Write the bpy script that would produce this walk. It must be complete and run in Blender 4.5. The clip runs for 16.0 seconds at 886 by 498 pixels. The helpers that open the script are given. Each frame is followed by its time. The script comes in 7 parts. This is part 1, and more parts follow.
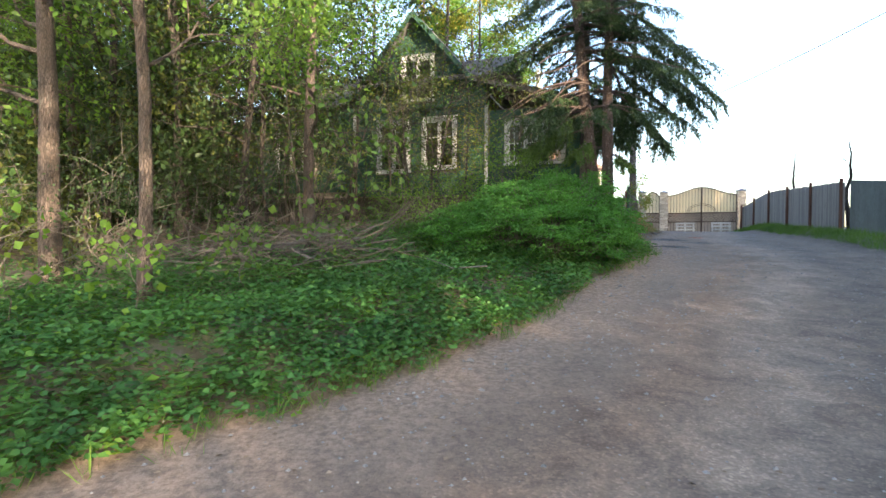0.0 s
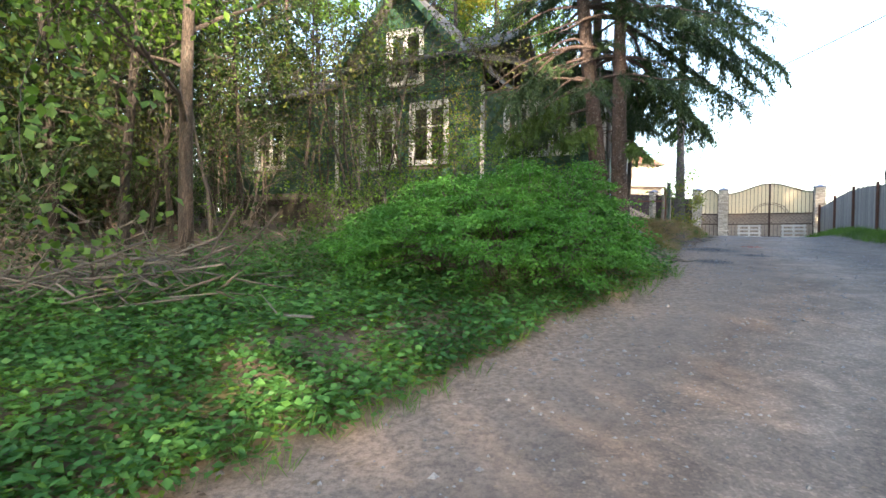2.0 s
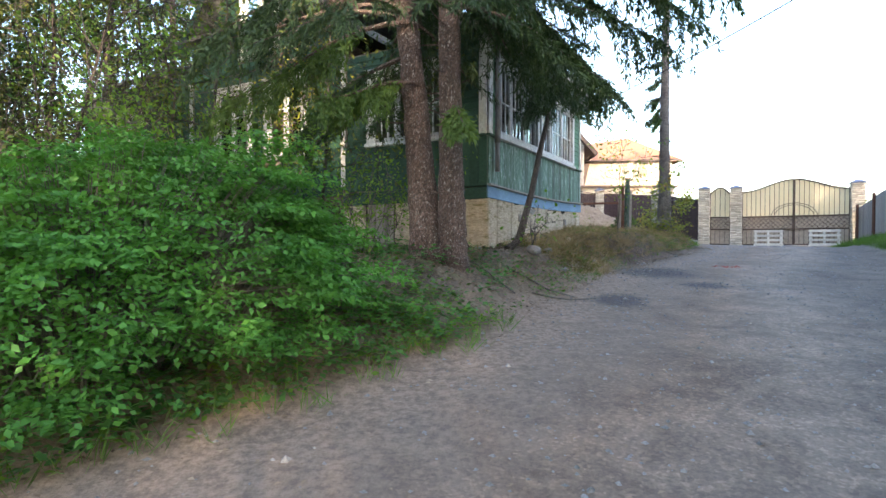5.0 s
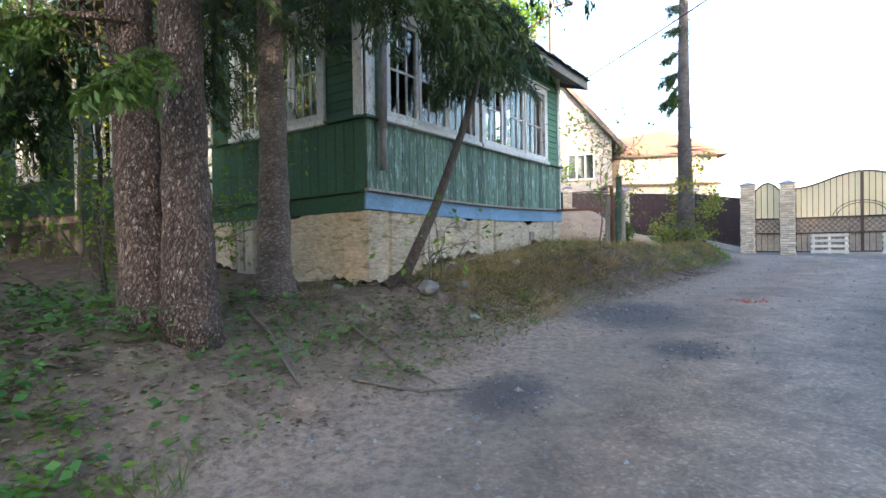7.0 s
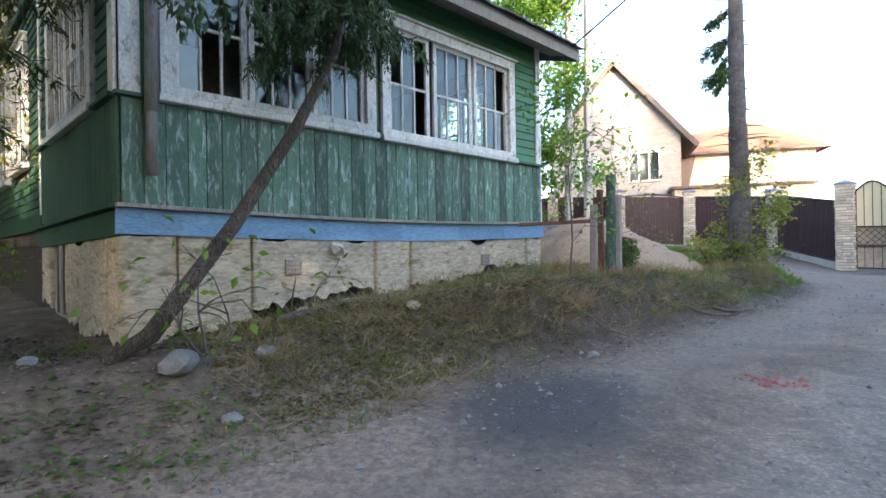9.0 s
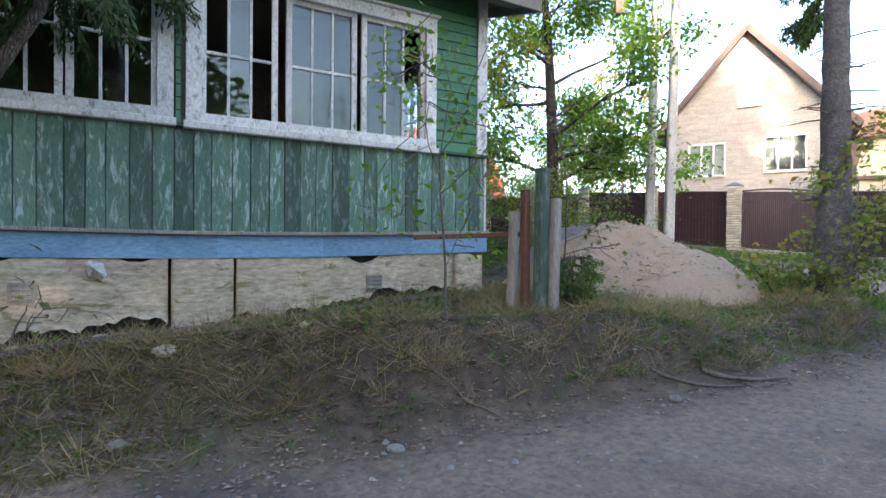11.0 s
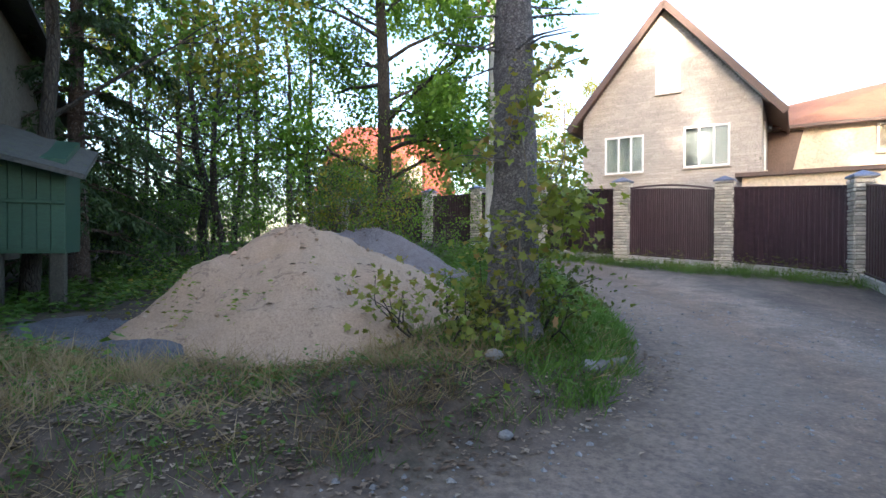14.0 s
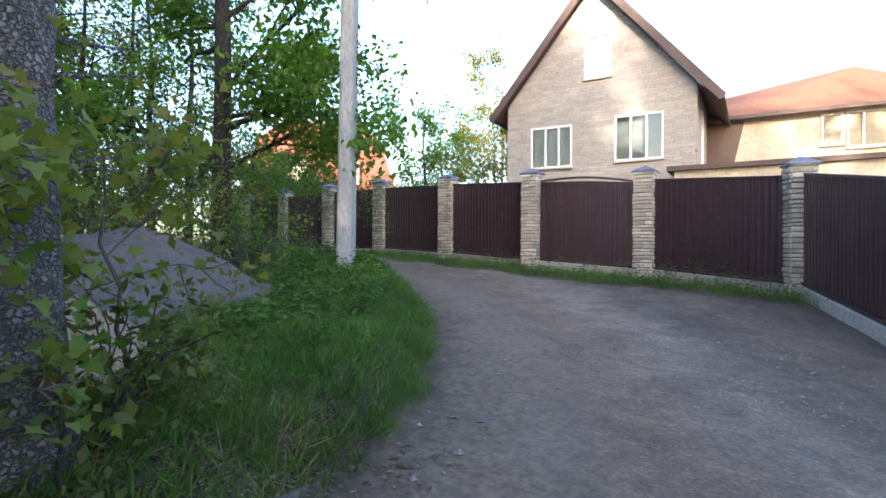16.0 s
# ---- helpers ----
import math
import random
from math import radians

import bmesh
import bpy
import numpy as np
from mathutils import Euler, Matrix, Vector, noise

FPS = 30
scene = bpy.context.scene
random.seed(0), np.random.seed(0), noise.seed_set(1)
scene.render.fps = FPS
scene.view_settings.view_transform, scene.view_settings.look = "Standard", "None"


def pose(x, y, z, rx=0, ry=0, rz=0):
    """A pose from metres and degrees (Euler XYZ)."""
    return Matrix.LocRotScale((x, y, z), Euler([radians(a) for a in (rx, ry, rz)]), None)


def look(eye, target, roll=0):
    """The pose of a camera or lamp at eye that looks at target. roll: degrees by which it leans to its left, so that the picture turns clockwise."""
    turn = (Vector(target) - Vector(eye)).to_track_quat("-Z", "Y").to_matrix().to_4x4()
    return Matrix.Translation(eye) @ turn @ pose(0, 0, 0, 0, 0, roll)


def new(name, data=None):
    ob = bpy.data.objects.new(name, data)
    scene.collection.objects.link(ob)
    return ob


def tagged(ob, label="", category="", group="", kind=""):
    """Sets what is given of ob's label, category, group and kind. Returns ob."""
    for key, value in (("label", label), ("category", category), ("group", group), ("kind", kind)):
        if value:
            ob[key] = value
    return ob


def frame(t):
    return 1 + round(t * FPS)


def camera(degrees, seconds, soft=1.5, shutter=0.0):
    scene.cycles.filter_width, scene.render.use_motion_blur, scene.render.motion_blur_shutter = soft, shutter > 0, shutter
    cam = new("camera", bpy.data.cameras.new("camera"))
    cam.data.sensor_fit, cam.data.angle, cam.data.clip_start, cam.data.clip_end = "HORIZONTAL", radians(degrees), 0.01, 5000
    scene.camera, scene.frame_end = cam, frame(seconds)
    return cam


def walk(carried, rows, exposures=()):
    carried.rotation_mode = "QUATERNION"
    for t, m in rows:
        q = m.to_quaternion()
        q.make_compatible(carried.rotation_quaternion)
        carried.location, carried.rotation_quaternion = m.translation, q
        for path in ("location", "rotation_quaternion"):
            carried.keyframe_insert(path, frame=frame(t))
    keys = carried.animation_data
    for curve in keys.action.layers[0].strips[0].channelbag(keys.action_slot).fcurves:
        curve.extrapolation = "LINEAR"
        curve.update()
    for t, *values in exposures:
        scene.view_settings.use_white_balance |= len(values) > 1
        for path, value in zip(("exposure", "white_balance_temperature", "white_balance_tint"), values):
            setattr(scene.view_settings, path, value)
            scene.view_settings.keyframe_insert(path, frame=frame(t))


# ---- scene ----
cam = camera(79.5, 16.0)
PATH = [
    (0, (1.225, 0.954, 1.928), (1.156, 2.952, 1.887), 0.3),
    (0.5, (1.782, 1.756, 1.997), (1.62, 3.749, 1.953), 0.3),
    (1, (2.25, 2.611, 2.064), (2.042, 4.599, 2.019), 0.2),
    (1.5, (2.781, 3.406, 2.125), (2.548, 5.391, 2.08), 0.5),
    (2, (3.287, 4.227, 2.212), (2.991, 6.204, 2.166), 0.5),
    (2.5, (3.906, 5.055, 2.273), (3.555, 7.023, 2.228), 0.5),
    (3, (4.521, 5.861, 2.331), (4.129, 7.822, 2.288), 0.4),
    (3.5, (5.162, 6.718, 2.377), (4.756, 8.676, 2.341), 0.1),
    (4, (5.762, 7.52, 2.437), (5.346, 9.476, 2.404), -0.0),
    (4.5, (6.293, 8.331, 2.471), (5.866, 10.285, 2.44), -0.0),
    (5, (6.783, 9.106, 2.543), (6.331, 11.054, 2.509), 0.1),
    (5.2, (6.978, 9.475, 2.592), (6.515, 11.421, 2.561), 0.1),
    (7.3, (8.566, 13.355, 2.923), (7.881, 15.234, 2.91), -1.0),
    (7.5, (8.704, 13.699, 2.95), (7.982, 15.564, 2.951), -1.0),
    (8, (9.074, 14.56, 3.015), (8.309, 16.408, 3.017), -1.0),
    (8.5, (9.382, 15.403, 3.106), (8.548, 17.221, 3.104), -1.0),
    (8.7, (9.517, 15.724, 3.12), (8.651, 17.527, 3.119), -1.0),
    (10.8, (11.099, 19.146, 3.455), (9.758, 20.63, 3.438), 0.4),
    (11, (11.249, 19.531, 3.451), (9.881, 20.988, 3.422), 0.6),
    (11.5, (11.608, 20.432, 3.481), (10.191, 21.844, 3.458), 0.4),
    (12, (11.978, 21.335, 3.483), (10.512, 22.695, 3.461), 0.3),
    (12.5, (12.378, 22.251, 3.502), (10.899, 23.597, 3.489), 0.1),
    (13, (12.685, 23.189, 3.544), (11.21, 24.539, 3.534), 0.0),
    (13.5, (12.905, 24.104, 3.581), (11.49, 25.518, 3.57), 0.3),
    (14, (13.01, 24.989, 3.588), (11.628, 26.435, 3.574), 0.3),
    (14.5, (13.106, 25.922, 3.598), (11.767, 27.408, 3.585), 0.3),
    (15, (13.132, 26.806, 3.627), (11.824, 28.319, 3.616), 0.1),
    (15.5, (13.042, 27.725, 3.681), (11.754, 29.256, 3.671), 0.0),
    (16, (12.85, 28.503, 3.661), (11.559, 30.03, 3.653), 0.2),
]
EXPOSURES = [(0, 2.74, 6350, 14), (1.5, 2.95, 6350, 14), (4, 3.06, 6300, 14), (7, 3.2, 6100, 14), (8.5, 3.15, 6000, 14), (11, 2.92, 6050, 16), (14, 2.6, 5950, 15), (16, 2.45, 5800, 14)]
walk(cam, [(t, look(eye, target, roll)) for t, eye, target, roll in PATH], EXPOSURES)

# ---------------------------------------------------------------- light
SUN_AZ, SUN_EL = radians(148), radians(12.5)
TO_SUN = Vector((math.sin(SUN_AZ) * math.cos(SUN_EL), math.cos(SUN_AZ) * math.cos(SUN_EL), math.sin(SUN_EL)))
world = bpy.data.worlds.new("sky")
scene.world = world
world.use_nodes = True
wn, wl = world.node_tree.nodes, world.node_tree.links
sky = wn.new("ShaderNodeTexSky")
sky.sky_type, sky.sun_disc = "NISHITA", False
sky.sun_elevation, sky.sun_rotation = SUN_EL, SUN_AZ
sky.air_density, sky.dust_density, sky.ozone_density = 1.0, 2.0, 1.0
wn["Background"].inputs[1].default_value = 0.15
wl.new(sky.outputs[0], wn["Background"].inputs[0])
sun_data = bpy.data.lights.new("sun", "SUN")
sun_data.energy, sun_data.angle, sun_data.color = 3.2, radians(0.6), (1.0, 0.80, 0.56)
sun = new("sun", sun_data)
sun.matrix_world = look(TO_SUN * 60, (0, 0, 0))


# ---------------------------------------------------------------- materials
def ramp(nt, fac, stops):
    node = nt.nodes.new("ShaderNodeValToRGB")
    el = node.color_ramp.elements
    while len(el) < len(stops):
        el.new(0.5)
    for e, (p, c) in zip(el, stops):
        e.position, e.color = p, (*c, 1)
    nt.links.new(fac, node.inputs[0])
    return node.outputs[0]


def noise_tex(nt, scale, detail=4.0, rough=0.6, vec=None, dist=0.0):
    node = nt.nodes.new("ShaderNodeTexNoise")
    node.inputs["Scale"].default_value = scale
    node.inputs["Detail"].default_value = detail
    node.inputs["Roughness"].default_value = rough
    node.inputs["Distortion"].default_value = dist
    if vec is not None:
        nt.links.new(vec, node.inputs["Vector"])
    return node.outputs["Fac"]


def mix(nt, fac, a, b, blend="MIX"):
    node = nt.nodes.new("ShaderNodeMix")
    node.data_type, node.blend_type = "RGBA", blend
    for sock, val in ((node.inputs[0], fac), (node.inputs[6], a), (node.inputs[7], b)):
        if isinstance(val, (int, float)):
            sock.default_value = val
        elif isinstance(val, tuple):
            sock.default_value = (*val, 1)
        else:
            nt.links.new(val, sock)
    return node.outputs[2]


def maths(nt, op, a, b=0.0):
    node = nt.nodes.new("ShaderNodeMath")
    node.operation = op
    for sock, val in ((node.inputs[0], a), (node.inputs[1], b)):
        if isinstance(val, (int, float)):
            sock.default_value = val
        else:
            nt.links.new(val, sock)
    return node.outputs[0]


def stretch(nt, sx, sy, sz):
    tc = nt.nodes.new("ShaderNodeTexCoord")
    mp = nt.nodes.new("ShaderNodeMapping")
    mp.inputs["Scale"].default_value = (sx, sy, sz)
    nt.links.new(tc.outputs["Object"], mp.inputs["Vector"])
    return mp.outputs[0]


def base(name, rough=0.8, metal=0.0):
    m = bpy.data.materials.new(name)
    m.use_nodes = True
    nt = m.node_tree
    b = nt.nodes["Principled BSDF"]
    b.inputs["Roughness"].default_value = rough
    b.inputs["Metallic"].default_value = metal
    return m, nt, b


def bump(nt, b, height, strength=0.4, dist=0.02):
    node = nt.nodes.new("ShaderNodeBump")
    node.inputs["Strength"].default_value, node.inputs["Distance"].default_value = strength, dist
    nt.links.new(height, node.inputs["Height"])
    nt.links.new(node.outputs[0], b.inputs["Normal"])


def rough_mat(name, lo, hi, scale=(3, 3, 3), fine=25, rough=0.85, bmp=0.4, dist=0.01, tint=0.25, metal=0.0, stain=None, stain_at=0.62):
    """Grain at two scales, a random tint per object, and stains with a shape of their own."""
    m, nt, b = base(name, rough, metal)
    vec = stretch(nt, *scale)
    big = noise_tex(nt, 1.0, 5, 0.65, vec)
    small = noise_tex(nt, fine / 3.0, 6, 0.7, vec)
    c = ramp(nt, big, ((0.3, lo), (0.7, hi)))
    c = mix(nt, 0.55, c, ramp(nt, small, ((0.3, tuple(x * 0.55 for x in lo)), (0.7, tuple(min(1, x * 1.25) for x in hi)))))
    if stain:
        s = noise_tex(nt, 2.3, 8, 0.75, vec, 0.6)
        c = mix(nt, ramp(nt, s, ((stain_at - 0.04, (0, 0, 0)), (stain_at + 0.04, (1, 1, 1)))), c, stain)
    info = nt.nodes.new("ShaderNodeObjectInfo")
    geo = nt.nodes.new("ShaderNodeNewGeometry")
    both = maths(nt, "FRACT", maths(nt, "ADD", info.outputs["Random"], geo.outputs["Random Per Island"]))
    k = maths(nt, "MULTIPLY_ADD", both, 2 * tint)
    k.node.inputs[2].default_value = 1 - tint
    hsv = nt.nodes.new("ShaderNodeHueSaturation")
    nt.links.new(k, hsv.inputs["Value"])
    nt.links.new(c, hsv.inputs["Color"])
    nt.links.new(hsv.outputs[0], b.inputs["Base Color"])
    bump(nt, b, small, bmp, dist)
    return m


def bark_mat(name, dark, mid, light, spots, plate=16.0, long=0.45, fleck=17):
    """Scaly bark: plates parted by dark cracks, lichen spots."""
    m, nt, b = base(name, 0.95)
    vec = stretch(nt, 1, 1, long)
    wv = nt.nodes.new("ShaderNodeTexVoronoi")
    wv.feature = "DISTANCE_TO_EDGE"
    wv.inputs["Scale"].default_value = plate
    jit = noise_tex(nt, 7, 4, 0.7, vec)
    add = nt.nodes.new("ShaderNodeVectorMath")
    add.operation = "MULTIPLY_ADD"
    nt.links.new(vec, add.inputs[0])
    add.inputs[1].default_value = (1, 1, 1)
    sc = nt.nodes.new("ShaderNodeCombineXYZ")
    off = maths(nt, "MULTIPLY", jit, 0.16)
    nt.links.new(off, sc.inputs[0])
    nt.links.new(off, sc.inputs[2])
    nt.links.new(sc.outputs[0], add.inputs[2])
    nt.links.new(add.outputs[0], wv.inputs["Vector"])
    crack = ramp(nt, wv.outputs["Distance"], ((0.0, (0.25, 0.25, 0.25)), (0.2, (1, 1, 1))))
    tone = ramp(nt, noise_tex(nt, 11, 6, 0.75, vec), ((0.3, mid), (0.68, light)))
    big = ramp(nt, noise_tex(nt, 2.2, 4, 0.6, vec), ((0.35, (0.55, 0.55, 0.55)), (0.65, (1.2, 1.2, 1.2))))
    tone = mix(nt, 0.8, tone, big, "MULTIPLY")
    tone = mix(nt, ramp(nt, noise_tex(nt, fleck, 5, 0.7, vec), ((0.60 if fleck < 30 else 0.56, (0, 0, 0)), (0.66 if fleck < 30 else 0.61, (0.8, 0.8, 0.8)))), tone, spots)
    c = mix(nt, crack, dark, tone)
    nt.links.new(c, b.inputs["Base Color"])
    bump(nt, b, maths(nt, "ADD", crack, maths(nt, "MULTIPLY", jit, 0.8)), 0.9, 0.03)
    return m


def leaf_mat(name, stops, trans=0.35, rough=0.5):
    m, nt, b = base(name, rough)
    geo = nt.nodes.new("ShaderNodeNewGeometry")
    c = ramp(nt, geo.outputs["Random Per Island"], stops)
    tc = nt.nodes.new("ShaderNodeTexCoord")
    patch = noise_tex(nt, 0.9, 3, 0.6, tc.outputs["Object"])
    c = mix(nt, 0.5, c, ramp(nt, patch, ((0.3, tuple(x * 0.55 for x in stops[0][1])), (0.7, stops[-1][1]))))
    nt.links.new(c, b.inputs["Base Color"])
    b.inputs["Specular IOR Level"].default_value = 0.3
    tr = nt.nodes.new("ShaderNodeBsdfTranslucent")
    nt.links.new(mix(nt, 1.0, c, (1.0, 1.0, 0.45), "MULTIPLY"), tr.inputs[0])
    ms = nt.nodes.new("ShaderNodeMixShader")
    ms.inputs[0].default_value = trans
    nt.links.new(b.outputs[0], ms.inputs[1])
    nt.links.new(tr.outputs[0], ms.inputs[2])
    nt.links.new(ms.outputs[0], nt.nodes["Material Output"].inputs[0])
    return m


def glass_mat(name):
    m, nt, b = base(name, 0.02)
    gl = nt.nodes.new("ShaderNodeBsdfGlass")
    gl.inputs["IOR"].default_value = 1.5
    gl.inputs["Roughness"].default_value = 0.0
    gl.inputs["Color"].default_value = (0.9, 0.94, 0.93, 1)
    tc = nt.nodes.new("ShaderNodeTexCoord")
    bp = nt.nodes.new("ShaderNodeBump")
    bp.inputs["Strength"].default_value, bp.inputs["Distance"].default_value = 0.06, 0.01
    nt.links.new(noise_tex(nt, 3.5, 2, 0.5, tc.outputs["Object"]), bp.inputs["Height"])
    nt.links.new(bp.outputs[0], gl.inputs["Normal"])
    nt.links.new(gl.outputs[0], nt.nodes["Material Output"].inputs[0])
    return m


M = {}
M["bark"] = bark_mat("bark_grey_brown", (0.03, 0.022, 0.016), (0.08, 0.06, 0.045), (0.19, 0.145, 0.115), (0.16, 0.155, 0.12), 40, 0.25)
M["bark_dark"] = bark_mat("bark_dark", (0.012, 0.01, 0.008), (0.035, 0.028, 0.022), (0.10, 0.08, 0.065), (0.09, 0.09, 0.06), 20, 0.3)
M["bark_spruce"] = bark_mat("bark_spruce", (0.02, 0.013, 0.010), (0.085, 0.052, 0.041), (0.22, 0.15, 0.12), (0.40, 0.36, 0.33), 34, 0.55, 42)
M["bark_grey"] = bark_mat("bark_grey_knotty", (0.05, 0.043, 0.042), (0.12, 0.105, 0.102), (0.28, 0.25, 0.24), (0.24, 0.23, 0.21), 34, 1.2)
M["bark_pale"] = bark_mat("bark_pale", (0.085, 0.062, 0.053), (0.16, 0.122, 0.106), (0.32, 0.265, 0.235), (0.36, 0.33, 0.30), 16, 1.7)
M["twig"] = rough_mat("twig_grey", (0.06, 0.05, 0.04), (0.16, 0.14, 0.12), (6, 6, 6), 20, 0.95, 0.4, 0.01)
M["leaf_mid"] = leaf_mat("leaf_mid_green", ((0.0, (0.05, 0.11, 0.02)), (0.5, (0.09, 0.18, 0.032)), (1.0, (0.15, 0.26, 0.05))), 0.42)
M["leaf_fresh"] = leaf_mat("leaf_fresh_green", ((0.0, (0.075, 0.17, 0.024)), (0.5, (0.135, 0.275, 0.042)), (1.0, (0.23, 0.38, 0.06))), 0.55)
M["leaf_bush"] = leaf_mat("leaf_bush_green", ((0.0, (0.042, 0.15, 0.026)), (0.5, (0.08, 0.25, 0.042)), (1.0, (0.15, 0.37, 0.07))), 0.42)
M["leaf_weed"] = leaf_mat("leaf_weed_green", ((0.0, (0.028, 0.105, 0.027)), (0.5, (0.052, 0.17, 0.04)), (1.0, (0.12, 0.27, 0.055))), 0.28)
# deep green: the thicket's shade is darkened into the leaf colour
M["leaf_shaded"] = leaf_mat("leaf_shaded_green", ((0.0, (0.018, 0.04, 0.013)), (0.5, (0.033, 0.068, 0.02)), (1.0, (0.06, 0.105, 0.03))), 0.25)
M["leaf_olive"] = leaf_mat("leaf_olive", ((0.0, (0.06, 0.085, 0.02)), (0.5, (0.10, 0.13, 0.03)), (1.0, (0.17, 0.19, 0.045))), 0.4)
M["leaf_yellow"] = leaf_mat("leaf_yellow_green", ((0.0, (0.14, 0.17, 0.02)), (0.5, (0.24, 0.26, 0.03)), (1.0, (0.36, 0.33, 0.05))), 0.45)
M["leaf_maple"] = leaf_mat("leaf_maple_spring", ((0.0, (0.13, 0.25, 0.035)), (0.75, (0.23, 0.39, 0.06)), (0.92, (0.33, 0.36, 0.07)), (1.0, (0.36, 0.18, 0.10))), 0.5)
M["needle"] = leaf_mat("needle_green", ((0.0, (0.022, 0.05, 0.02)), (0.5, (0.04, 0.08, 0.03)), (1.0, (0.07, 0.11, 0.035))), 0.2)
M["needle_young"] = leaf_mat("needle_young", ((0.0, (0.04, 0.09, 0.02)), (0.5, (0.075, 0.14, 0.03)), (1.0, (0.12, 0.19, 0.04))), 0.3)
M["grass"] = leaf_mat("grass_green", ((0.0, (0.05, 0.125, 0.022)), (0.5, (0.095, 0.21, 0.036)), (1.0, (0.18, 0.29, 0.06))), 0.4)
M["moss"] = leaf_mat("moss_yellow_green", ((0.0, (0.08, 0.066, 0.016)), (0.5, (0.145, 0.118, 0.026)), (1.0, (0.21, 0.175, 0.05))), 0.2, 0.9)
M["grass_dry"] = leaf_mat("grass_dry", ((0.0, (0.17, 0.115, 0.06)), (0.5, (0.31, 0.225, 0.125)), (1.0, (0.47, 0.37, 0.23))), 0.3, 0.8)
M["litter"] = leaf_mat("dead_leaves", ((0.0, (0.055, 0.03, 0.018)), (0.5, (0.17, 0.105, 0.065)), (0.85, (0.28, 0.195, 0.13)), (1.0, (0.46, 0.37, 0.28))), 0.1, 0.8)
M["stone"] = rough_mat("stone_grey", (0.13, 0.125, 0.12), (0.27, 0.26, 0.25), (12, 12, 12), 25, 0.9, 0.5, 0.01)
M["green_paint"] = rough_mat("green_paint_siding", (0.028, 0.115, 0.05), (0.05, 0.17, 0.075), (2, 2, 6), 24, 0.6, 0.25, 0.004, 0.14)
# dark green of trim and shed; front walls' shade is darkened into it
M["green_dark"] = rough_mat("green_paint_dark_shaded", (0.014, 0.05, 0.03), (0.028, 0.082, 0.046), (2, 2, 6), 24, 0.65, 0.3, 0.004, 0.16, stain=(0.06, 0.075, 0.05), stain_at=0.66)
M["green_worn"] = rough_mat("green_paint_worn_boards", (0.028, 0.080, 0.048), (0.10, 0.165, 0.125), (9, 9, 2.0), 34, 0.8, 0.5, 0.006, 0.5, stain=(0.23, 0.30, 0.29), stain_at=0.565)
M["blue_paint"] = rough_mat("blue_paint_worn", (0.10, 0.20, 0.34), (0.20, 0.34, 0.50), (2.5, 2.5, 9), 24, 0.7, 0.4, 0.004, 0.1, stain=(0.10, 0.24, 0.15), stain_at=0.63)
M["white_paint"] = rough_mat("white_paint_peeling", (0.40, 0.39, 0.37), (0.66, 0.66, 0.64), (5, 5, 3), 28, 0.75, 0.5, 0.004, 0.12, stain=(0.27, 0.245, 0.21), stain_at=0.58)
M["old_wood"] = rough_mat("weathered_wood", (0.13, 0.115, 0.10), (0.32, 0.29, 0.26), (12, 12, 1.5), 24, 0.9, 0.6, 0.006, 0.2)
M["plaster"] = rough_mat("foundation_plaster", (0.27, 0.215, 0.15), (0.56, 0.48, 0.365), (1.3, 1.3, 4.2), 24, 0.95, 0.8, 0.014, 0.08, stain=(0.20, 0.17, 0.085), stain_at=0.585)
M["dark_void"] = rough_mat("rubble_hollow_shade", (0.03, 0.027, 0.02), (0.09, 0.08, 0.06), (6, 6, 6), 20, 1.0, 0.9, 0.05)
M["inside"] = rough_mat("interior_boards", (0.10, 0.085, 0.07), (0.20, 0.17, 0.14), (2, 2, 2), 20, 0.9, 0.2, 0.01)
M["roof_felt"] = rough_mat("old_roofing", (0.05, 0.05, 0.05), (0.13, 0.125, 0.115), (3, 3, 3), 26, 0.95, 0.6, 0.02, stain=(0.10, 0.11, 0.05), stain_at=0.6)
M["rust"] = rough_mat("rusty_steel", (0.07, 0.03, 0.022), (0.15, 0.07, 0.045), (8, 8, 3), 24, 0.8, 0.4, 0.004, 0.1, 0.2)
M["concrete"] = rough_mat("concrete_pole", (0.30, 0.29, 0.275), (0.46, 0.45, 0.43), (4, 4, 1.2), 26, 0.9, 0.35, 0.006, 0.08, stain=(0.22, 0.20, 0.18), stain_at=0.66)
M["beige"] = rough_mat("beige_cladding_tile", (0.33, 0.30, 0.275), (0.45, 0.41, 0.375), (2, 2, 2), 30, 0.85, 0.25, 0.006, 0.10)
M["beige_plain"] = rough_mat("cream_plaster", (0.46, 0.40, 0.32), (0.55, 0.485, 0.39), (1, 1, 1), 24, 0.9, 0.2, 0.006, 0.03)
M["roof_brown"] = rough_mat("brown_metal_tile", (0.10, 0.055, 0.04), (0.17, 0.095, 0.07), (3, 3, 3), 20, 0.5, 0.2, 0.006, 0.1)
M["roof_orange"] = rough_mat("orange_shingle", (0.21, 0.095, 0.055), (0.33, 0.16, 0.095), (3, 3, 3), 24, 0.8, 0.4, 0.012, 0.12)
M["roof_red"] = rough_mat("red_tile_roof", (0.27, 0.05, 0.035), (0.38, 0.09, 0.06), (3, 3, 3), 24, 0.7, 0.4, 0.012, 0.12)
M["soffit"] = rough_mat("brown_trim", (0.07, 0.042, 0.035), (0.11, 0.07, 0.055), (3, 3, 3), 18, 0.6, 0.1, 0.004, 0.05)
M["pvc"] = rough_mat("white_pvc", (0.74, 0.74, 0.73), (0.82, 0.82, 0.81), (2, 2, 2), 12, 0.35, 0.03, 0.002, 0.02)
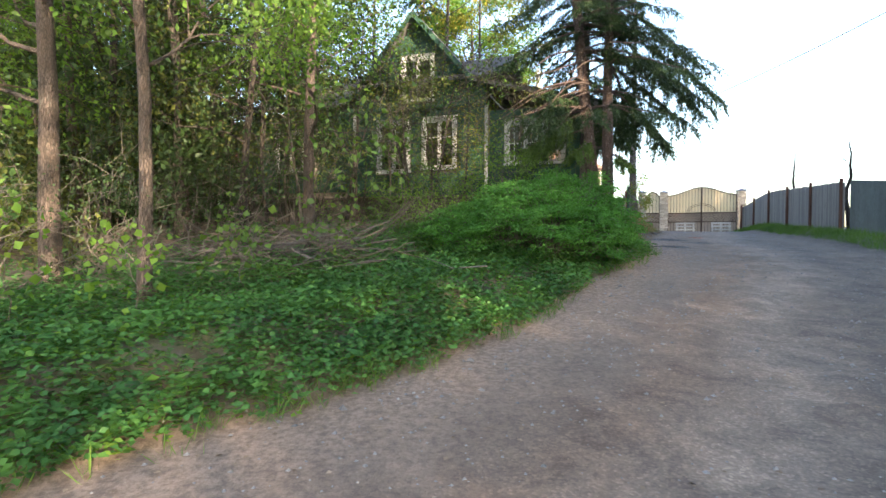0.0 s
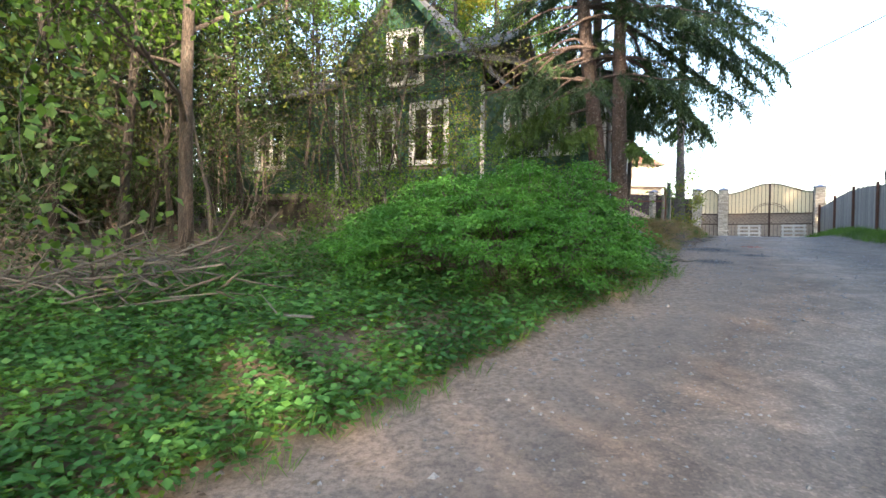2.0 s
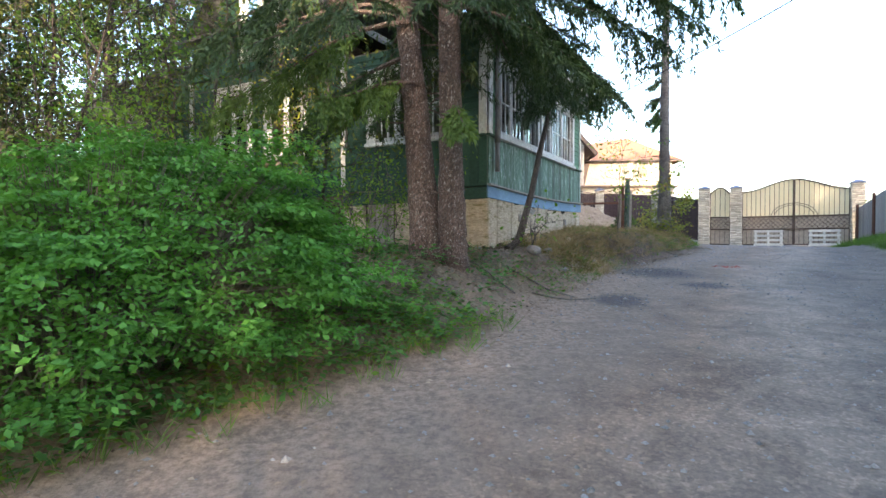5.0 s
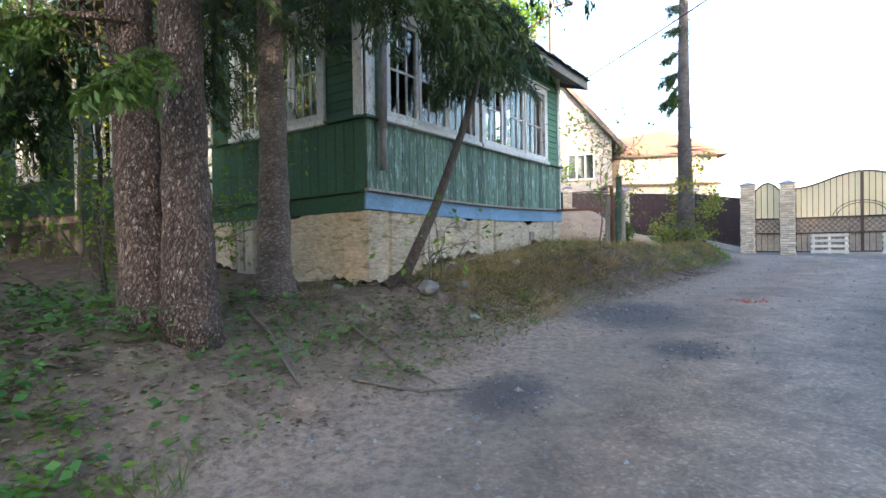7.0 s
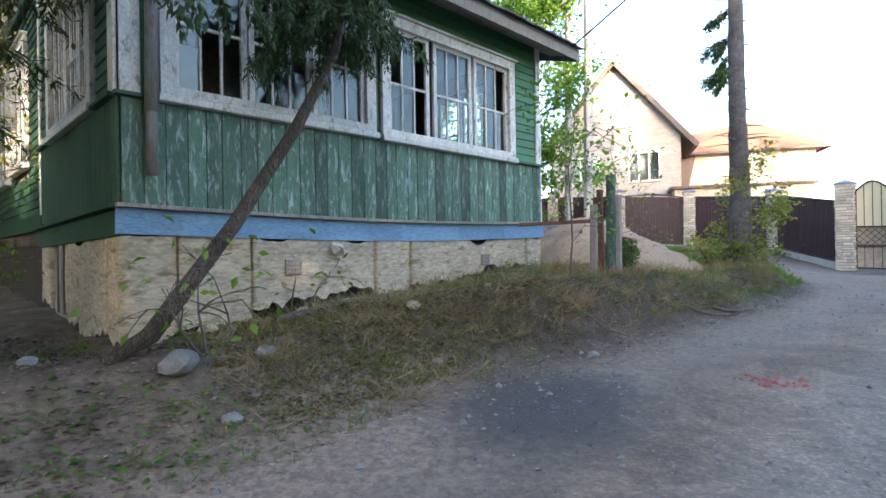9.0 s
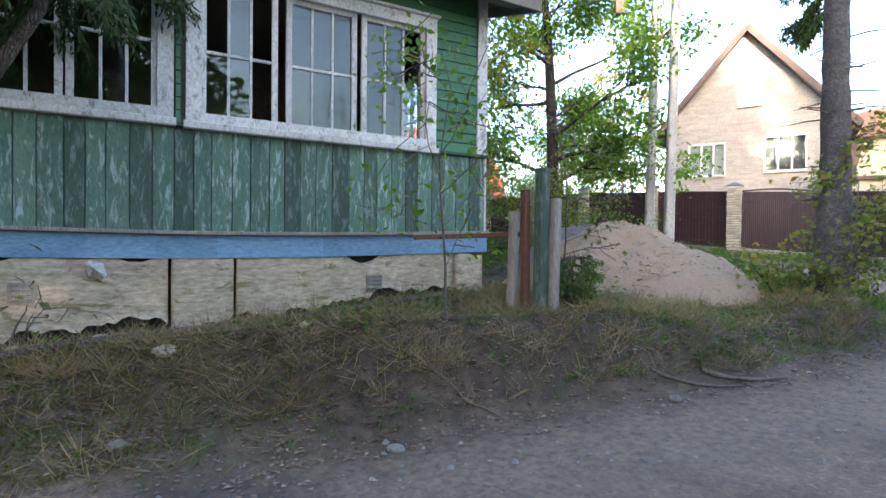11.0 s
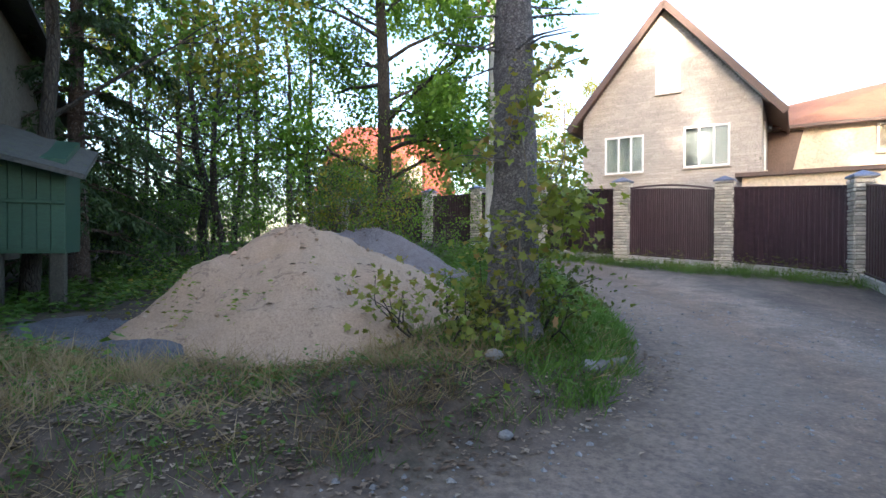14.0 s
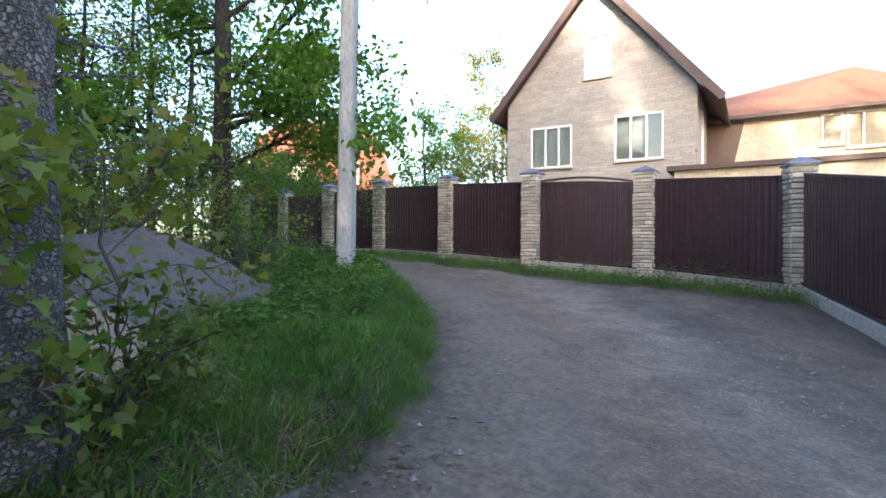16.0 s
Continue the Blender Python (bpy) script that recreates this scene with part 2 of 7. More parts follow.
M["sheet"] = rough_mat("dark_cherry_steel_sheet", (0.034, 0.017, 0.023), (0.052, 0.027, 0.034), (1, 1, 1.5), 14, 0.38, 0.06, 0.003, 0.05)
M["stonework"] = rough_mat("pale_split_stone", (0.36, 0.32, 0.26), (0.58, 0.53, 0.45), (7, 7, 9), 24, 0.95, 0.6, 0.012, 0.28)
M["mortar"] = rough_mat("mortar", (0.14, 0.13, 0.115), (0.24, 0.22, 0.20), (6, 6, 6), 24, 1.0, 0.5, 0.01, 0.05)
M["cap"] = rough_mat("blue_grey_cap", (0.10, 0.12, 0.19), (0.17, 0.19, 0.27), (4, 4, 4), 20, 0.55, 0.2, 0.004, 0.15)
M["plinth"] = rough_mat("concrete_plinth", (0.33, 0.31, 0.28), (0.48, 0.46, 0.42), (2, 2, 3), 26, 0.95, 0.5, 0.01, 0.06, stain=(0.20, 0.21, 0.14), stain_at=0.62)
M["iron"] = rough_mat("dark_iron", (0.05, 0.032, 0.026), (0.09, 0.06, 0.05), (5, 5, 5), 20, 0.5, 0.15, 0.003, 0.05, 0.5)
M["pallet"] = rough_mat("pale_pallet_wood", (0.50, 0.46, 0.40), (0.68, 0.64, 0.58), (6, 6, 6), 24, 0.85, 0.3, 0.004, 0.12)
M["fence_grey"] = rough_mat("grey_fence_board", (0.16, 0.14, 0.125), (0.29, 0.255, 0.23), (8, 8, 1.2), 26, 0.9, 0.5, 0.006, 0.2)
M["fence_slate"] = rough_mat("slate_green_fence_board", (0.07, 0.09, 0.10), (0.12, 0.15, 0.155), (8, 8, 1.2), 26, 0.8, 0.3, 0.004, 0.12)
M["sand"] = rough_mat("sand", (0.32, 0.22, 0.147), (0.44, 0.315, 0.22), (2.2, 2.2, 2.2), 60, 1.0, 0.8, 0.03, 0.02, stain=(0.22, 0.155, 0.11), stain_at=0.60)
M["gravel"] = rough_mat("gravel_grey_pink", (0.18, 0.155, 0.165), (0.33, 0.29, 0.30), (9, 9, 9), 70, 1.0, 1.0, 0.05, 0.02)
M["gravel_dark"] = rough_mat("crushed_dark_gravel", (0.055, 0.056, 0.065), (0.16, 0.16, 0.18), (5, 5, 5), 24, 1.0, 1.0, 0.03, 0.05)
M["cable"] = rough_mat("black_cable", (0.015, 0.015, 0.015), (0.03, 0.03, 0.03), (3, 3, 3), 12, 0.6, 0.1, 0.002)
M["blind"] = rough_mat("yellow_curtain", (0.55, 0.42, 0.08), (0.75, 0.60, 0.16), (9, 9, 1), 16, 0.9, 0.2, 0.01, 0.05)
M["room"] = rough_mat("dim_room", (0.16, 0.17, 0.18), (0.24, 0.25, 0.26), (1, 1, 1), 12, 0.9, 0.1, 0.01)
M["white_curtain"] = rough_mat("white_curtain", (0.60, 0.61, 0.60), (0.74, 0.75, 0.74), (8, 8, 1), 12, 0.9, 0.1, 0.01)
M["zinc"] = rough_mat("weathered_zinc", (0.12, 0.12, 0.125), (0.24, 0.235, 0.24), (4, 4, 1), 20, 0.6, 0.2, 0.004, 0.05, 0.3, stain=(0.14, 0.08, 0.05), stain_at=0.6)
M["glass"] = glass_mat("window_glass")
m, nt, b = base("gate_sheet", 0.45)
b.inputs["Base Color"].default_value = (0.70, 0.61, 0.46, 1)
trl = nt.nodes.new("ShaderNodeBsdfTranslucent")
trl.inputs[0].default_value = (0.86, 0.79, 0.60, 1)
msh = nt.nodes.new("ShaderNodeMixShader")
msh.inputs[0].default_value = 0.5
nt.links.new(b.outputs[0], msh.inputs[1])
nt.links.new(trl.outputs[0], msh.inputs[2])
nt.links.new(msh.outputs[0], nt.nodes["Material Output"].inputs[0])
M["gate_sheet"] = m
# lower half of the gate sheet, browner to stand for less light on it
M["gate_low_dim"] = rough_mat("gate_sheet_dimmed", (0.30, 0.24, 0.19), (0.42, 0.345, 0.275), (2, 2, 2), 16, 0.6, 0.1, 0.004, 0.05)


# ---------------------------------------------------------------- mesh building
class Builder:
    """Collects vertices and faces for one mesh."""

    def __init__(self):
        self.v, self.f = [], []

    def bar(self, a, b, w, h, up=(0, 0, 1), ch=0.12):
        """A bar from a to b, w wide and h high along up, with chamfered long edges."""
        a, b, up = Vector(a), Vector(b), Vector(up)
        d = (b - a).normalized()
        if abs(d.dot(up)) > 0.98:
            up = Vector((0, 1, 0)) if abs(d.y) < 0.9 else Vector((1, 0, 0))
        s = d.cross(up).normalized()
        n = s.cross(d).normalized()
        c = ch * min(w, h)
        x, y = w / 2, h / 2
        ring = [(-x + c, -y), (x - c, -y), (x, -y + c), (x, y - c), (x - c, y), (-x + c, y), (-x, y - c), (-x, -y + c)]
        k = len(self.v)
        for p in (a, b):
            self.v += [tuple(p + s * i + n * j) for i, j in ring]
        self.f += [(k + i, k + (i + 1) % 8, k + 8 + (i + 1) % 8, k + 8 + i) for i in range(8)]
        self.f += [tuple(range(k + 7, k - 1, -1)), tuple(range(k + 8, k + 16))]
        return self

    def tube(self, pts, radii, sides=7, rough=0.0, rng=random):
        pts = [Vector(p) for p in pts]
        k = len(self.v)
        ref = Vector((0.31, 0.87, 0.38))
        for i, p in enumerate(pts):
            d = (pts[min(i + 1, len(pts) - 1)] - pts[max(i - 1, 0)]).normalized()
            s = d.cross(ref).normalized()
            n = s.cross(d)
            for j in range(sides):
                a = 2 * math.pi * j / sides
                r = radii[i] * (1 + rough * rng.uniform(-1, 1))
                self.v.append(tuple(p + (s * math.cos(a) + n * math.sin(a)) * r))
        for i in range(len(pts) - 1):
            for j in range(sides):
                q = k + i * sides
                self.f.append((q + j, q + (j + 1) % sides, q + sides + (j + 1) % sides, q + sides + j))
        self.f.append(tuple(k + (len(pts) - 1) * sides + j for j in range(sides)))
        return self

    def poly(self, pts):
        k = len(self.v)
        self.v += [tuple(p) for p in pts]
        self.f.append(tuple(range(k, k + len(pts))))
        return self

    def slab(self, pts, thick):
        """A flat polygon given depth along thick."""
        t = Vector(thick)
        k, n = len(self.v), len(pts)
        self.v += [tuple(Vector(p)) for p in pts] + [tuple(Vector(p) + t) for p in pts]
        self.f += [tuple(range(k, k + n)), tuple(range(k + 2 * n - 1, k + n - 1, -1))]
        self.f += [(k + i, k + n + i, k + n + (i + 1) % n, k + (i + 1) % n) for i in range(n)]
        return self

    def mesh(self, name, smooth=False):
        me = bpy.data.meshes.new(name)
        me.from_pydata(self.v, [], self.f)
        if smooth:
            me.polygons.foreach_set("use_smooth", [True] * len(me.polygons))
        me.update()
        return me


def part(name, bld, material, parent=None, label="", smooth=False):
    me = bld.mesh(name, smooth) if isinstance(bld, Builder) else bld
    if not me.materials:
        me.materials.append(M[material])
    ob = new(name, me)
    ob.parent = parent
    if label:
        ob["label"] = label
    return ob


def thing(name, place, label, category, group="", kind=""):
    ob = new(name)
    ob.location = place
    return tagged(ob, label, category, group, kind)


def keep(ob, parent):
    """Parents a part built in world coordinates to an Empty placed elsewhere."""
    ob.parent = parent
    ob.matrix_parent_inverse = Matrix.Translation(parent.location).inverted()
    return ob


def wpart(name, bld, material, parent, label="", smooth=False):
    return keep(part(name, bld, material, None, label, smooth), parent)


def leaf_mesh(name, centres, dirs, length, width, fold=0.25, seed=1, flat=0.0, jitter=0.35):
    """Many leaves, each of two faces folded on its midrib: centres and directions as arrays, alike in size up to jitter."""
    rng = np.random.default_rng(seed)
    n = len(centres)
    d = dirs / np.linalg.norm(dirs, axis=1, keepdims=True)
    r = rng.normal(size=(n, 3))
    r[:, 2] += flat * 3
    s = np.cross(d, r)
    s /= np.linalg.norm(s, axis=1, keepdims=True) + 1e-9
    up = np.cross(s, d)
    k = 1 + jitter * rng.uniform(-1, 1, (n, 1))
    L, W = length * k, width * k
    mid = centres + d * L * 0.45
    v = np.empty((n, 4, 3))
    v[:, 0] = centres
    v[:, 1] = mid + s * W * 0.5 + up * W * fold
    v[:, 2] = centres + d * L
    v[:, 3] = mid - s * W * 0.5 + up * W * fold
    me = bpy.data.meshes.new(name)
    idx = np.arange(n)[:, None] * 4
    faces = np.concatenate([idx + np.array([0, 1, 2]), idx + np.array([0, 2, 3])], axis=1).reshape(-1, 3)
    me.vertices.add(n * 4)
    me.vertices.foreach_set("co", v.reshape(-1))
    me.loops.add(len(faces) * 3)
    me.loops.foreach_set("vertex_index", faces.reshape(-1))
    me.polygons.add(len(faces))
    me.polygons.foreach_set("loop_start", np.arange(len(faces)) * 3)
    me.polygons.foreach_set("loop_total", np.full(len(faces), 3))
    me.update(calc_edges=True)
    return me


LOBES = np.array([(0, 0), (0.16, 0.10), (0.50, 0.06), (0.36, 0.30), (0.52, 0.62), (0.24, 0.60), (0, 1.0), (-0.24, 0.60), (-0.52, 0.62), (-0.36, 0.30), (-0.50, 0.06), (-0.16, 0.10)])


def lobed_mesh(name, centres, dirs, length, seed=1, jitter=0.4):
    """Broad five-lobed leaves, one face each, slightly cupped."""
    rg = np.random.default_rng(seed)
    n, m = len(centres), len(LOBES)
    d = dirs / np.linalg.norm(dirs, axis=1, keepdims=True)
    r = rg.normal(size=(n, 3)) * 0.6
    r[:, 2] += 1.2
    s = np.cross(d, r)
    s /= np.linalg.norm(s, axis=1, keepdims=True) + 1e-9
    up = np.cross(s, d)
    L = length * (1 + jitter * rg.uniform(-1, 1, (n, 1, 1)))
    cup = 0.35 * np.abs(LOBES[:, 0])[None, :, None] - 0.15 * LOBES[:, 1][None, :, None] ** 2
    v = centres[:, None] + L * (s[:, None] * LOBES[None, :, :1] + d[:, None] * LOBES[None, :, 1:] + up[:, None] * cup)
    me = bpy.data.meshes.new(name)
    me.vertices.add(n * m)
    me.vertices.foreach_set("co", v.reshape(-1))
    me.loops.add(n * m)
    me.loops.foreach_set("vertex_index", np.arange(n * m))
    me.polygons.add(n)
    me.polygons.foreach_set("loop_start", np.arange(n) * m)
    me.polygons.foreach_set("loop_total", np.full(n, m))
    me.update(calc_edges=True)
    return me


# ---------------------------------------------------------------- ground
EDGE = [(-9, -7), (-4.2, 0.5), (-0.9, 4.3), (0.3, 5.3), (1.85, 7.4), (2.65, 8.8), (3.8, 10.8), (5.2, 12.8), (5.9, 14.0), (7.1, 18.0), (8.1, 21.65), (9.2, 23.85),
        (10.4, 26.35), (11.1, 28.3), (11.0, 29.4), (10.5, 30.6), (9.9, 31.7), (9.0, 32.9), (7.8, 34.2), (5.2, 36.2), (0, 37.4), (-24, 39)]
PROFILE = [(-400, -6), (-40, -2.2), (0, 0.2), (4.4, 0.48), (7.4, 0.73), (11, 1.2), (14, 1.53), (19, 1.84), (24, 2.1), (29, 2.36), (33, 2.5), (40, 2.92), (60, 3.3), (120, 4), (900, 6)]


def edge_distance(x, y):
    """Signed distance from the road's edge, positive on the overgrown side (numpy arrays)."""
    x, y = np.asarray(x, float), np.asarray(y, float)
    best, sign = np.full(x.shape, 1e9), np.ones(x.shape)
    for (ax, ay), (bx, by) in zip(EDGE, EDGE[1:]):
        ex, ey = bx - ax, by - ay
        t = np.clip(((x - ax) * ex + (y - ay) * ey) / (ex * ex + ey * ey), 0, 1)
        dx, dy = x - ax - t * ex, y - ay - t * ey
        d = np.hypot(dx, dy)
        side = np.sign(ex * (y - ay) - ey * (x - ax))
        near = d < best - 1e-9
        best, sign = np.where(near, d, best), np.where(near, side, sign)
    return best * np.where(sign == 0, 1, sign)


def wave(x, y, f, p):
    return np.sin(x * f + p) * np.cos(y * f * 0.83 + 1.7 * p) + 0.5 * np.sin(x * f * 2.3 - y * f * 1.9 + p)


def ground_z(x, y):
    x, y = np.asarray(x, float), np.asarray(y, float)
    z = np.interp(y, [p[0] for p in PROFILE], [p[1] for p in PROFILE])
    s = np.clip((y - 28) / 8, 0, 1)
    z = z - s * 0.055 * np.clip(x - 9, -8, 14)
    z = z - 0.22 * np.clip((x - 10.5) / 2.5, 0, 1) * np.clip((19 - x) / 3.5, 0, 1) * np.clip((y - 32) / 4, 0, 1) * np.clip((39.5 - y) / 2, 0, 1)
    d = edge_distance(x, y)
    # grassy bank under the plank fence across the lane
    r = np.clip(((x - 14.4) * 0.963 - (y - 19.7) * 0.271 + 1.3) / 1.1, 0, 1)
    z = z + 0.28 * r * r * (3 - 2 * r) * np.clip((y - 13) / 4, 0, 1) * np.clip((35 - y) / 5, 0, 1)
    k = 0.34 + 0.36 * np.clip((y - 11) / 4.5, 0, 1) - 0.34 * np.clip((y - 24.3) / 2, 0, 1) * (1 - 0.5 * np.clip((y - 32) / 2, 0, 1))
    t = np.clip((d + 0.1) / (1.6 - 0.8 * np.clip((y - 20.5) / 2.5, 0, 1)), 0, 1)
    z = z + k * t * t * (3 - 2 * t)
    z = z - 0.13 * np.clip(d, 0, 1) * np.clip((y - 15.5) / 1.5, 0, 1) * np.clip((21.5 - y) / 1.5, 0, 1)
    z = z + np.where(d > 0, 0.05 * np.clip(d, 0, 1) * wave(x, y, 1.7, 0.4), 0.012 * wave(x, y, 1.3, 0.9))
    z = z + 0.02 * wave(x, y, 4.1, 2.2) * np.clip(d + 0.3, 0, 0.6)
    return z


def gz(x, y):
    return float(ground_z(np.array([x]), np.array([y]))[0])


def axis(lo, hi, step, far):
    mid = np.arange(lo, hi + 1e-6, step)
    out = [1.5, 4, 9, 18, 35, 70, 140, 300, far]
    return np.concatenate([lo - np.array(out[::-1]), mid, hi + np.array(out)])


gx, gy = axis(-9, 24, 0.19, 900), axis(0.5, 44, 0.19, 900)
GX, GY = np.meshgrid(gx, gy)
GZ = ground_z(GX, GY)
nx, ny = len(gx), len(gy)
gm = bpy.data.meshes.new("ground")
gm.vertices.add(nx * ny)
gm.vertices.foreach_set("co", np.stack([GX, GY, GZ], -1).reshape(-1))
gi = (np.arange(ny - 1)[:, None] * nx + np.arange(nx - 1)[None]).reshape(-1, 1)
gq = np.concatenate([gi, gi + 1, gi + nx + 1, gi + nx], 1)
gm.loops.add(gq.size)
gm.loops.foreach_set("vertex_index", gq.reshape(-1))
gm.polygons.add(len(gq))
gm.polygons.foreach_set("loop_start", np.arange(len(gq)) * 4)
gm.polygons.foreach_set("loop_total", np.full(len(gq), 4))
gm.polygons.foreach_set("use_smooth", [True] * len(gq))
gm.update(calc_edges=True)
at = gm.attributes.new("edge", "FLOAT", "POINT")
at.data.foreach_set("value", np.clip(edge_distance(GX, GY), -30, 30).reshape(-1))


def span(nt, value, lo, hi):
    n = nt.nodes.new("ShaderNodeMapRange")
    n.inputs["From Min"].default_value, n.inputs["From Max"].default_value = lo, hi
    n.inputs["To Max"].default_value = 0.85
    nt.links.new(value, n.inputs["Value"])
    return n.outputs[0]


def ground_material():
    m, nt, b = base("gravel_road_and_soil", 0.95)
    tc = nt.nodes.new("ShaderNodeTexCoord")
    P = tc.outputs["Object"]
    ea = nt.nodes.new("ShaderNodeAttribute")
    ea.attribute_name = "edge"
    e = ea.outputs["Fac"]
    mp = nt.nodes.new("ShaderNodeMapping")
    mp.inputs["Rotation"].default_value = (0, 0, radians(28))
    mp.inputs["Scale"].default_value = (0.9, 0.16, 1)
    nt.links.new(P, mp.inputs["Vector"])
    streak = noise_tex(nt, 1.1, 5, 0.6, mp.outputs[0])
    patch = noise_tex(nt, 0.55, 6, 0.62, P, 0.4)
    grit = noise_tex(nt, 38, 5, 0.75, P)
    vor = nt.nodes.new("ShaderNodeTexVoronoi")
    vor.inputs["Scale"].default_value = 44
    vor.inputs["Randomness"].default_value = 1.0
    nt.links.new(P, vor.inputs["Vector"])
    sep = nt.nodes.new("ShaderNodeSeparateColor")
    nt.links.new(vor.outputs["Color"], sep.inputs[0])
    road = ramp(nt, streak, ((0.34, (0.15, 0.122, 0.102)), (0.50, (0.21, 0.160, 0.124)), (0.66, (0.27, 0.204, 0.155))))
    road = mix(nt, ramp(nt, patch, ((0.58, (0, 0, 0)), (0.70, (0.6, 0.6, 0.6)))), road, (0.125, 0.112, 0.106))
    track = maths(nt, "ADD", e, maths(nt, "MULTIPLY", noise_tex(nt, 0.5, 5, 0.65, P), 1.6))
    tone = nt.nodes.new("ShaderNodeMapRange")
    tone.inputs["From Min"].default_value, tone.inputs["From Max"].default_value = -6.0, 1.0
    nt.links.new(track, tone.inputs["Value"])
    road = mix(nt, 0.72, road, ramp(nt, tone.outputs[0], ((0.10, (0.10, 0.087, 0.077)), (0.30, (0.15, 0.122, 0.10)), (0.45, (0.115, 0.10, 0.089)), (0.58, (0.30, 0.24, 0.19)), (0.72, (0.24, 0.165, 0.115)), (0.86, (0.14, 0.117, 0.10)))))
    worn = noise_tex(nt, 1.7, 8, 0.72, P, 0.8)
    road = mix(nt, 1.0, road, ramp(nt, worn, ((0.36, (0.58, 0.56, 0.56)), (0.50, (0.82, 0.81, 0.80)), (0.66, (1.14, 1.11, 1.08)))), "MULTIPLY")
    clod = noise_tex(nt, 9, 8, 0.8, P)
    road = mix(nt, 0.5, road, ramp(nt, clod, ((0.30, (0.6, 0.6, 0.6)), (0.5, (0.97, 0.97, 0.97)), (0.70, (1.4, 1.37, 1.34)))), "MULTIPLY")
    road = mix(nt, 0.32, road, ramp(nt, sep.outputs[0], ((0.0, (0.5, 0.5, 0.5)), (0.7, (0.95, 0.95, 0.95)), (1.0, (2.0, 1.95, 1.9)))), "MULTIPLY")
    road = mix(nt, 0.6, road, ramp(nt, grit, ((0.3, (0.55, 0.55, 0.55)), (0.7, (1.35, 1.35, 1.35)))), "MULTIPLY")
    soil = ramp(nt, noise_tex(nt, 5, 8, 0.75, P), ((0.3, (0.045, 0.033, 0.024)), (0.5, (0.12, 0.09, 0.067)), (0.72, (0.26, 0.20, 0.15))))
    moss = ramp(nt, noise_tex(nt, 9, 8, 0.8, P), ((0.3, (0.04, 0.05, 0.015)), (0.7, (0.13, 0.13, 0.04))))
    soil = mix(nt, ramp(nt, noise_tex(nt, 1.1, 6, 0.7, P), ((0.50, (0, 0, 0)), (0.64, (0.7, 0.7, 0.7)))), soil, moss)
    wob = maths(nt, "MULTIPLY_ADD", noise_tex(nt, 1.6, 7, 0.72, P), 1.5)
    wob.node.inputs[2].default_value = -0.75
    ee = maths(nt, "ADD", e, wob)
    dirt = mix(nt, ramp(nt, noise_tex(nt, 14, 8, 0.8, P), ((0.42, (0, 0, 0)), (0.58, (1, 1, 1)))), (0.29, 0.215, 0.16), (0.15, 0.108, 0.08))
    near = nt.nodes.new("ShaderNodeMapRange")
    near.inputs["From Min"].default_value, near.inputs["From Max"].default_value = -1.7, -0.4
    nt.links.new(ee, near.inputs["Value"])
    c = mix(nt, near.outputs[0], road, dirt)
    for qx, qy, sx, sy in ((8.45, 20.35, 1.1, 1.4), (7.5, 16.9, 0.5, 0.7), (9.0, 18.5, 0.5, 0.5)):
        mq = nt.nodes.new("ShaderNodeMapping")
        mq.inputs["Location"].default_value = (-qx / sx, -qy / sy, 0)
        mq.inputs["Scale"].default_value = (1 / sx, 1 / sy, 0)
        nt.links.new(P, mq.inputs["Vector"])
        ln_ = nt.nodes.new("ShaderNodeVectorMath")
        ln_.operation = "LENGTH"
        nt.links.new(mq.outputs[0], ln_.inputs[0])
        far = maths(nt, "ADD", ln_.outputs["Value"], maths(nt, "MULTIPLY", noise_tex(nt, 5, 8, 0.8, P), 1.3))
        c = mix(nt, span(nt, far, 1.6, 1.1), c, (0.052, 0.046, 0.043))
    off = nt.nodes.new("ShaderNodeMapRange")
    off.inputs["From Min"].default_value, off.inputs["From Max"].default_value = 0.05, 0.95
    xyz = nt.nodes.new("ShaderNodeSeparateXYZ")
    nt.links.new(P, xyz.inputs[0])
    upper = nt.nodes.new("ShaderNodeMapRange")
    upper.inputs["From Min"].default_value, upper.inputs["From Max"].default_value = 19.5, 22.0
    upper.inputs["To Max"].default_value = 0.85
    nt.links.new(xyz.outputs[1], upper.inputs["Value"])
    nt.links.new(maths(nt, "ADD", ee, upper.outputs[0]), off.inputs["Value"])
    damp = ramp(nt, noise_tex(nt, 6, 8, 0.78, P), ((0.32, (0.022, 0.015, 0.011)), (0.52, (0.062, 0.044, 0.031)), (0.74, (0.17, 0.125, 0.092))))
    soil = mix(nt, upper.outputs[0], soil, damp)
    c = mix(nt, off.outputs[0], c, soil)
    nt.links.new(c, b.inputs["Base Color"])
    h = maths(nt, "ADD", maths(nt, "MULTIPLY", vor.outputs["Distance"], -0.6), maths(nt, "MULTIPLY", grit, 0.8))
    h = maths(nt, "ADD", h, maths(nt, "MULTIPLY", clod, 1.5))
    bump(nt, b, h, 0.6, 0.008)
    return m


gm.materials.append(ground_material())
ground = tagged(new("ground", gm), "grey gravel lane with brown leaf-littered earth bank beside it", "ground", kind="structure")


# ---------------------------------------------------------------- the green wooden house
HA, HU, HV = Vector((5.355, 18.859, 0)), Vector((-0.957, 0.292, 0)), Vector((0.292, 0.957, 0))
Z = Vector((0, 0, 1))


def H(u, v, z):
    """A place of the house: u along its front, v along its glazed side, z up."""
    return HA + HU * u + HV * v + Z * z


house = thing("wooden_house", H(4, 4, 2.4), "abandoned green wooden house with peeling white window frames and plastered foundation", "house")
rng = random.Random(5)


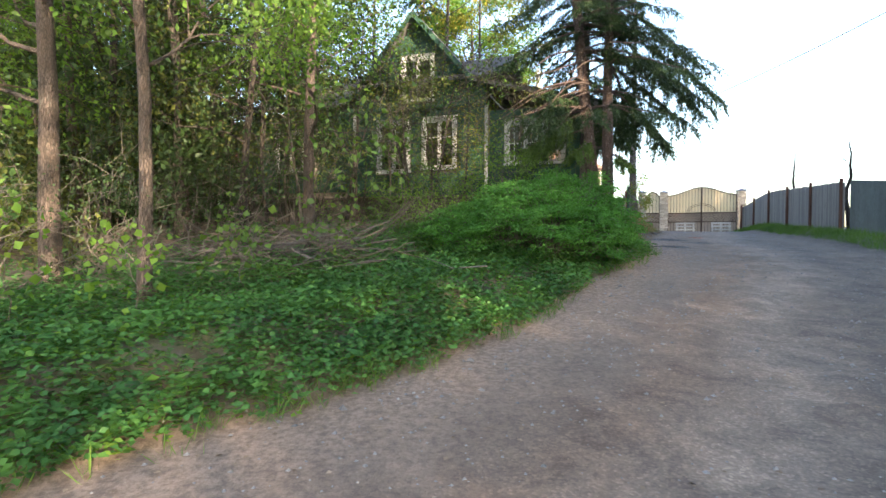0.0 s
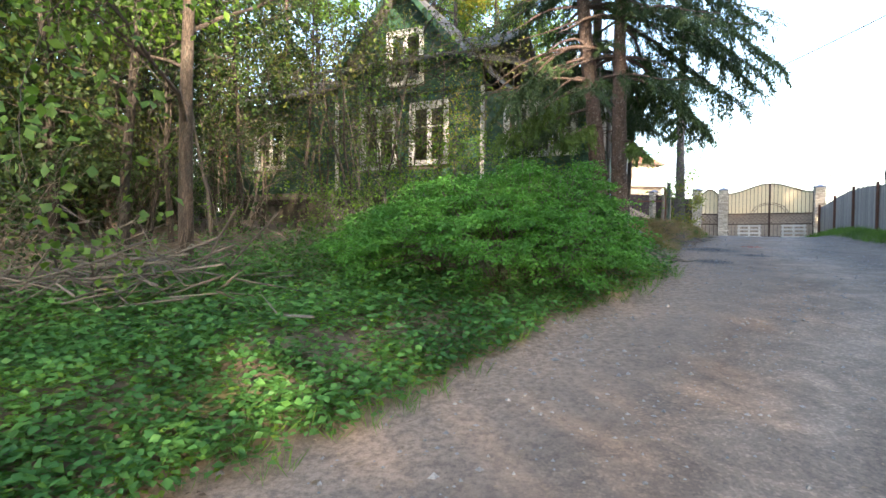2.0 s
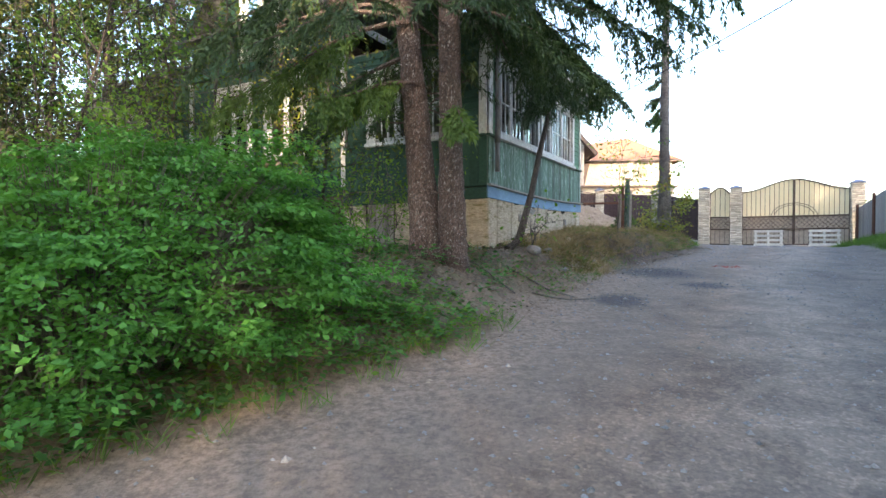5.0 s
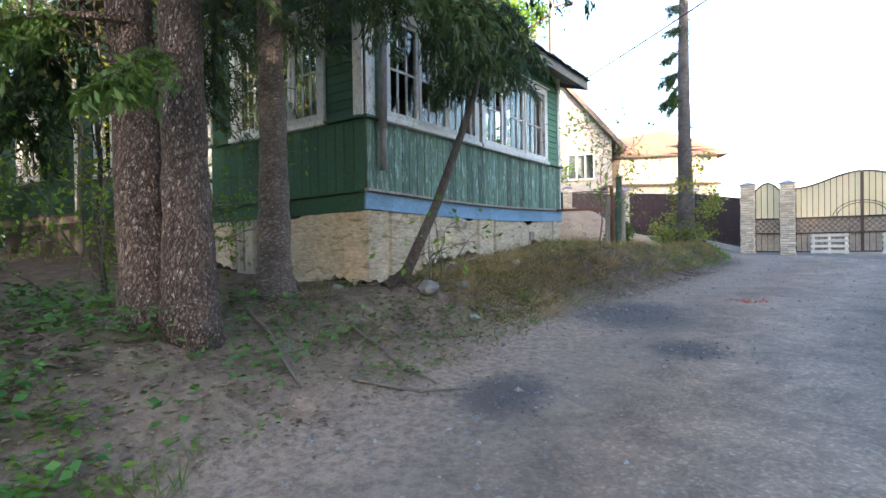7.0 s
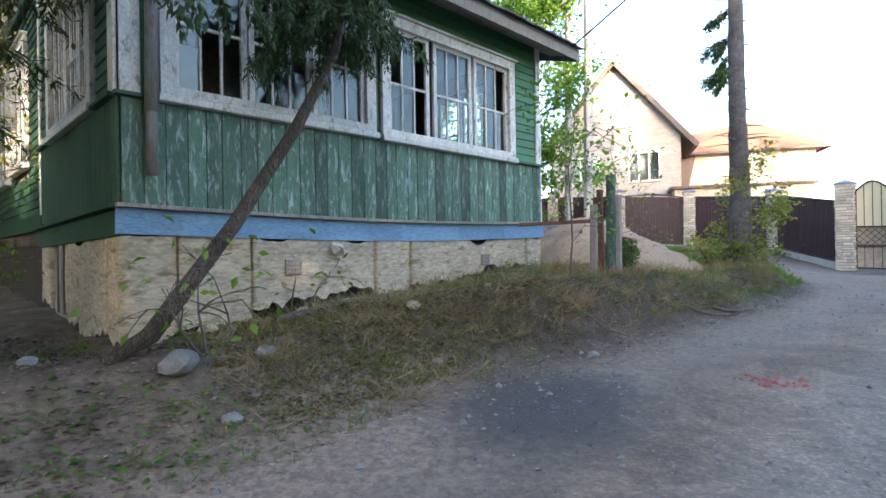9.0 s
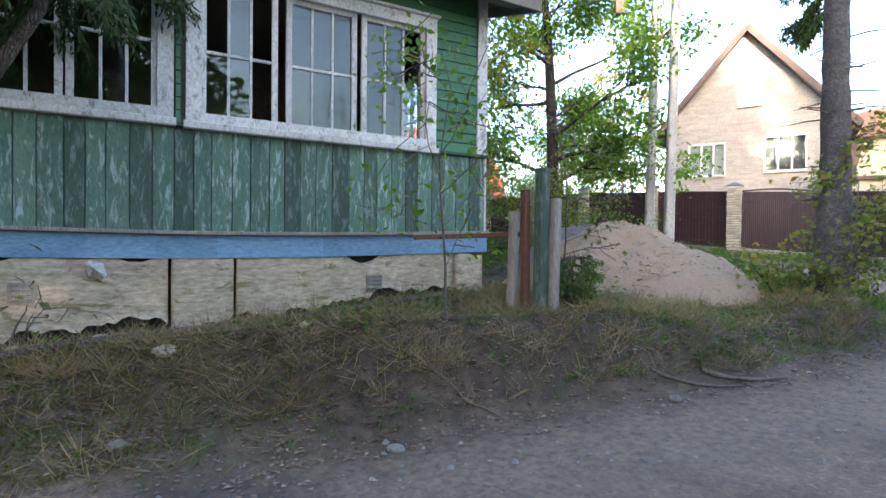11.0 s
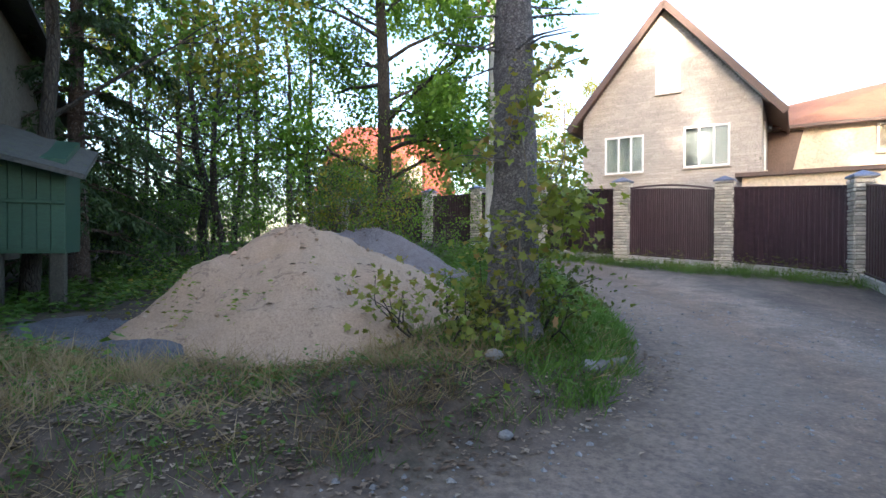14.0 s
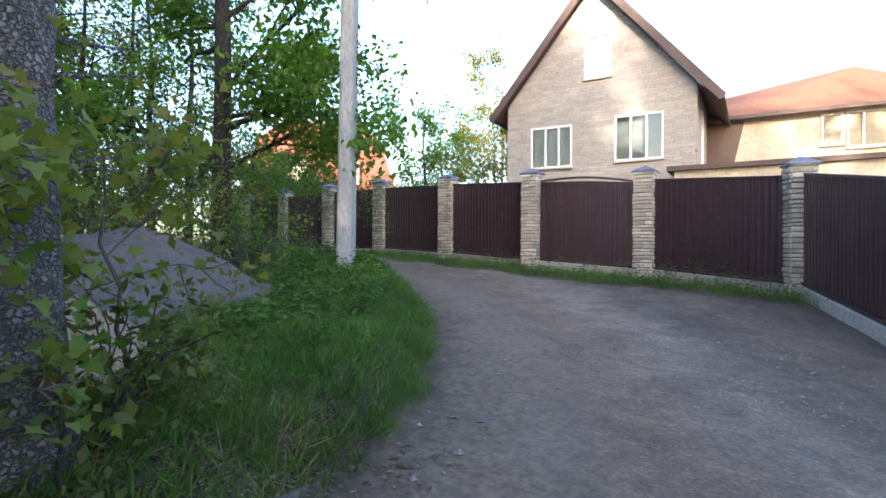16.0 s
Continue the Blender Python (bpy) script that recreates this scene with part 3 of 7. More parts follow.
def panel_wall(name, face, s0, s1, z0, z1, holes, depth, material):
    """A wall with openings. face(s, d, z): along, inwards, up. holes: (s0, s1, z0, z1)."""
    bld = Builder()
    cuts = sorted({s0, s1, *[h[0] for h in holes], *[h[1] for h in holes]})
    for a, c in zip(cuts, cuts[1:]):
        mid = (a + c) / 2
        spans, low = [], z0
        for h in sorted([h for h in holes if h[0] < mid < h[1]], key=lambda h: h[2]):
            spans.append((low, h[2]))
            low = h[3]
        spans.append((low, z1))
        for lo, hi in spans:
            if hi - lo > 0.005:
                bld.slab([face(a, 0.03, lo), face(c, 0.03, lo), face(c, 0.03, hi), face(a, 0.03, hi)], face(0, depth, 0) - face(0, 0.03, 0))
    return wpart(name, bld, material, house)


def clapboards(face, s0, s1, z0, z1, holes, step, material):
    """Horizontal lapped boards, each a piece of its own, cut at the openings."""
    z, out = z0, normal_out(face)
    while z < z1 - 0.02:
        top = min(z + step, z1)
        segs, a = [], s0
        for h in sorted([h for h in holes if h[2] < (z + top) / 2 < h[3]]):
            segs.append((a, h[0]))
            a = h[1]
        segs.append((a, s1))
        for a, c in segs:
            if c - a > 0.03:
                bld = Builder()
                lift = rng.uniform(-0.003, 0.003)
                p, q, n = face(a, 0, 0), face(c, 0, 0), out
                lo, hi = Z * (z - 0.012 + lift), Z * top
                bld.v += [tuple(x) for x in (p + lo + n * 0.006, q + lo + n * 0.006, q + lo + n * 0.026, p + lo + n * 0.026, p + hi - n * 0.012, q + hi - n * 0.012, q + hi + n * 0.006, p + hi + n * 0.006)]
                bld.f += [(0, 1, 2, 3), (3, 2, 6, 7), (4, 7, 6, 5), (0, 4, 5, 1), (0, 3, 7, 4), (1, 5, 6, 2)]
                wpart("siding_board", bld, material, house)
        z = top


def normal_out(face):
    return (face(0, 0, 0) - face(0, 1, 0)).normalized()


def window(face, s0, s1, z0, z1, lights, rows, trim=0.13, gone=(), cols=3, name="window", split=0.45):
    """A wooden window: outer trim, casements of white bars, panes; gone: (light, row, col) of panes that are missing."""
    out = normal_out(face)
    rim = Builder()
    ring(rim, lambda a, o, c: face(a, 0, c) + out * o, s0, s1, z0 + 0.02, z1, trim, 0.01, 0.062)
    frame_ob = wpart(name, rim, "white_paint", house, "peeling white wooden window with small panes")

    def bar(nm, a, b2, w, h, off):
        bld = Builder()
        jit = rng.uniform(-0.004, 0.004)
        bld.bar(a + out * (off + jit), b2 + out * (off + jit), w, h, up=out)
        return part(nm, bld, "white_paint", frame_ob)

    bar("drip_board", face(s0 - 0.03, 0, z1 + 0.012), face(s1 + 0.03, 0, z1 + 0.012), 0.03, 0.11, 0.05)
    bar("window_sill", face(s0 - 0.02, 0, z0 + 0.03), face(s1 + 0.02, 0, z0 + 0.03), 0.07, 0.10, 0.05)
    i0, i1, j0, j1 = s0 + trim - 0.01, s1 - trim + 0.01, z0 + 0.06, z1 - trim + 0.01
    n = len(lights)
    for k, (a, c) in enumerate(lights):
        a, c = i0 + (i1 - i0) * a, i0 + (i1 - i0) * c
        rim = Builder()
        ring(rim, lambda q, o, z: face(q, 0.02, z) + out * o, a, c, j0, j1, 0.056, -0.022, 0.022)
        part("casement", rim, "white_paint", frame_ob)
        zs = [j0 + 0.05 + (j1 - j0 - 0.1) * q for q in ([0, split, 1] if rows == 2 else [0, 1])]
        ss = [a + 0.05 + (c - a - 0.1) * q / cols for q in range(cols + 1)]
        for s in ss[1:-1]:
            bar("muntin", face(s, 0.022, zs[0]), face(s, 0.022, zs[-1]), 0.026, 0.03, 0.0)
        for z in zs[1:-1]:
            bar("muntin", face(ss[0], 0.024, z), face(ss[-1], 0.024, z), 0.03, 0.03, 0.0)
        for r in range(len(zs) - 1):
            for q in range(cols):
                if (k, r, q) in gone:
                    continue
                pane = Builder()
                tilt = rng.uniform(-0.004, 0.004)
                pane.slab([face(ss[q], 0.026 + tilt, zs[r]), face(ss[q + 1], 0.026 - tilt, zs[r]), face(ss[q + 1], 0.026 - tilt, zs[r + 1]), face(ss[q], 0.026 + tilt, zs[r + 1])], out * -0.004)
                ob = part("pane", pane, "glass", frame_ob, "old window glass")
                ob.visible_shadow = False


def ring(bld, at, s0, s1, z0, z1, w, back, front):
    """A closed rectangular frame, w wide, from back to front. at(s, out, z) gives places."""
    k = len(bld.v)
    for o in (back, front):
        for i in (0.0, w):
            bld.v += [tuple(at(s0 + i, o, z0 + i)), tuple(at(s1 - i, o, z0 + i)), tuple(at(s1 - i, o, z1 - i)), tuple(at(s0 + i, o, z1 - i))]
    for j in range(4):
        q = (j + 1) % 4
        for a, c in ((8, 12), (4, 0), (0, 8), (12, 4)):
            bld.f.append((k + a + j, k + a + q, k + c + q, k + c + j))


def face_side(s, d, z):
    return H(d, s, z)


def face_front(s, d, z):
    return H(s, d + 0.03, z)


def face_veranda(s, d, z):
    return H(s, d, z)


def face_back(s, d, z):
    return H(s, 6.03 - d, z)


def face_gable(s, d, z):
    return H(s, d + 0.03, z)


# openings: along, along, low, high
SIDE = [(0.36, 2.62, 4.53, 5.97), (2.78, 5.28, 4.52, 5.94)]
VER = [(0.75, 2.70, 4.53, 5.97)]
FRONT = [(4.58, 5.80, 4.47, 6.24), (6.38, 7.62, 4.40, 6.24)]
ATT = [(5.42, 6.66, 6.98, 8.55)]
WING = [(10.88, 12.2, 4.6, 6.15)]
BACK = [(1.0, 2.3, 4.55, 6.05)]
panel_wall("wall_side", face_side, 0, 6.03, 3.3, 6.45, SIDE, 0.14, "inside")
panel_wall("wall_veranda", face_veranda, 0.14, 3.4, 3.3, 6.45, VER, 0.14, "inside")
panel_wall("wall_front", face_front, 3.42, 8.62, 3.3, 7.5, FRONT + ATT, 0.16, "inside")
panel_wall("wall_wing", face_front, 8.64, 13.6, 3.3, 6.9, WING, 0.16, "inside")
panel_wall("wall_back", face_back, 0.14, 3.4, 3.3, 6.45, BACK, 0.14, "inside")
inner = Builder()
inner.slab([H(0.15, 0.15, 3.5), H(13.5, 0.15, 3.5), H(13.5, 5.9, 3.5), H(0.15, 5.88, 3.5)], Z * -0.1)
wpart("floor_panel", inner, "inside", house)
for nm, pts, deep in (("ceiling_panel", [H(0.15, 0.15, 6.3), H(3.4, 0.15, 6.3), H(3.4, 5.88, 6.3), H(0.15, 5.88, 6.3)], Z * 0.06),
                      ("ceiling_panel", [H(3.4, 0.1, 6.75), H(13.5, 0.1, 6.75), H(13.5, 5.9, 6.75), H(3.4, 5.9, 6.75)], Z * 0.06),
                      ("inner_wall", [H(3.4, 0.15, 3.5), H(3.4, 5.9, 3.5), H(3.4, 5.9, 6.75), H(3.4, 0.15, 6.75)], HU * 0.1),
                      ("back_wall", [H(3.4, 5.9, 3.3), H(13.6, 5.9, 3.3), H(13.6, 5.9, 7.4), H(3.4, 5.9, 7.4)], HV * 0.15),
                      ("end_wall", [H(13.6, 0.06, 3.3), H(13.6, 6, 3.3), H(13.6, 6, 6.9), H(13.6, 0.06, 6.9)], HU * 0.1)):
    inner = Builder()
    inner.slab(pts, deep)
    wpart(nm, inner, "inside", house)

# glazed side: vertical boards below, lapped boards beside and above the windows
s = 0.0
while s < 6.0:
    w = rng.uniform(0.145, 0.185)
    e = min(s + w, 6.03)
    sag = -0.05 * math.sin(math.pi * min(1, (s + e) / 12))
    bld = Builder()
    bld.bar(face_side((s + e) / 2, 0, 3.56 + sag) - HU * (0.012 + rng.uniform(0, 0.004)), face_side((s + e) / 2, 0, 4.46 + rng.uniform(-0.006, 0.004)) - HU * 0.012, e - s - rng.uniform(0.003, 0.009), 0.028, up=-HU, ch=0.16)
    wpart("wall_board", bld, "green_worn", house, "weathered green vertical board")
    s = e
s = 0.0
while s < 3.35:
    w = rng.uniform(0.145, 0.185)
    e = min(s + w, 3.36)
    bld = Builder()
    bld.bar(face_veranda((s + e) / 2, 0, 3.56) - HV * 0.012, face_veranda((s + e) / 2, 0, 4.46) - HV * 0.012, e - s - 0.005, 0.028, up=-HV, ch=0.16)
    wpart("wall_board", bld, "green_dark", house, "dark green vertical board, partly darkened for the shaded front")
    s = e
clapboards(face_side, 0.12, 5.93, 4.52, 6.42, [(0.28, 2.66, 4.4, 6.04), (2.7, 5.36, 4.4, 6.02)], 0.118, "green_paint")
# front and veranda boards: their shade is put into the darker green
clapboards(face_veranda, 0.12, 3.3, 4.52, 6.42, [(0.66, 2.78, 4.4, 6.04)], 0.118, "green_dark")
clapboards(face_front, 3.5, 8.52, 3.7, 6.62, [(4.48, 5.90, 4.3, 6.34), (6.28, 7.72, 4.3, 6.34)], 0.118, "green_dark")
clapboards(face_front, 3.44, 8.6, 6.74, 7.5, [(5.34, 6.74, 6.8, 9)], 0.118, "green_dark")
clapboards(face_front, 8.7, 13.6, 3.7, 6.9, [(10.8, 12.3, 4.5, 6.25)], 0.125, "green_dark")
clapboards(face_back, 0.0, 3.4, 3.6, 6.42, [(0.9, 2.4, 4.45, 6.15)], 0.118, "green_paint")
# gable above the front
ga = Builder()
ga.slab([H(3.9, 0.050, 7.5), H(5.40, 0.050, 7.5), H(5.40, 0.050, 9.2), H(3.95, 0.050, 7.6)], HV * 0.14)
ga.slab([H(6.68, 0.050, 7.5), H(8.15, 0.050, 7.5), H(8.1, 0.050, 7.6), H(6.68, 0.050, 9.2)], HV * 0.14)
ga.slab([H(5.40, 0.050, 8.56), H(6.68, 0.050, 8.56), H(6.68, 0.050, 9.2), H(6.05, 0.050, 9.95), H(5.40, 0.050, 9.2)], HV * 0.14)
wpart("gable_wall", ga, "inside", house)
for k in range(20):
    z = 7.5 + 0.118 * k
    half = (9.93 - z - 0.06) / 1.13
    if half < 0.1:
        break
    for a, c in (((6.05 - half), 5.36), (6.74, 6.05 + half)) if z < 8.6 else ((6.05 - half, 6.05 + half),):
        if c - a > 0.06:
            bld = Builder()
            bld.bar(H((a + c) / 2 - (c - a) / 2, 0.025, z + 0.059), H((a + c) / 2 + (c - a) / 2, 0.025, z + 0.059), 0.112, 0.022, up=-HV)
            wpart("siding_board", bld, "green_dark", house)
THREE = [(0.0, 0.325), (0.335, 0.665), (0.675, 1.0)]
window(face_side, 0.30, 2.64, 4.47, 6.03, THREE, 2, gone={(1, 1, 2), (0, 0, 1)}, split=0.5)
window(face_side, 2.74, 5.34, 4.46, 6.0, [(0.0, 0.30), (0.335, 0.65), (0.675, 1.0)], 2, gone={(0, 0, 2), (0, 1, 0), (2, 1, 2), (0, 1, 2)}, split=0.5)
window(face_veranda, 0.68, 2.76, 4.47, 6.03, THREE, 2, gone={(1, 0, 1)}, split=0.5)
window(face_front, 4.52, 5.86, 4.42, 6.32, [(0, 0.49), (0.51, 1)], 2, cols=1, split=0.66, gone={(1, 0, 0)})
window(face_front, 6.32, 7.68, 4.34, 6.32, [(0, 0.49), (0.51, 1)], 2, cols=1, split=0.66)
window(face_front, 5.38, 6.70, 6.92, 8.62, [(0, 0.49), (0.51, 1)], 2, cols=1, split=0.45, gone={(0, 1, 0)})
window(face_front, 10.84, 12.26, 4.54, 6.2, [(0, 0.49), (0.51, 1)], 2, cols=1, split=0.6)
window(face_back, 0.94, 2.36, 4.5, 6.1, [(0, 0.49), (0.51, 1)], 2, cols=1, split=0.5)


def house_bar(name, a, b2, w, h, up, material, label=""):
    bld = Builder()
    bld.bar(a, b2, w, h, up)
    return wpart(name, bld, material, house, label)


# ledges, corner boards, belts
house_bar("ledge", H(-0.035, -0.05, 4.485), H(-0.035, 6.08, 4.485), 0.09, 0.035, Z, "green_dark")
house_bar("ledge", H(0.03, -0.035, 4.485), H(3.36, -0.035, 4.485), 0.09, 0.035, Z, "green_dark")
for k in range(12):
    a, c = k * 0.51 - 0.05, (k + 1) * 0.51 - 0.05
    za, zc = [3.575 - 0.06 * math.sin(math.pi * max(0, min(1, q / 6.0))) + 0.01 for q in (a, c)]
    house_bar("rail", H(-0.05, a, za - 0.02), H(-0.05, c, zc - 0.02), 0.10, 0.035, Z, "old_wood")
    house_bar("base_board", H(-0.028, a, za - 0.15), H(-0.028, c, zc - 0.15), 0.03, 0.215, Z, "blue_paint", "worn blue painted base board")
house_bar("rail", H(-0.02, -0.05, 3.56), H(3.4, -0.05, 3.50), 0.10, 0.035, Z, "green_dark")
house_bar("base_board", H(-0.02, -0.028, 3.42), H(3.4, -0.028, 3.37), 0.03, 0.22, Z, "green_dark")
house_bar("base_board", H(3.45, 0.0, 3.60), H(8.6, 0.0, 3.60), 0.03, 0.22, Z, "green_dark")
house_bar("corner_board", H(-0.03, 5.98, 4.5), H(-0.03, 5.98, 6.42), 0.12, 0.03, HU, "white_paint")
house_bar("corner_board", H(0.03, 6.05, 3.4), H(0.03, 6.05, 6.42), 0.12, 0.03, HV, "white_paint")
house_bar("corner_board", H(-0.03, 0.07, 4.5), H(-0.03, 0.07, 6.42), 0.16, 0.03, HU, "white_paint")
house_bar("corner_board", H(0.08, -0.03, 4.5), H(0.08, -0.03, 6.42), 0.16, 0.03, HV, "white_paint")
for u in (3.42, 8.62):
    house_bar("corner_board", H(u, -0.01, 3.68), H(u, -0.01, 6.66), 0.12, 0.035, HV, "white_paint")
house_bar("belt", H(3.4, -0.02, 6.68), H(8.65, -0.02, 6.68), 0.09, 0.09, Z, "green_dark")
house_bar("belt", H(8.7, -0.01, 6.68), H(13.6, -0.01, 6.68), 0.08, 0.07, Z, "green_dark")
# drainpipe at the corner
dp = Builder()
dp.tube([H(-0.12, 0.22, 6.3), H(-0.12, 0.22, 5.2), H(-0.11, 0.21, 4.35)], [0.055, 0.055, 0.055], 10)
dp.tube([H(-0.11, 0.21, 4.36), H(-0.11, 0.21, 3.82)], [0.045, 0.045], 10)
wpart("drainpipe", dp, "zinc", house, "rusty grey drainpipe", True)
# roofs
rf = Builder()
rf.slab([H(-0.50, -0.45, 6.30), H(-0.50, 6.50, 6.30), H(3.5, 6.50, 7.45), H(3.5, -0.45, 7.45)], Z * 0.07)
wpart("roof", rf, "roof_felt", house, "dark worn sheet roofing with mossy edge")
for q in range(30):
    v0 = -0.45 + q * 0.235
    bld = Builder()
    bld.slab([H(-0.56 + rng.uniform(-0.02, 0.03), v0, 6.375), H(-0.56 + rng.uniform(-0.02, 0.03), v0 + 0.222, 6.375), H(0.1, v0 + 0.222, 6.555), H(0.1, v0, 6.555)], Z * 0.025)
    wpart("roof_shingle", bld, "roof_felt", house)
house_bar("fascia", H(-0.49, -0.45, 6.25), H(-0.49, 6.5, 6.25), 0.03, 0.14, Z, "old_wood", "grey weathered fascia board")
house_bar("fascia", H(-0.48, 6.48, 6.25), H(3.4, 6.48, 7.35), 0.03, 0.14, Z, "old_wood")
house_bar("fascia", H(-0.48, -0.43, 6.25), H(3.4, -0.43, 7.35), 0.03, 0.14, Z, "old_wood")
so = Builder()
so.slab([H(-0.47, -0.42, 6.26), H(-0.47, 6.46, 6.26), H(0.03, 6.46, 6.40), H(0.03, -0.42, 6.40)], Z * 0.02)
wpart("soffit", so, "old_wood", house)
rf = Builder()
for sg in (-1, 1):
    rf.slab([H(6.05, -0.5, 10.03), H(6.05, 5.5, 10.03), H(6.05 + sg * 2.25, 5.5, 7.45), H(6.05 + sg * 2.25, -0.5, 7.45)], Z * 0.08)
wpart("roof", rf, "roof_felt", house)
rf = Builder()
rf.slab([H(3.0, -0.55, 7.45), H(9.1, -0.55, 7.45), H(9.1, 3, 9.2), H(3.0, 3, 9.2)], Z * 0.08)
rf.slab([H(3.0, 3, 9.2), H(9.1, 3, 9.2), H(9.1, 6.5, 7.4), H(3.0, 6.5, 7.4)], Z * 0.08)
rf.slab([H(9.0, -0.5, 6.85), H(14, -0.5, 6.85), H(14, 3, 8.4), H(9.0, 3, 8.4)], Z * 0.08)
rf.slab([H(9.0, 3, 8.4), H(14, 3, 8.4), H(14, 6.5, 6.85), H(9.0, 6.5, 6.85)], Z * 0.08)
wpart("roof", rf, "roof_felt", house)
for sg in (-1, 1):
    house_bar("bargeboard", H(6.05, -0.52, 9.97), H(6.05 + sg * 2.28, -0.52, 7.36), 0.03, 0.16, Z, "green_dark")
# foundation: plaster panels with cracks between, ragged at the foot over rubble darkened to stand for shaded hollows
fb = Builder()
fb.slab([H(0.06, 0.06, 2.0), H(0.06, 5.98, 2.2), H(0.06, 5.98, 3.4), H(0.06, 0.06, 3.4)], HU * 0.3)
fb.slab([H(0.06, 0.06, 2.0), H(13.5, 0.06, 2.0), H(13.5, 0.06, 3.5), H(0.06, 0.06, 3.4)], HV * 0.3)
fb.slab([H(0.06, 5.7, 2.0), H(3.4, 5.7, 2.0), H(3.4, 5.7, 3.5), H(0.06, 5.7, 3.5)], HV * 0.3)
wpart("rubble_base", fb, "dark_void", house, "exposed rubble under the plaster, hollow shade put into its dark colour")


def plaster_panel(face, s0, s1, top0, top1, name):
    """A plaster slab whose lower edge is broken; it lies 3 cm proud."""
    bld, n = Builder(), max(4, int((s1 - s0) / 0.05))
    out = normal_out(face)
    rows = 7
    grid = []
    for i in range(n + 1):
        s = s0 + (s1 - s0) * i / n
        p = face(s, 0, 0)
        foot = gz(p.x, p.y) + 0.03 + 0.15 * max(0.0, noise.noise((s * 1.5, 3.3, 0))) + 0.08 * noise.noise((s * 5.0, 1.3, 0)) + 0.06 * noise.noise((s * 14.0, 4.3, 0)) + rng.uniform(0, 0.03) + (0.07 if name == "long" and s < 2.7 else -0.02)
        top = top0 + (top1 - top0) * i / n - 0.22 * max(0.0, noise.noise((s * 1.9, 8.1, 0)) - 0.12) - rng.uniform(0, 0.012)
        col = []
        for j in range(rows + 1):
            z = foot + (top - foot) * j / rows
            bulge = 0.018 * noise.noise((s * 1.4, z * 2.0, 7.7)) + 0.006 * noise.noise((s * 7, z * 7, 1.2))
            col.append(len(bld.v))
            bld.v.append(tuple(face(s, 0, z) + out * (0.02 + bulge)))
        grid.append(col)
    for i in range(n):
        for j in range(rows):
            bld.f.append((grid[i][j], grid[i + 1][j], grid[i + 1][j + 1], grid[i][j + 1]))
    edge = [grid[i][0] for i in range(n + 1)]
    k = len(bld.v)
    for e in edge:
        bld.v.append(tuple(Vector(bld.v[e]) - out * 0.09))
    bld.f += [(edge[i], edge[i + 1], k + i + 1, k + i) for i in range(n)]
    for col, sgn in ((grid[0], 1), (grid[-1], -1)):
        k = len(bld.v)
        for e in col:
            bld.v.append(tuple(Vector(bld.v[e]) - out * 0.09))
        bld.f += [(col[j], col[j + 1], k + j + 1, k + j) for j in range(rows)]
    return wpart("plaster_panel", bld, "plaster", house, "cracked ochre plaster on the foundation", True)


for a, c in ((-0.02, 0.42), (0.44, 1.10), (1.12, 2.60), (2.63, 3.16), (3.19, 5.60), (5.63, 6.02)):
    plaster_panel(face_side, a, c, 3.32, 3.32, "long" if c - a > 1 else "short")
for a, c in ((-0.02, 0.40), (0.42, 2.06), (2.86, 3.4)):
    plaster_panel(face_veranda, a, c, 3.32, 3.30, "short")
for sv in (1.55, 4.6):
    bld = Builder()
    bld.bar(face_side(sv - 0.09, -0.035, 3.0), face_side(sv + 0.09, -0.035, 3.0), 0.02, 0.16, Z)
    for q in range(4):
        bld.bar(face_side(sv - 0.07, -0.05, 2.94 + 0.04 * q), face_side(sv + 0.07, -0.05, 2.94 + 0.04 * q), 0.014, 0.012, Z)
    wpart("vent_grille", bld, "old_wood", house, "small grey vent grille")
door = Builder()
door.bar(H(2.12, 0.03, 2.90), H(2.78, 0.03, 2.90), 0.03, 0.90, Z)
for q in (2.28, 2.62):
    door.bar(H(q, 0.0, 2.5), H(q, 0.0, 3.3), 0.10, 0.025, HV)
wpart("hatch", door, "old_wood", house, "grey cellar hatch board")
rag = Builder()
rag.tube([H(-0.06, 2.0, 3.24), H(-0.10, 2.06, 3.18), H(-0.09, 2.12, 3.12)], [0.03, 0.07, 0.03], 7, 0.35, rng)
wpart("rag", rag, "white_paint", house, "crumpled pale rag stuffed under the base board")

# dark green lean-to behind the house
shed = thing("shed", H(4.4, 6.8, 2.8), "dark green boarded lean-to shed against the back of the house", "shed")
sb = Builder()
sb.slab([H(3.45, 6.2, 3.45), H(5.4, 6.2, 3.45), H(5.4, 6.2, 5.3), H(3.45, 6.2, 4.75)], HV * 0.95)
keep(part("shed_body", sb, "green_dark"), shed)
for q in range(6):
    bd = Builder()
    bd.bar(H(3.43, 6.22 + q * 0.155 + 0.07, 3.5), H(3.43, 6.22 + q * 0.155 + 0.07, 4.7), 0.148, 0.03, HU)
    keep(part("board", bd, "green_dark"), shed)
bd = Builder()
bd.bar(H(3.40, 6.2, 4.15), H(3.40, 7.15, 4.15), 0.05, 0.05)
keep(part("rail", bd, "green_dark"), shed)
sb = Builder()
sb.slab([H(3.1, 6.1, 4.75), H(5.5, 6.1, 5.45), H(5.5, 7.4, 5.1), H(3.1, 7.4, 4.45)], Z * 0.07)
keep(part("roof", sb, "roof_felt"), shed)
for vv in (6.35, 7.05):
    sb = Builder()
    sb.bar(H(3.6, vv, 2.2), H(3.6, vv, 3.45), 0.2, 0.2, HU)
    keep(part("support", sb, "dark_void"), shed)

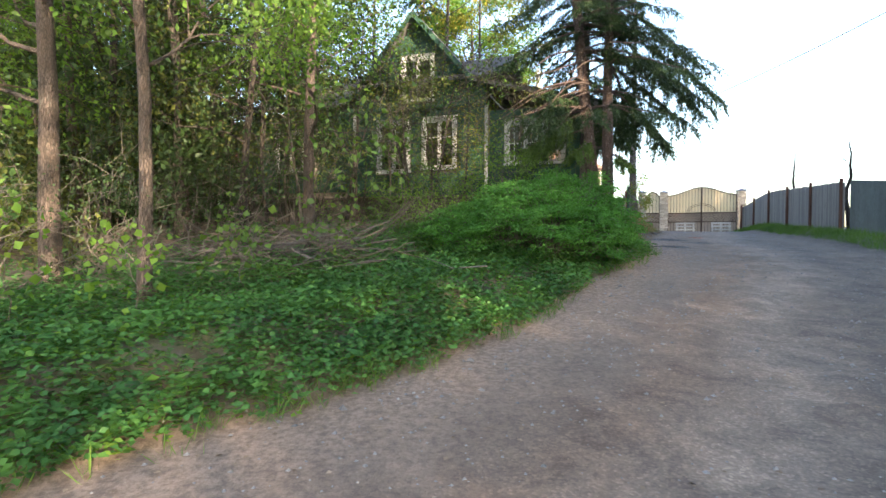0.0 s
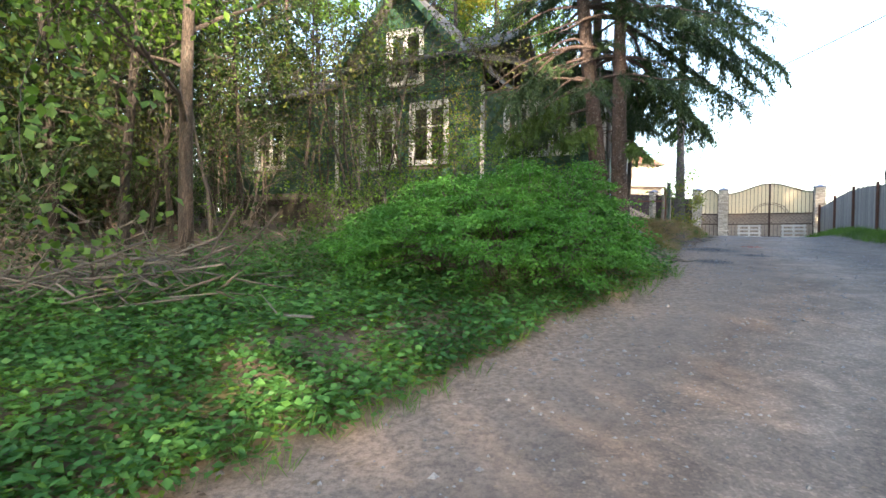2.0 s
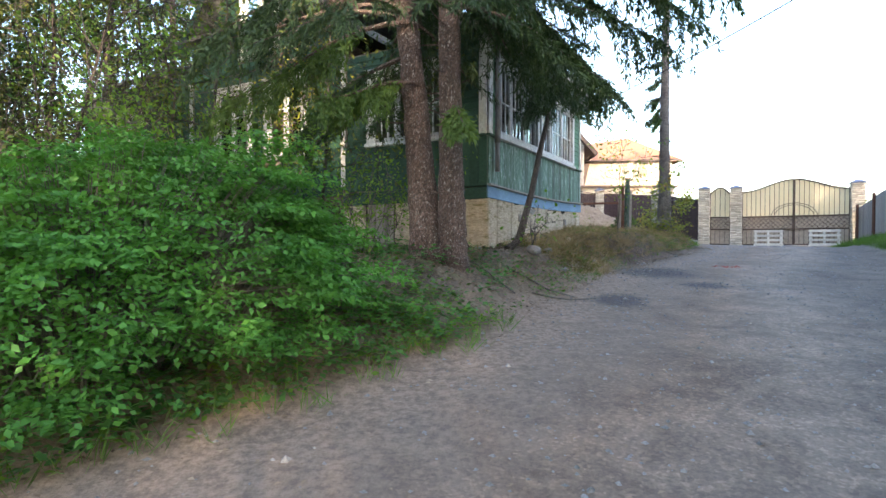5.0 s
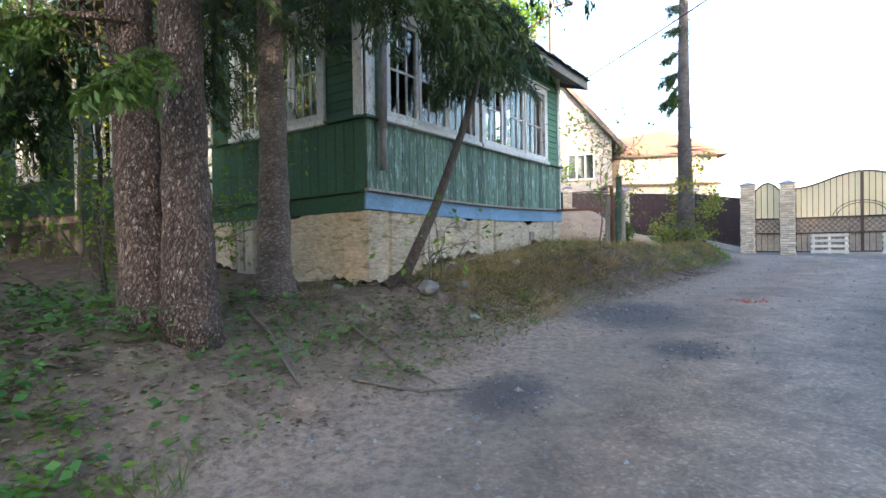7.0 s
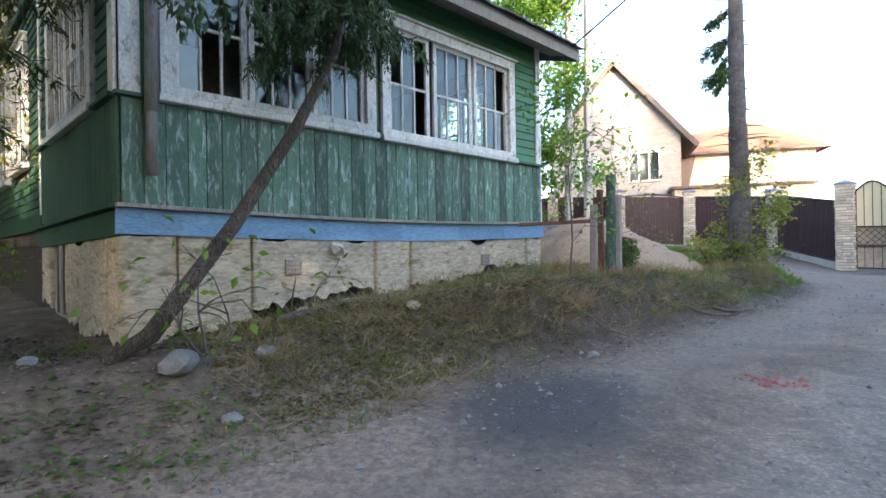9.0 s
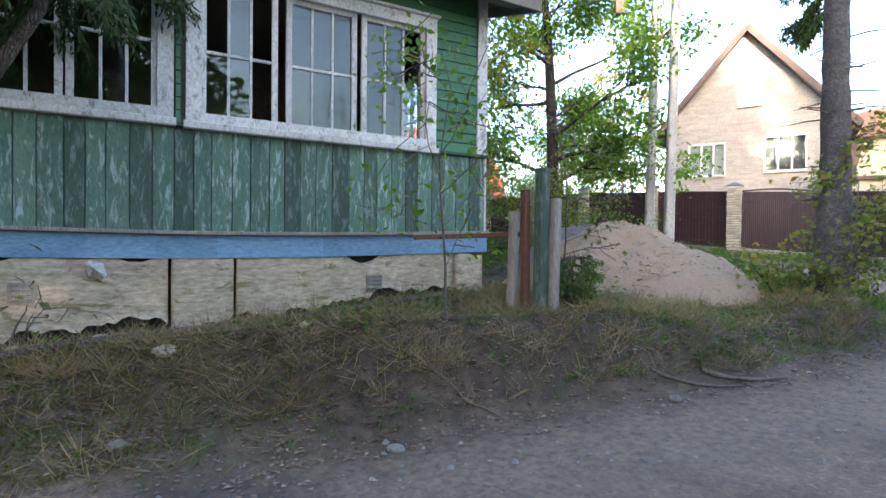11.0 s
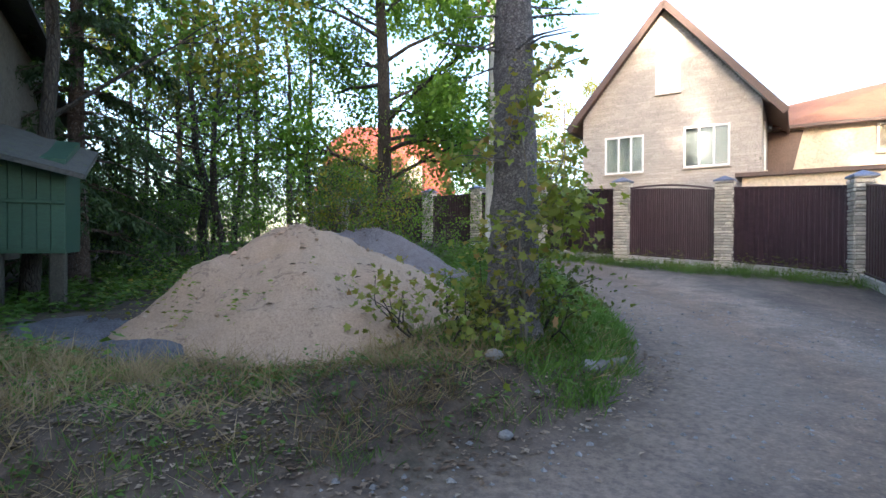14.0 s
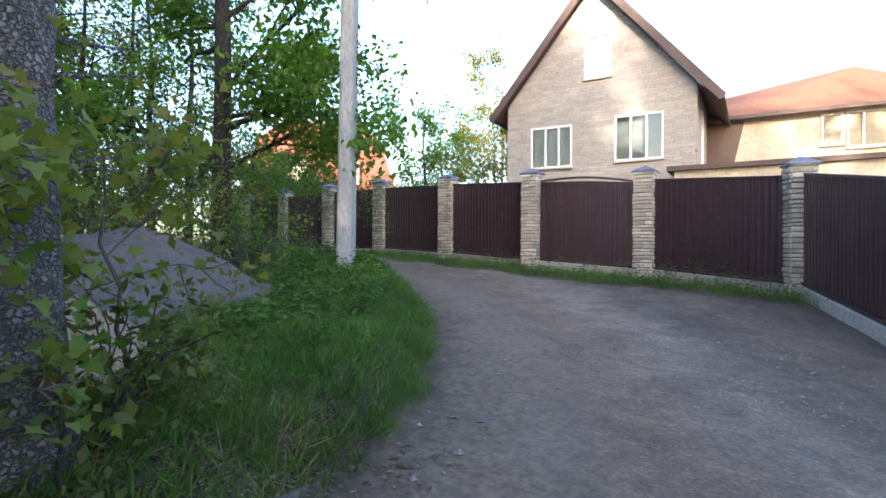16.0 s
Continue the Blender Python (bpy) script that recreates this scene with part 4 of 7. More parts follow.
# ---------------------------------------------------------------- steel fence with stone pillars
POST = [(13.24, 36.97), (11.55, 40.05), (8.58, 40.60), (5.87, 40.25), (2.85, 40.55), (-0.2, 40.75), (-2.6, 40.5), (-5.4, 40.5), (-8.4, 40.6), (-11.5, 40.8)]
fence = thing("steel_fence", (5, 40.4, 2.9), "dark cherry corrugated steel fence on a concrete plinth", "fence")


def pillar(x, y, z0, z1, w, ang, group, label="pillar of pale split stone with a blue-grey cap"):
    ob = thing("stone_pillar", (x, y, z0), label, "pillar", group)
    core = Builder()
    core.bar((0, 0, -0.2), (0, 0, z1 - z0), w - 0.05, w - 0.05, (1, 0, 0), 0.02)
    part("core", core, "mortar", ob)
    z, k = 0.0, 0
    course = Builder()
    r2 = random.Random(int(x * 100))
    stones = []
    while z < z1 - z0 - 0.02:
        h = r2.uniform(0.06, 0.11)
        for side in range(4):
            a = side * math.pi / 2
            t = -w / 2
            while t < w / 2 - 0.03:
                L = min(r2.uniform(0.12, 0.3), w / 2 - t)
                c = Vector((t + L / 2, -w / 2 + 0.015 - r2.uniform(0, 0.02), z + h / 2))
                R = Matrix.Rotation(a, 3, "Z")
                stones.append((R @ (c - Vector((L / 2 - 0.004, 0, 0))), R @ (c + Vector((L / 2 - 0.004, 0, 0))), h - 0.008))
                t += L
        z += h
    for p, q, h in stones:
        course.bar(p, q, 0.05 + r2.uniform(0, 0.03), h - 0.006, Z, 0.25)
    st = part("stone_facing", course, "stonework", ob)
    st["kind"] = "stuff"
    cap = Builder()
    c0, c1 = w / 2 + 0.05, z1 - z0
    cap.slab([(-c0, -c0, c1), (c0, -c0, c1), (c0, c0, c1), (-c0, c0, c1)], Z * 0.04)
    k = len(cap.v)
    cap.v += [(-c0, -c0, c1 + 0.04), (c0, -c0, c1 + 0.04), (c0, c0, c1 + 0.04), (-c0, c0, c1 + 0.04), (0, 0, c1 + 0.17)]
    cap.f += [(k, k + 1, k + 4), (k + 1, k + 2, k + 4), (k + 2, k + 3, k + 4), (k + 3, k, k + 4)]
    part("cap", cap, "cap", ob)
    ob.rotation_euler[2] = ang
    return ob


for i, (x, y) in enumerate(POST[1:]):
    pillar(x, y, gz(x, y) - 0.05, gz(x, y) + 2.38, 0.40, 0.1 if i else 0.45, "pillars of the steel fence")
for i, ((ax, ay), (bx, by)) in enumerate(zip(POST, POST[1:])):
    a, c = Vector((ax, ay, 0)), Vector((bx, by, 0))
    d = (c - a).normalized()
    n = Vector((-d.y, d.x, 0))
    za, zc = gz(ax, ay), gz(bx, by)
    a, c = a + d * 0.2, c - d * 0.2
    pl = Builder()
    pl.slab([a + Z * (za - 0.4) - n * 0.12, c + Z * (zc - 0.4) - n * 0.12, c + Z * (zc + 0.22) - n * 0.12, a + Z * (za + 0.22) - n * 0.12], n * 0.24)
    wpart("plinth", pl, "plinth", fence, "grey concrete plinth")
    L = (c - a).length
    m = int(L / 0.115)
    sh, prof = Builder(), []
    for q in range(m):
        t = q * L / m
        for f, o in ((0.0, 0.0), (0.42, 0.0), (0.50, 0.022), (0.92, 0.022)):
            prof.append((t + f * L / m, o))
    prof.append((L, 0.0))
    k = len(sh.v)
    for t, o in prof:
        p = a + d * t + n * o
        arch = 0.03 * math.sin(math.pi * min(1, max(0, t / L))) if i == 2 else 0.0
        zz = za + (zc - za) * t / L
        sh.v += [tuple(p + Z * (zz + 0.27)), tuple(p + Z * (zz + 2.18 + arch))]
    for q in range(len(prof) - 1):
        sh.f.append((k + 2 * q, k + 2 * q + 2, k + 2 * q + 3, k + 2 * q + 1))
    k2 = len(sh.v)
    sh.v += [(x - n.x * 0.01, y - n.y * 0.01, z) for x, y, z in sh.v[k:k2]]
    for q in range(len(prof) - 1):
        sh.f.append((k2 + 2 * q, k2 + 2 * q + 1, k2 + 2 * q + 3, k2 + 2 * q + 2))
    wpart("sheet_panel", sh, "sheet", fence, "dark cherry corrugated steel sheet")
    rail = Builder()
    rail.bar(a + Z * (za + 0.25), c + Z * (zc + 0.25), 0.09, 0.05)
    wpart("rail", rail, "sheet", fence)
    rail, steps = Builder(), 10 if i == 2 else 1
    for q in range(steps):
        t0, t1 = q / steps, (q + 1) / steps
        ar = [0.10 * math.sin(math.pi * t) if i == 2 else 0.0 for t in (t0, t1)]
        rail.bar(a + (c - a) * t0 + Z * (za + (zc - za) * t0 + 2.2 + ar[0]), a + (c - a) * t1 + Z * (za + (zc - za) * t1 + 2.2 + ar[1]), 0.07, 0.05)
    wpart("rail", rail, "sheet", fence)

# ---------------------------------------------------------------- gate
G1, G2, G3 = Vector((13.24, 36.97, 2.27)), Vector((14.52, 36.57, 2.25)), Vector((18.85, 35.25, 2.28))
gd = (G3 - G2).normalized()
for p in (G1, G2, G3):
    pillar(p.x, p.y, p.z - 0.1, p.z + 2.72, 0.46, math.atan2(gd.y, gd.x), "gate pillars")


def leaf_gate(name, a, c, top, label):
    """A gate between two pillars: iron frame, upright bars, lattice below, pale sheet behind. top(t): height along it."""
    ob = thing(name, (a + c) / 2, label, "gate")
    d = (c - a).normalized()
    n = Vector((-d.y, d.x, 0))
    L = (c - a).length
    fr, bars, lat = Builder(), Builder(), Builder()
    P = lambda t, z, o=0.0: a + d * (t * L) + Z * z + n * o
    for t in (0.0, 1.0):
        fr.bar(P(t, 0.08), P(t, top(t)), 0.06, 0.06, d)
    for z in (0.1, 0.80, 1.38):
        fr.bar(P(0, z), P(1, z), 0.05, 0.05)
    N = 18
    for q in range(N):
        fr.bar(P(q / N, top(q / N)), P((q + 1) / N, top((q + 1) / N)), 0.06, 0.06)
    m = max(3, int(L / 0.17))
    for q in range(1, m):
        t = q / m
        bars.bar(P(t, 0.1), P(t, 0.80), 0.018, 0.018, d)
        bars.bar(P(t, 1.38), P(t, top(t)), 0.022, 0.022, d)
    k = int(L / 0.19)
    for q in range(-3, k + 1):
        for sg in (1, -1):
            x0, x1 = q * 0.19, q * 0.19 + 0.56
            if sg < 0:
                x0, x1 = x1, x0
            z0, z1 = 0.80, 1.38
            lo, hi = sorted((x0, x1))
            if hi <= 0 or lo >= L:
                continue
            t0 = max(0.0, min(1.0, (0 - x0) / (x1 - x0))), max(0.0, min(1.0, (L - x0) / (x1 - x0)))
            s0, s1 = min(t0), max(t0)
            lat.bar(P((x0 + (x1 - x0) * s0) / L, z0 + (z1 - z0) * s0, -0.01), P((x0 + (x1 - x0) * s1) / L, z0 + (z1 - z0) * s1, -0.01), 0.016, 0.016)
    keep(part("gate_frame", fr, "iron"), ob)
    keep(part("grille", bars, "iron"), ob)
    keep(part("lattice", lat, "iron"), ob)
    sh = Builder()
    # sheet in two parts: the lower one has its dimmer light in the colour
    low = Builder()
    low.slab([P(0, 0.12, 0.05), P(1, 0.12, 0.05), P(1, 1.38, 0.05), P(0, 1.38, 0.05)], n * 0.008)
    keep(part("lower_sheet", low, "gate_low_dim", None, "lower part of the sheet, weaker light put into its brown"), ob)
    sh.slab([P(0, 1.385, 0.05)] + [P(1, 1.385, 0.05)] + [P(1 - q / N, top(1 - q / N), 0.05) for q in range(N + 1)], n * 0.008)
    keep(part("sheet", sh, "gate_sheet", None, "translucent straw-coloured sheet"), ob)
    return ob


leaf_gate("wicket_gate", G1 + gd * 0.25, G2 - gd * 0.25, lambda t: 2.48 + 0.30 * math.sin(math.pi * t), "narrow arched iron wicket gate backed by a straw-coloured sheet")
mid = (G2 + G3) / 2
leaf_gate("driveway_gate", G2 + gd * 0.25, mid - gd * 0.02, lambda t: 2.52 + 0.50 * (t * t * (3 - 2 * t)), "closed iron driveway gate leaf with lattice and straw-coloured sheet")
leaf_gate("driveway_gate", mid + gd * 0.02, G3 - gd * 0.25, lambda t: 3.02 - 0.50 * (t * t * (3 - 2 * t)), "closed iron driveway gate leaf with lattice and straw-coloured sheet")
arch = Builder()
for r_ in (0.76, 0.88):
    for q in range(14):
        a0, a1 = math.pi * q / 14, math.pi * (q + 1) / 14
        arch.bar(mid + gd * (r_ * math.cos(a0)) + Z * (1.33 + 0.72 * r_ * math.sin(a0)) + Vector((gd.y, -gd.x, 0)) * 0.02, mid + gd * (r_ * math.cos(a1)) + Z * (1.33 + 0.72 * r_ * math.sin(a1)) + Vector((gd.y, -gd.x, 0)) * 0.02, 0.025, 0.025)
tagged(part("gate_ornament", arch, "iron"), "round iron arch ornament on the driveway gate", "gate ornament")
for t0 in (0.16, 0.62):
    ob = thing("pallet", G2 + (G3 - G2) * (t0 + 0.08) + Z * 0.1, "pale slatted wooden pallet leaning on the gate", "pallet", "pallets at the gate")
    n = Vector((gd.y, -gd.x, 0))
    o0 = G2 + (G3 - G2) * t0 + n * 0.28
    for q in range(4):
        bd = Builder()
        bd.bar(o0 + Z * (0.10 + 0.2 * q) - n * 0.04 * q, o0 + gd * 1.15 + Z * (0.10 + 0.2 * q) - n * 0.04 * q, 0.025, 0.10)
        keep(part("slat", bd, "pallet"), ob)
    for t in (0.08, 0.57, 1.07):
        bd = Builder()
        bd.bar(o0 + gd * t + Z * 0.03 - n * 0.02, o0 + gd * t + Z * 0.76 - n * 0.17, 0.09, 0.05, n)
        keep(part("batten", bd, "pallet"), ob)

# ---------------------------------------------------------------- plank fence beyond the gate
pf = thing("plank_fence", (16.6, 27.3, 2.2), "weathered grey plank fence with posts", "fence")
pa, pb = Vector((18.7, 34.8, 0)), Vector((14.5, 19.9, 0))
pd = (pb - pa).normalized()
Lf = (pb - pa).length
t = 0.0
while t < Lf:
    p = pa + pd * t
    z = gz(p.x, p.y)
    bd = Builder()
    bd.bar(p + Z * (z - 0.05), p + Z * (z + 1.78 + rng.uniform(-0.03, 0.03)), 0.118, 0.022, Vector((pd.y, -pd.x, 0)))
    keep(part("plank", bd, "fence_grey"), pf)
    t += 0.125
for t in np.arange(0.0, Lf + 0.1, 3.05):
    p = pa + pd * float(t) + Vector((pd.y, -pd.x, 0)) * 0.05
    bd = Builder()
    bd.tube([p + Z * 1.9, p + Z * (gz(p.x, p.y) + 1.9)], [0.06, 0.055], 8)
    keep(part("fence_post", bd, "rust"), pf)
pf2 = thing("slate_fence", (18.5, 20.4, 2.2), "slate-green boarded fence beside the lane", "fence")
pa2, pd2 = pb + Vector((0.5, 0.35, 0)), Vector((0.998, -0.06, 0))
t = 0.0
while t < 8.9:
    p = pa2 + pd2 * t
    bd = Builder()
    z = gz(p.x, p.y)
    bd.bar(p + Z * (z - 0.05), p + Z * (z + 1.85), 0.15, 0.022, Vector((pd2.y, -pd2.x, 0)))
    keep(part("plank", bd, "fence_slate"), pf2)
    t += 0.154

# ---------------------------------------------------------------- beige house
BO, BS, BQ = Vector((1.32, 46.05, 0)), Vector((0.985, 0.175, 0)), Vector((-0.175, 0.985, 0))


def B(s, q, z):
    return BO + BS * s + BQ * q + Z * z


bh = thing("beige_house", B(3.3, 4, 3), "beige clad two-storey house with steep brown gable roof", "house")


def bpart(name, bld, material, label=""):
    return wpart(name, bld, material, bh, label)


def bwindow(s0, s1, z0, z1, mull, room="room", face=None, q0=0.0):
    fr = Builder()
    f = face or (lambda s, d, z: B(s, q0 + d, z))
    out = normal_out(f)
    ring(fr, lambda a, o, c: f(a, 0, c) + out * o, s0, s1, z0, z1, 0.075, -0.08, 0.02)
    w = bpart("window", fr, "pvc", "white plastic window frame")
    for m_ in mull:
        mb, s = Builder(), s0 + (s1 - s0) * m_
        mb.bar(f(s, 0.02, z0 + 0.05), f(s, 0.02, z1 - 0.05), 0.075, 0.085, out)
        part("mullion", mb, "pvc", w)
    g = Builder()
    g.slab([f(s0 + 0.05, 0.03, z0 + 0.05), f(s1 - 0.05, 0.03, z0 + 0.05), f(s1 - 0.05, 0.03, z1 - 0.05), f(s0 + 0.05, 0.03, z1 - 0.05)], out * -0.01)
    p = part("pane", g, "glass", w, "window glass")
    p.visible_shadow = False
    r_ = Builder()
    dep = 0.35 if room == "room" else 0.11
    r_.slab([f(s0, dep, z0), f(s1, dep, z0), f(s1, dep, z1), f(s0, dep, z1)], out * -0.03)
    bpart("curtain", r_, room)
    sl = Builder()
    sl.bar(f(s0 - 0.05, -0.04, z0 - 0.04), f(s1 + 0.05, -0.04, z0 - 0.04), 0.16, 0.03, Z)
    bpart("window_sill", sl, "beige_plain")


BW = [(0.95, 2.55, 6.62, 8.18), (4.05, 5.68, 6.68, 8.30)]
AW = (2.98, 3.92, 9.72, 11.30)
bw = Builder()


def bslab(s0, s1, z0, z1):
    bw.slab([B(s0, 0, z0), B(s1, 0, z0), B(s1, 0, z1), B(s0, 0, z1)], BQ * 0.3)


for a, c, holes in ((0, 0.95, []), (0.95, 2.55, [BW[0]]), (2.55, 4.05, []), (4.05, 5.68, [BW[1]]), (5.68, 6.7, [])):
    low = 2.5
    for h in holes:
        bslab(a, c, low, h[2])
        low = h[3]
    bslab(a, c, low, 9.05)
bw.slab([B(0, 0, 9.05), B(AW[0], 0, 9.05), B(AW[0], 0, 12.78), B(0, 0, 9.12)], BQ * 0.3)
bw.slab([B(AW[1], 0, 9.05), B(6.7, 0, 9.05), B(6.7, 0, 9.12), B(AW[1], 0, 12.42)], BQ * 0.3)
bw.slab([B(AW[0], 0, 9.05), B(AW[1], 0, 9.05), B(AW[1], 0, AW[2]), B(AW[0], 0, AW[2])], BQ * 0.3)
bw.slab([B(AW[0], 0, AW[3]), B(AW[1], 0, AW[3]), B(AW[1], 0, 12.42), B(3.35, 0, 13.1), B(AW[0], 0, 12.78)], BQ * 0.3)
bw.slab([B(0.0, 0.3, 2.5), B(0, 9, 2.5), B(0, 9, 9.1), B(0, 0.3, 9.1)], BS * 0.3)
bw.slab([B(6.4, 0.3, 2.5), B(6.4, 9, 2.5), B(6.4, 9, 9.1), B(6.4, 0.3, 9.1)], BS * 0.3)
bpart("wall", bw, "mortar")
# rows of cladding tiles on the gable front and side
r3 = random.Random(11)
tiles = Builder()


def clad_tile(s0, s1, z0, z1, side=False):
    o = -0.012 - r3.uniform(0, 0.010)
    if side:
        tiles.slab([B(6.7 - o, s0, z0), B(6.7 - o, s1, z0), B(6.7 - o, s1, z1), B(6.7 - o, s0, z1)], BS * o)
    else:
        tiles.slab([B(s0, o, z0), B(s1, o, z0), B(s1, o, z1), B(s0, o, z1)], BQ * -o)


z = 4.6
while z < 13.0:
    h = 0.105
    lo, hi = 0.0, 6.7
    if z + h > 9.1:
        lo = (z + h - 9.1) / 1.22
        hi = 6.7 - (z + h - 9.1) / 1.19
    s = lo
    holes = [w_ for w_ in BW + [AW] if w_[2] - 0.04 < z + h / 2 < w_[3] + 0.02]
    while s < hi - 0.06:
        e = min(s + r3.uniform(0.25, 0.6), hi)
        a = s
        clash = [w_ for w_ in holes if a < w_[1] and e > w_[0]]
        if not clash:
            clad_tile(a, e - 0.008, z, z + h - 0.008)
        else:
            w_ = clash[0]
            if a < w_[0] - 0.03:
                clad_tile(a, w_[0], z, z + h - 0.008)
            if e > w_[1] + 0.03:
                clad_tile(w_[1], e - 0.008, z, z + h - 0.008)
        s = e
    if z < 9.0:
        s = 0.0
        while s < 4.2:
            e = min(s + r3.uniform(0.25, 0.6), 4.2)
            if not (1.5 < (s + e) / 2 < 2.3 and 6.6 < z < 8.5):
                clad_tile(s, e - 0.008, z, z + h - 0.008, True)
            s = e
    z += h
ct = bpart("cladding_tiles", tiles, "beige", "beige brick-like cladding tiles")
ct["kind"] = "stuff"
bwindow(*BW[0], (0.36, 0.68), "white_curtain")
bwindow(*BW[1], (0.34, 0.66), "room")
bwindow(*AW, (0.5,), "white_curtain")
bwindow(1.5, 2.3, 6.6, 8.5, (0.5,), "room", lambda s, d, z: B(6.72 - d, s, z))
rb = Builder()
rb.slab([B(3.35, -0.45, 13.25), B(3.35, 9, 13.25), B(-0.5, 9, 8.6), B(-0.5, -0.45, 8.6)], Z * 0.12)
rb.slab([B(3.35, -0.45, 13.25), B(3.35, 9, 13.25), B(7.45, 9, 8.45), B(7.45, -0.45, 8.45)], Z * 0.12)
bpart("roof", rb, "roof_brown", "brown metal tile roof")
for sx, zx in ((-0.52, 8.55), (7.47, 8.4)):
    e = Builder()
    e.bar(B(3.35, -0.47, 13.2), B(sx, -0.47, zx), 0.04, 0.26)
    bpart("bargeboard", e, "soffit")
    e = Builder()
    e.bar(B(sx, -0.45, zx + 0.02), B(sx, 6, zx + 0.02), 0.10, 0.12)
    bpart("gutter", e, "soffit")
so = Builder()
so.slab([B(6.7, -0.4, 8.98), B(7.42, -0.4, 8.42), B(7.42, 5, 8.42), B(6.7, 5, 8.98)], Z * 0.02)
bpart("soffit", so, "soffit")
# wing with hipped orange roof
wb = Builder()
wb.slab([B(6.7, 4.2, 2.5), B(14.2, 4.2, 2.5), B(14.2, 4.2, 8.7), B(6.7, 4.2, 8.7)], BQ * 0.3)
wb.slab([B(13.9, 4.5, 2.5), B(13.9, 11, 2.5), B(13.9, 11, 8.7), B(13.9, 4.5, 8.7)], BS * 0.3)
bpart("wing_wall", wb, "beige_plain", "cream plastered wing")
wr = Builder()
wr.poly([B(6.9, 3.7, 8.62), B(14.8, 3.7, 8.62), B(11.8, 7.6, 11.0), B(6.9, 7.6, 10.3)])
wr.poly([B(14.8, 3.7, 8.62), B(14.8, 11.5, 8.62), B(11.8, 7.6, 11.0)])
wr.poly([B(6.9, 11.5, 8.62), B(6.9, 7.6, 10.3), B(11.8, 7.6, 11.0), B(14.8, 11.5, 8.62)])
bpart("wing_roof", wr, "roof_orange", "orange-brown shingle hipped roof")
e = Builder()
e.bar(B(6.9, 3.68, 8.58), B(14.8, 3.68, 8.58), 0.12, 0.14)
e.bar(B(14.8, 3.68, 8.58), B(14.8, 11.5, 8.58), 0.12, 0.14)
bpart("gutter", e, "soffit")
e = Builder()
e.slab([B(6.72, 4.0, 5.5), B(7.35, 4.1, 5.5), B(8.0, 4.1, 8.5), B(6.72, 4.0, 8.5)], BQ * 0.1)
bpart("brown_panel", e, "soffit", "dark brown wall panel")
bwindow(10.4, 11.05, 7.35, 8.5, (), "white_curtain", None, 4.17)
bwindow(11.15, 12.5, 7.2, 8.5, (0.35,), "blind", None, 4.17)
bwindow(12.8, 13.8, 7.2, 8.5, (0.5,), "blind", None, 4.17)
lw = Builder()
lw.slab([B(6.2, -1.6, 2.5), B(12.2, -1.6, 2.5), B(12.2, -1.6, 6.0), B(6.2, -1.6, 6.0)], BQ * 5.7)
bpart("porch_wall", lw, "beige_plain", "low cream porch wing")
lw = Builder()
lw.slab([B(6.0, -1.8, 6.0), B(12.4, -1.8, 6.0), B(12.4, 4.1, 6.0), B(6.0, 4.1, 6.0)], Z * 0.14)
bpart("porch_roof", lw, "soffit", "flat brown porch roof edge")

# red-roofed house far behind the trees
rh = thing("red_roofed_house", (-24, 75, 3), "far house with red tiled mansard roof and pale walls", "house")
rw = Builder()
rw.slab([(-31, 72, 2), (-17, 72, 2), (-17, 72, 8), (-31, 72, 8)], (0, 9, 0))
keep(part("wall", rw, "beige_plain"), rh)
rr = Builder()
rr.slab([(-31.6, 71.4, 7.6), (-16.4, 71.4, 7.6), (-18, 73, 13.2), (-30, 73, 13.2)], (0, 0.3, 0.1))
rr.slab([(-18, 73, 13.2), (-30, 73, 13.2), (-28, 76.5, 15.6), (-20, 76.5, 15.6)], (0, 0.1, 0.25))
rr.slab([(-16.4, 71.4, 7.6), (-16.4, 81.6, 7.6), (-18, 80, 13.2), (-18, 73, 13.2)], (0.2, 0, 0.1))
keep(part("roof", rr, "roof_red", None, "red tiled roof"), rh)
for k in range(4):
    fw = Builder()
    fw.slab([(-29.6 + 3.2 * k, 71.95, 4.2), (-28.0 + 3.2 * k, 71.95, 4.2), (-28.0 + 3.2 * k, 71.95, 6.6), (-29.6 + 3.2 * k, 71.95, 6.6)], (0, 0.2, 0))
    keep(part("window", fw, "pvc"), rh)
for sx in (-27, -22):
    dm = Builder()
    dm.slab([(sx, 71.2, 9.2), (sx + 1.9, 71.2, 9.2), (sx + 1.9, 71.2, 11.2), (sx + 0.95, 71.2, 12.3), (sx, 71.2, 11.2)], (0, 2.5, 0))
    keep(part("dormer", dm, "beige_plain"), rh)

rh.location, rh.rotation_euler[2], rh.scale = (-24.5, 56.5, 3), radians(50), (0.82, 0.82, 0.9)

# ---------------------------------------------------------------- utility poles and cables
def utility_pole(x, y, h, w, rot, label):
    ob = thing("utility_pole", (x, y, gz(x, y)), label, "pole", "utility poles")
    bld = Builder()
    bld.bar((0, 0, -0.3), (0, 0, h), w, w * 0.92, (1, 0, 0), 0.14)
    bld.v[8:] = [(x_ * 0.78, y_ * 0.78, z_) for x_, y_, z_ in bld.v[8:]]
    part("shaft", bld, "concrete", ob)
    rib = Builder()
    for sx in (-0.26, 0.26):
        rib.bar((sx * w, -w * 0.46, 0), (sx * w * 0.75, -w * 0.36, h - 0.2), w * 0.14, 0.03, (0, 1, 0))
    part("rib", rib, "concrete", ob)
    ob.rotation_euler = (0, radians(0.8), rot)
    return ob


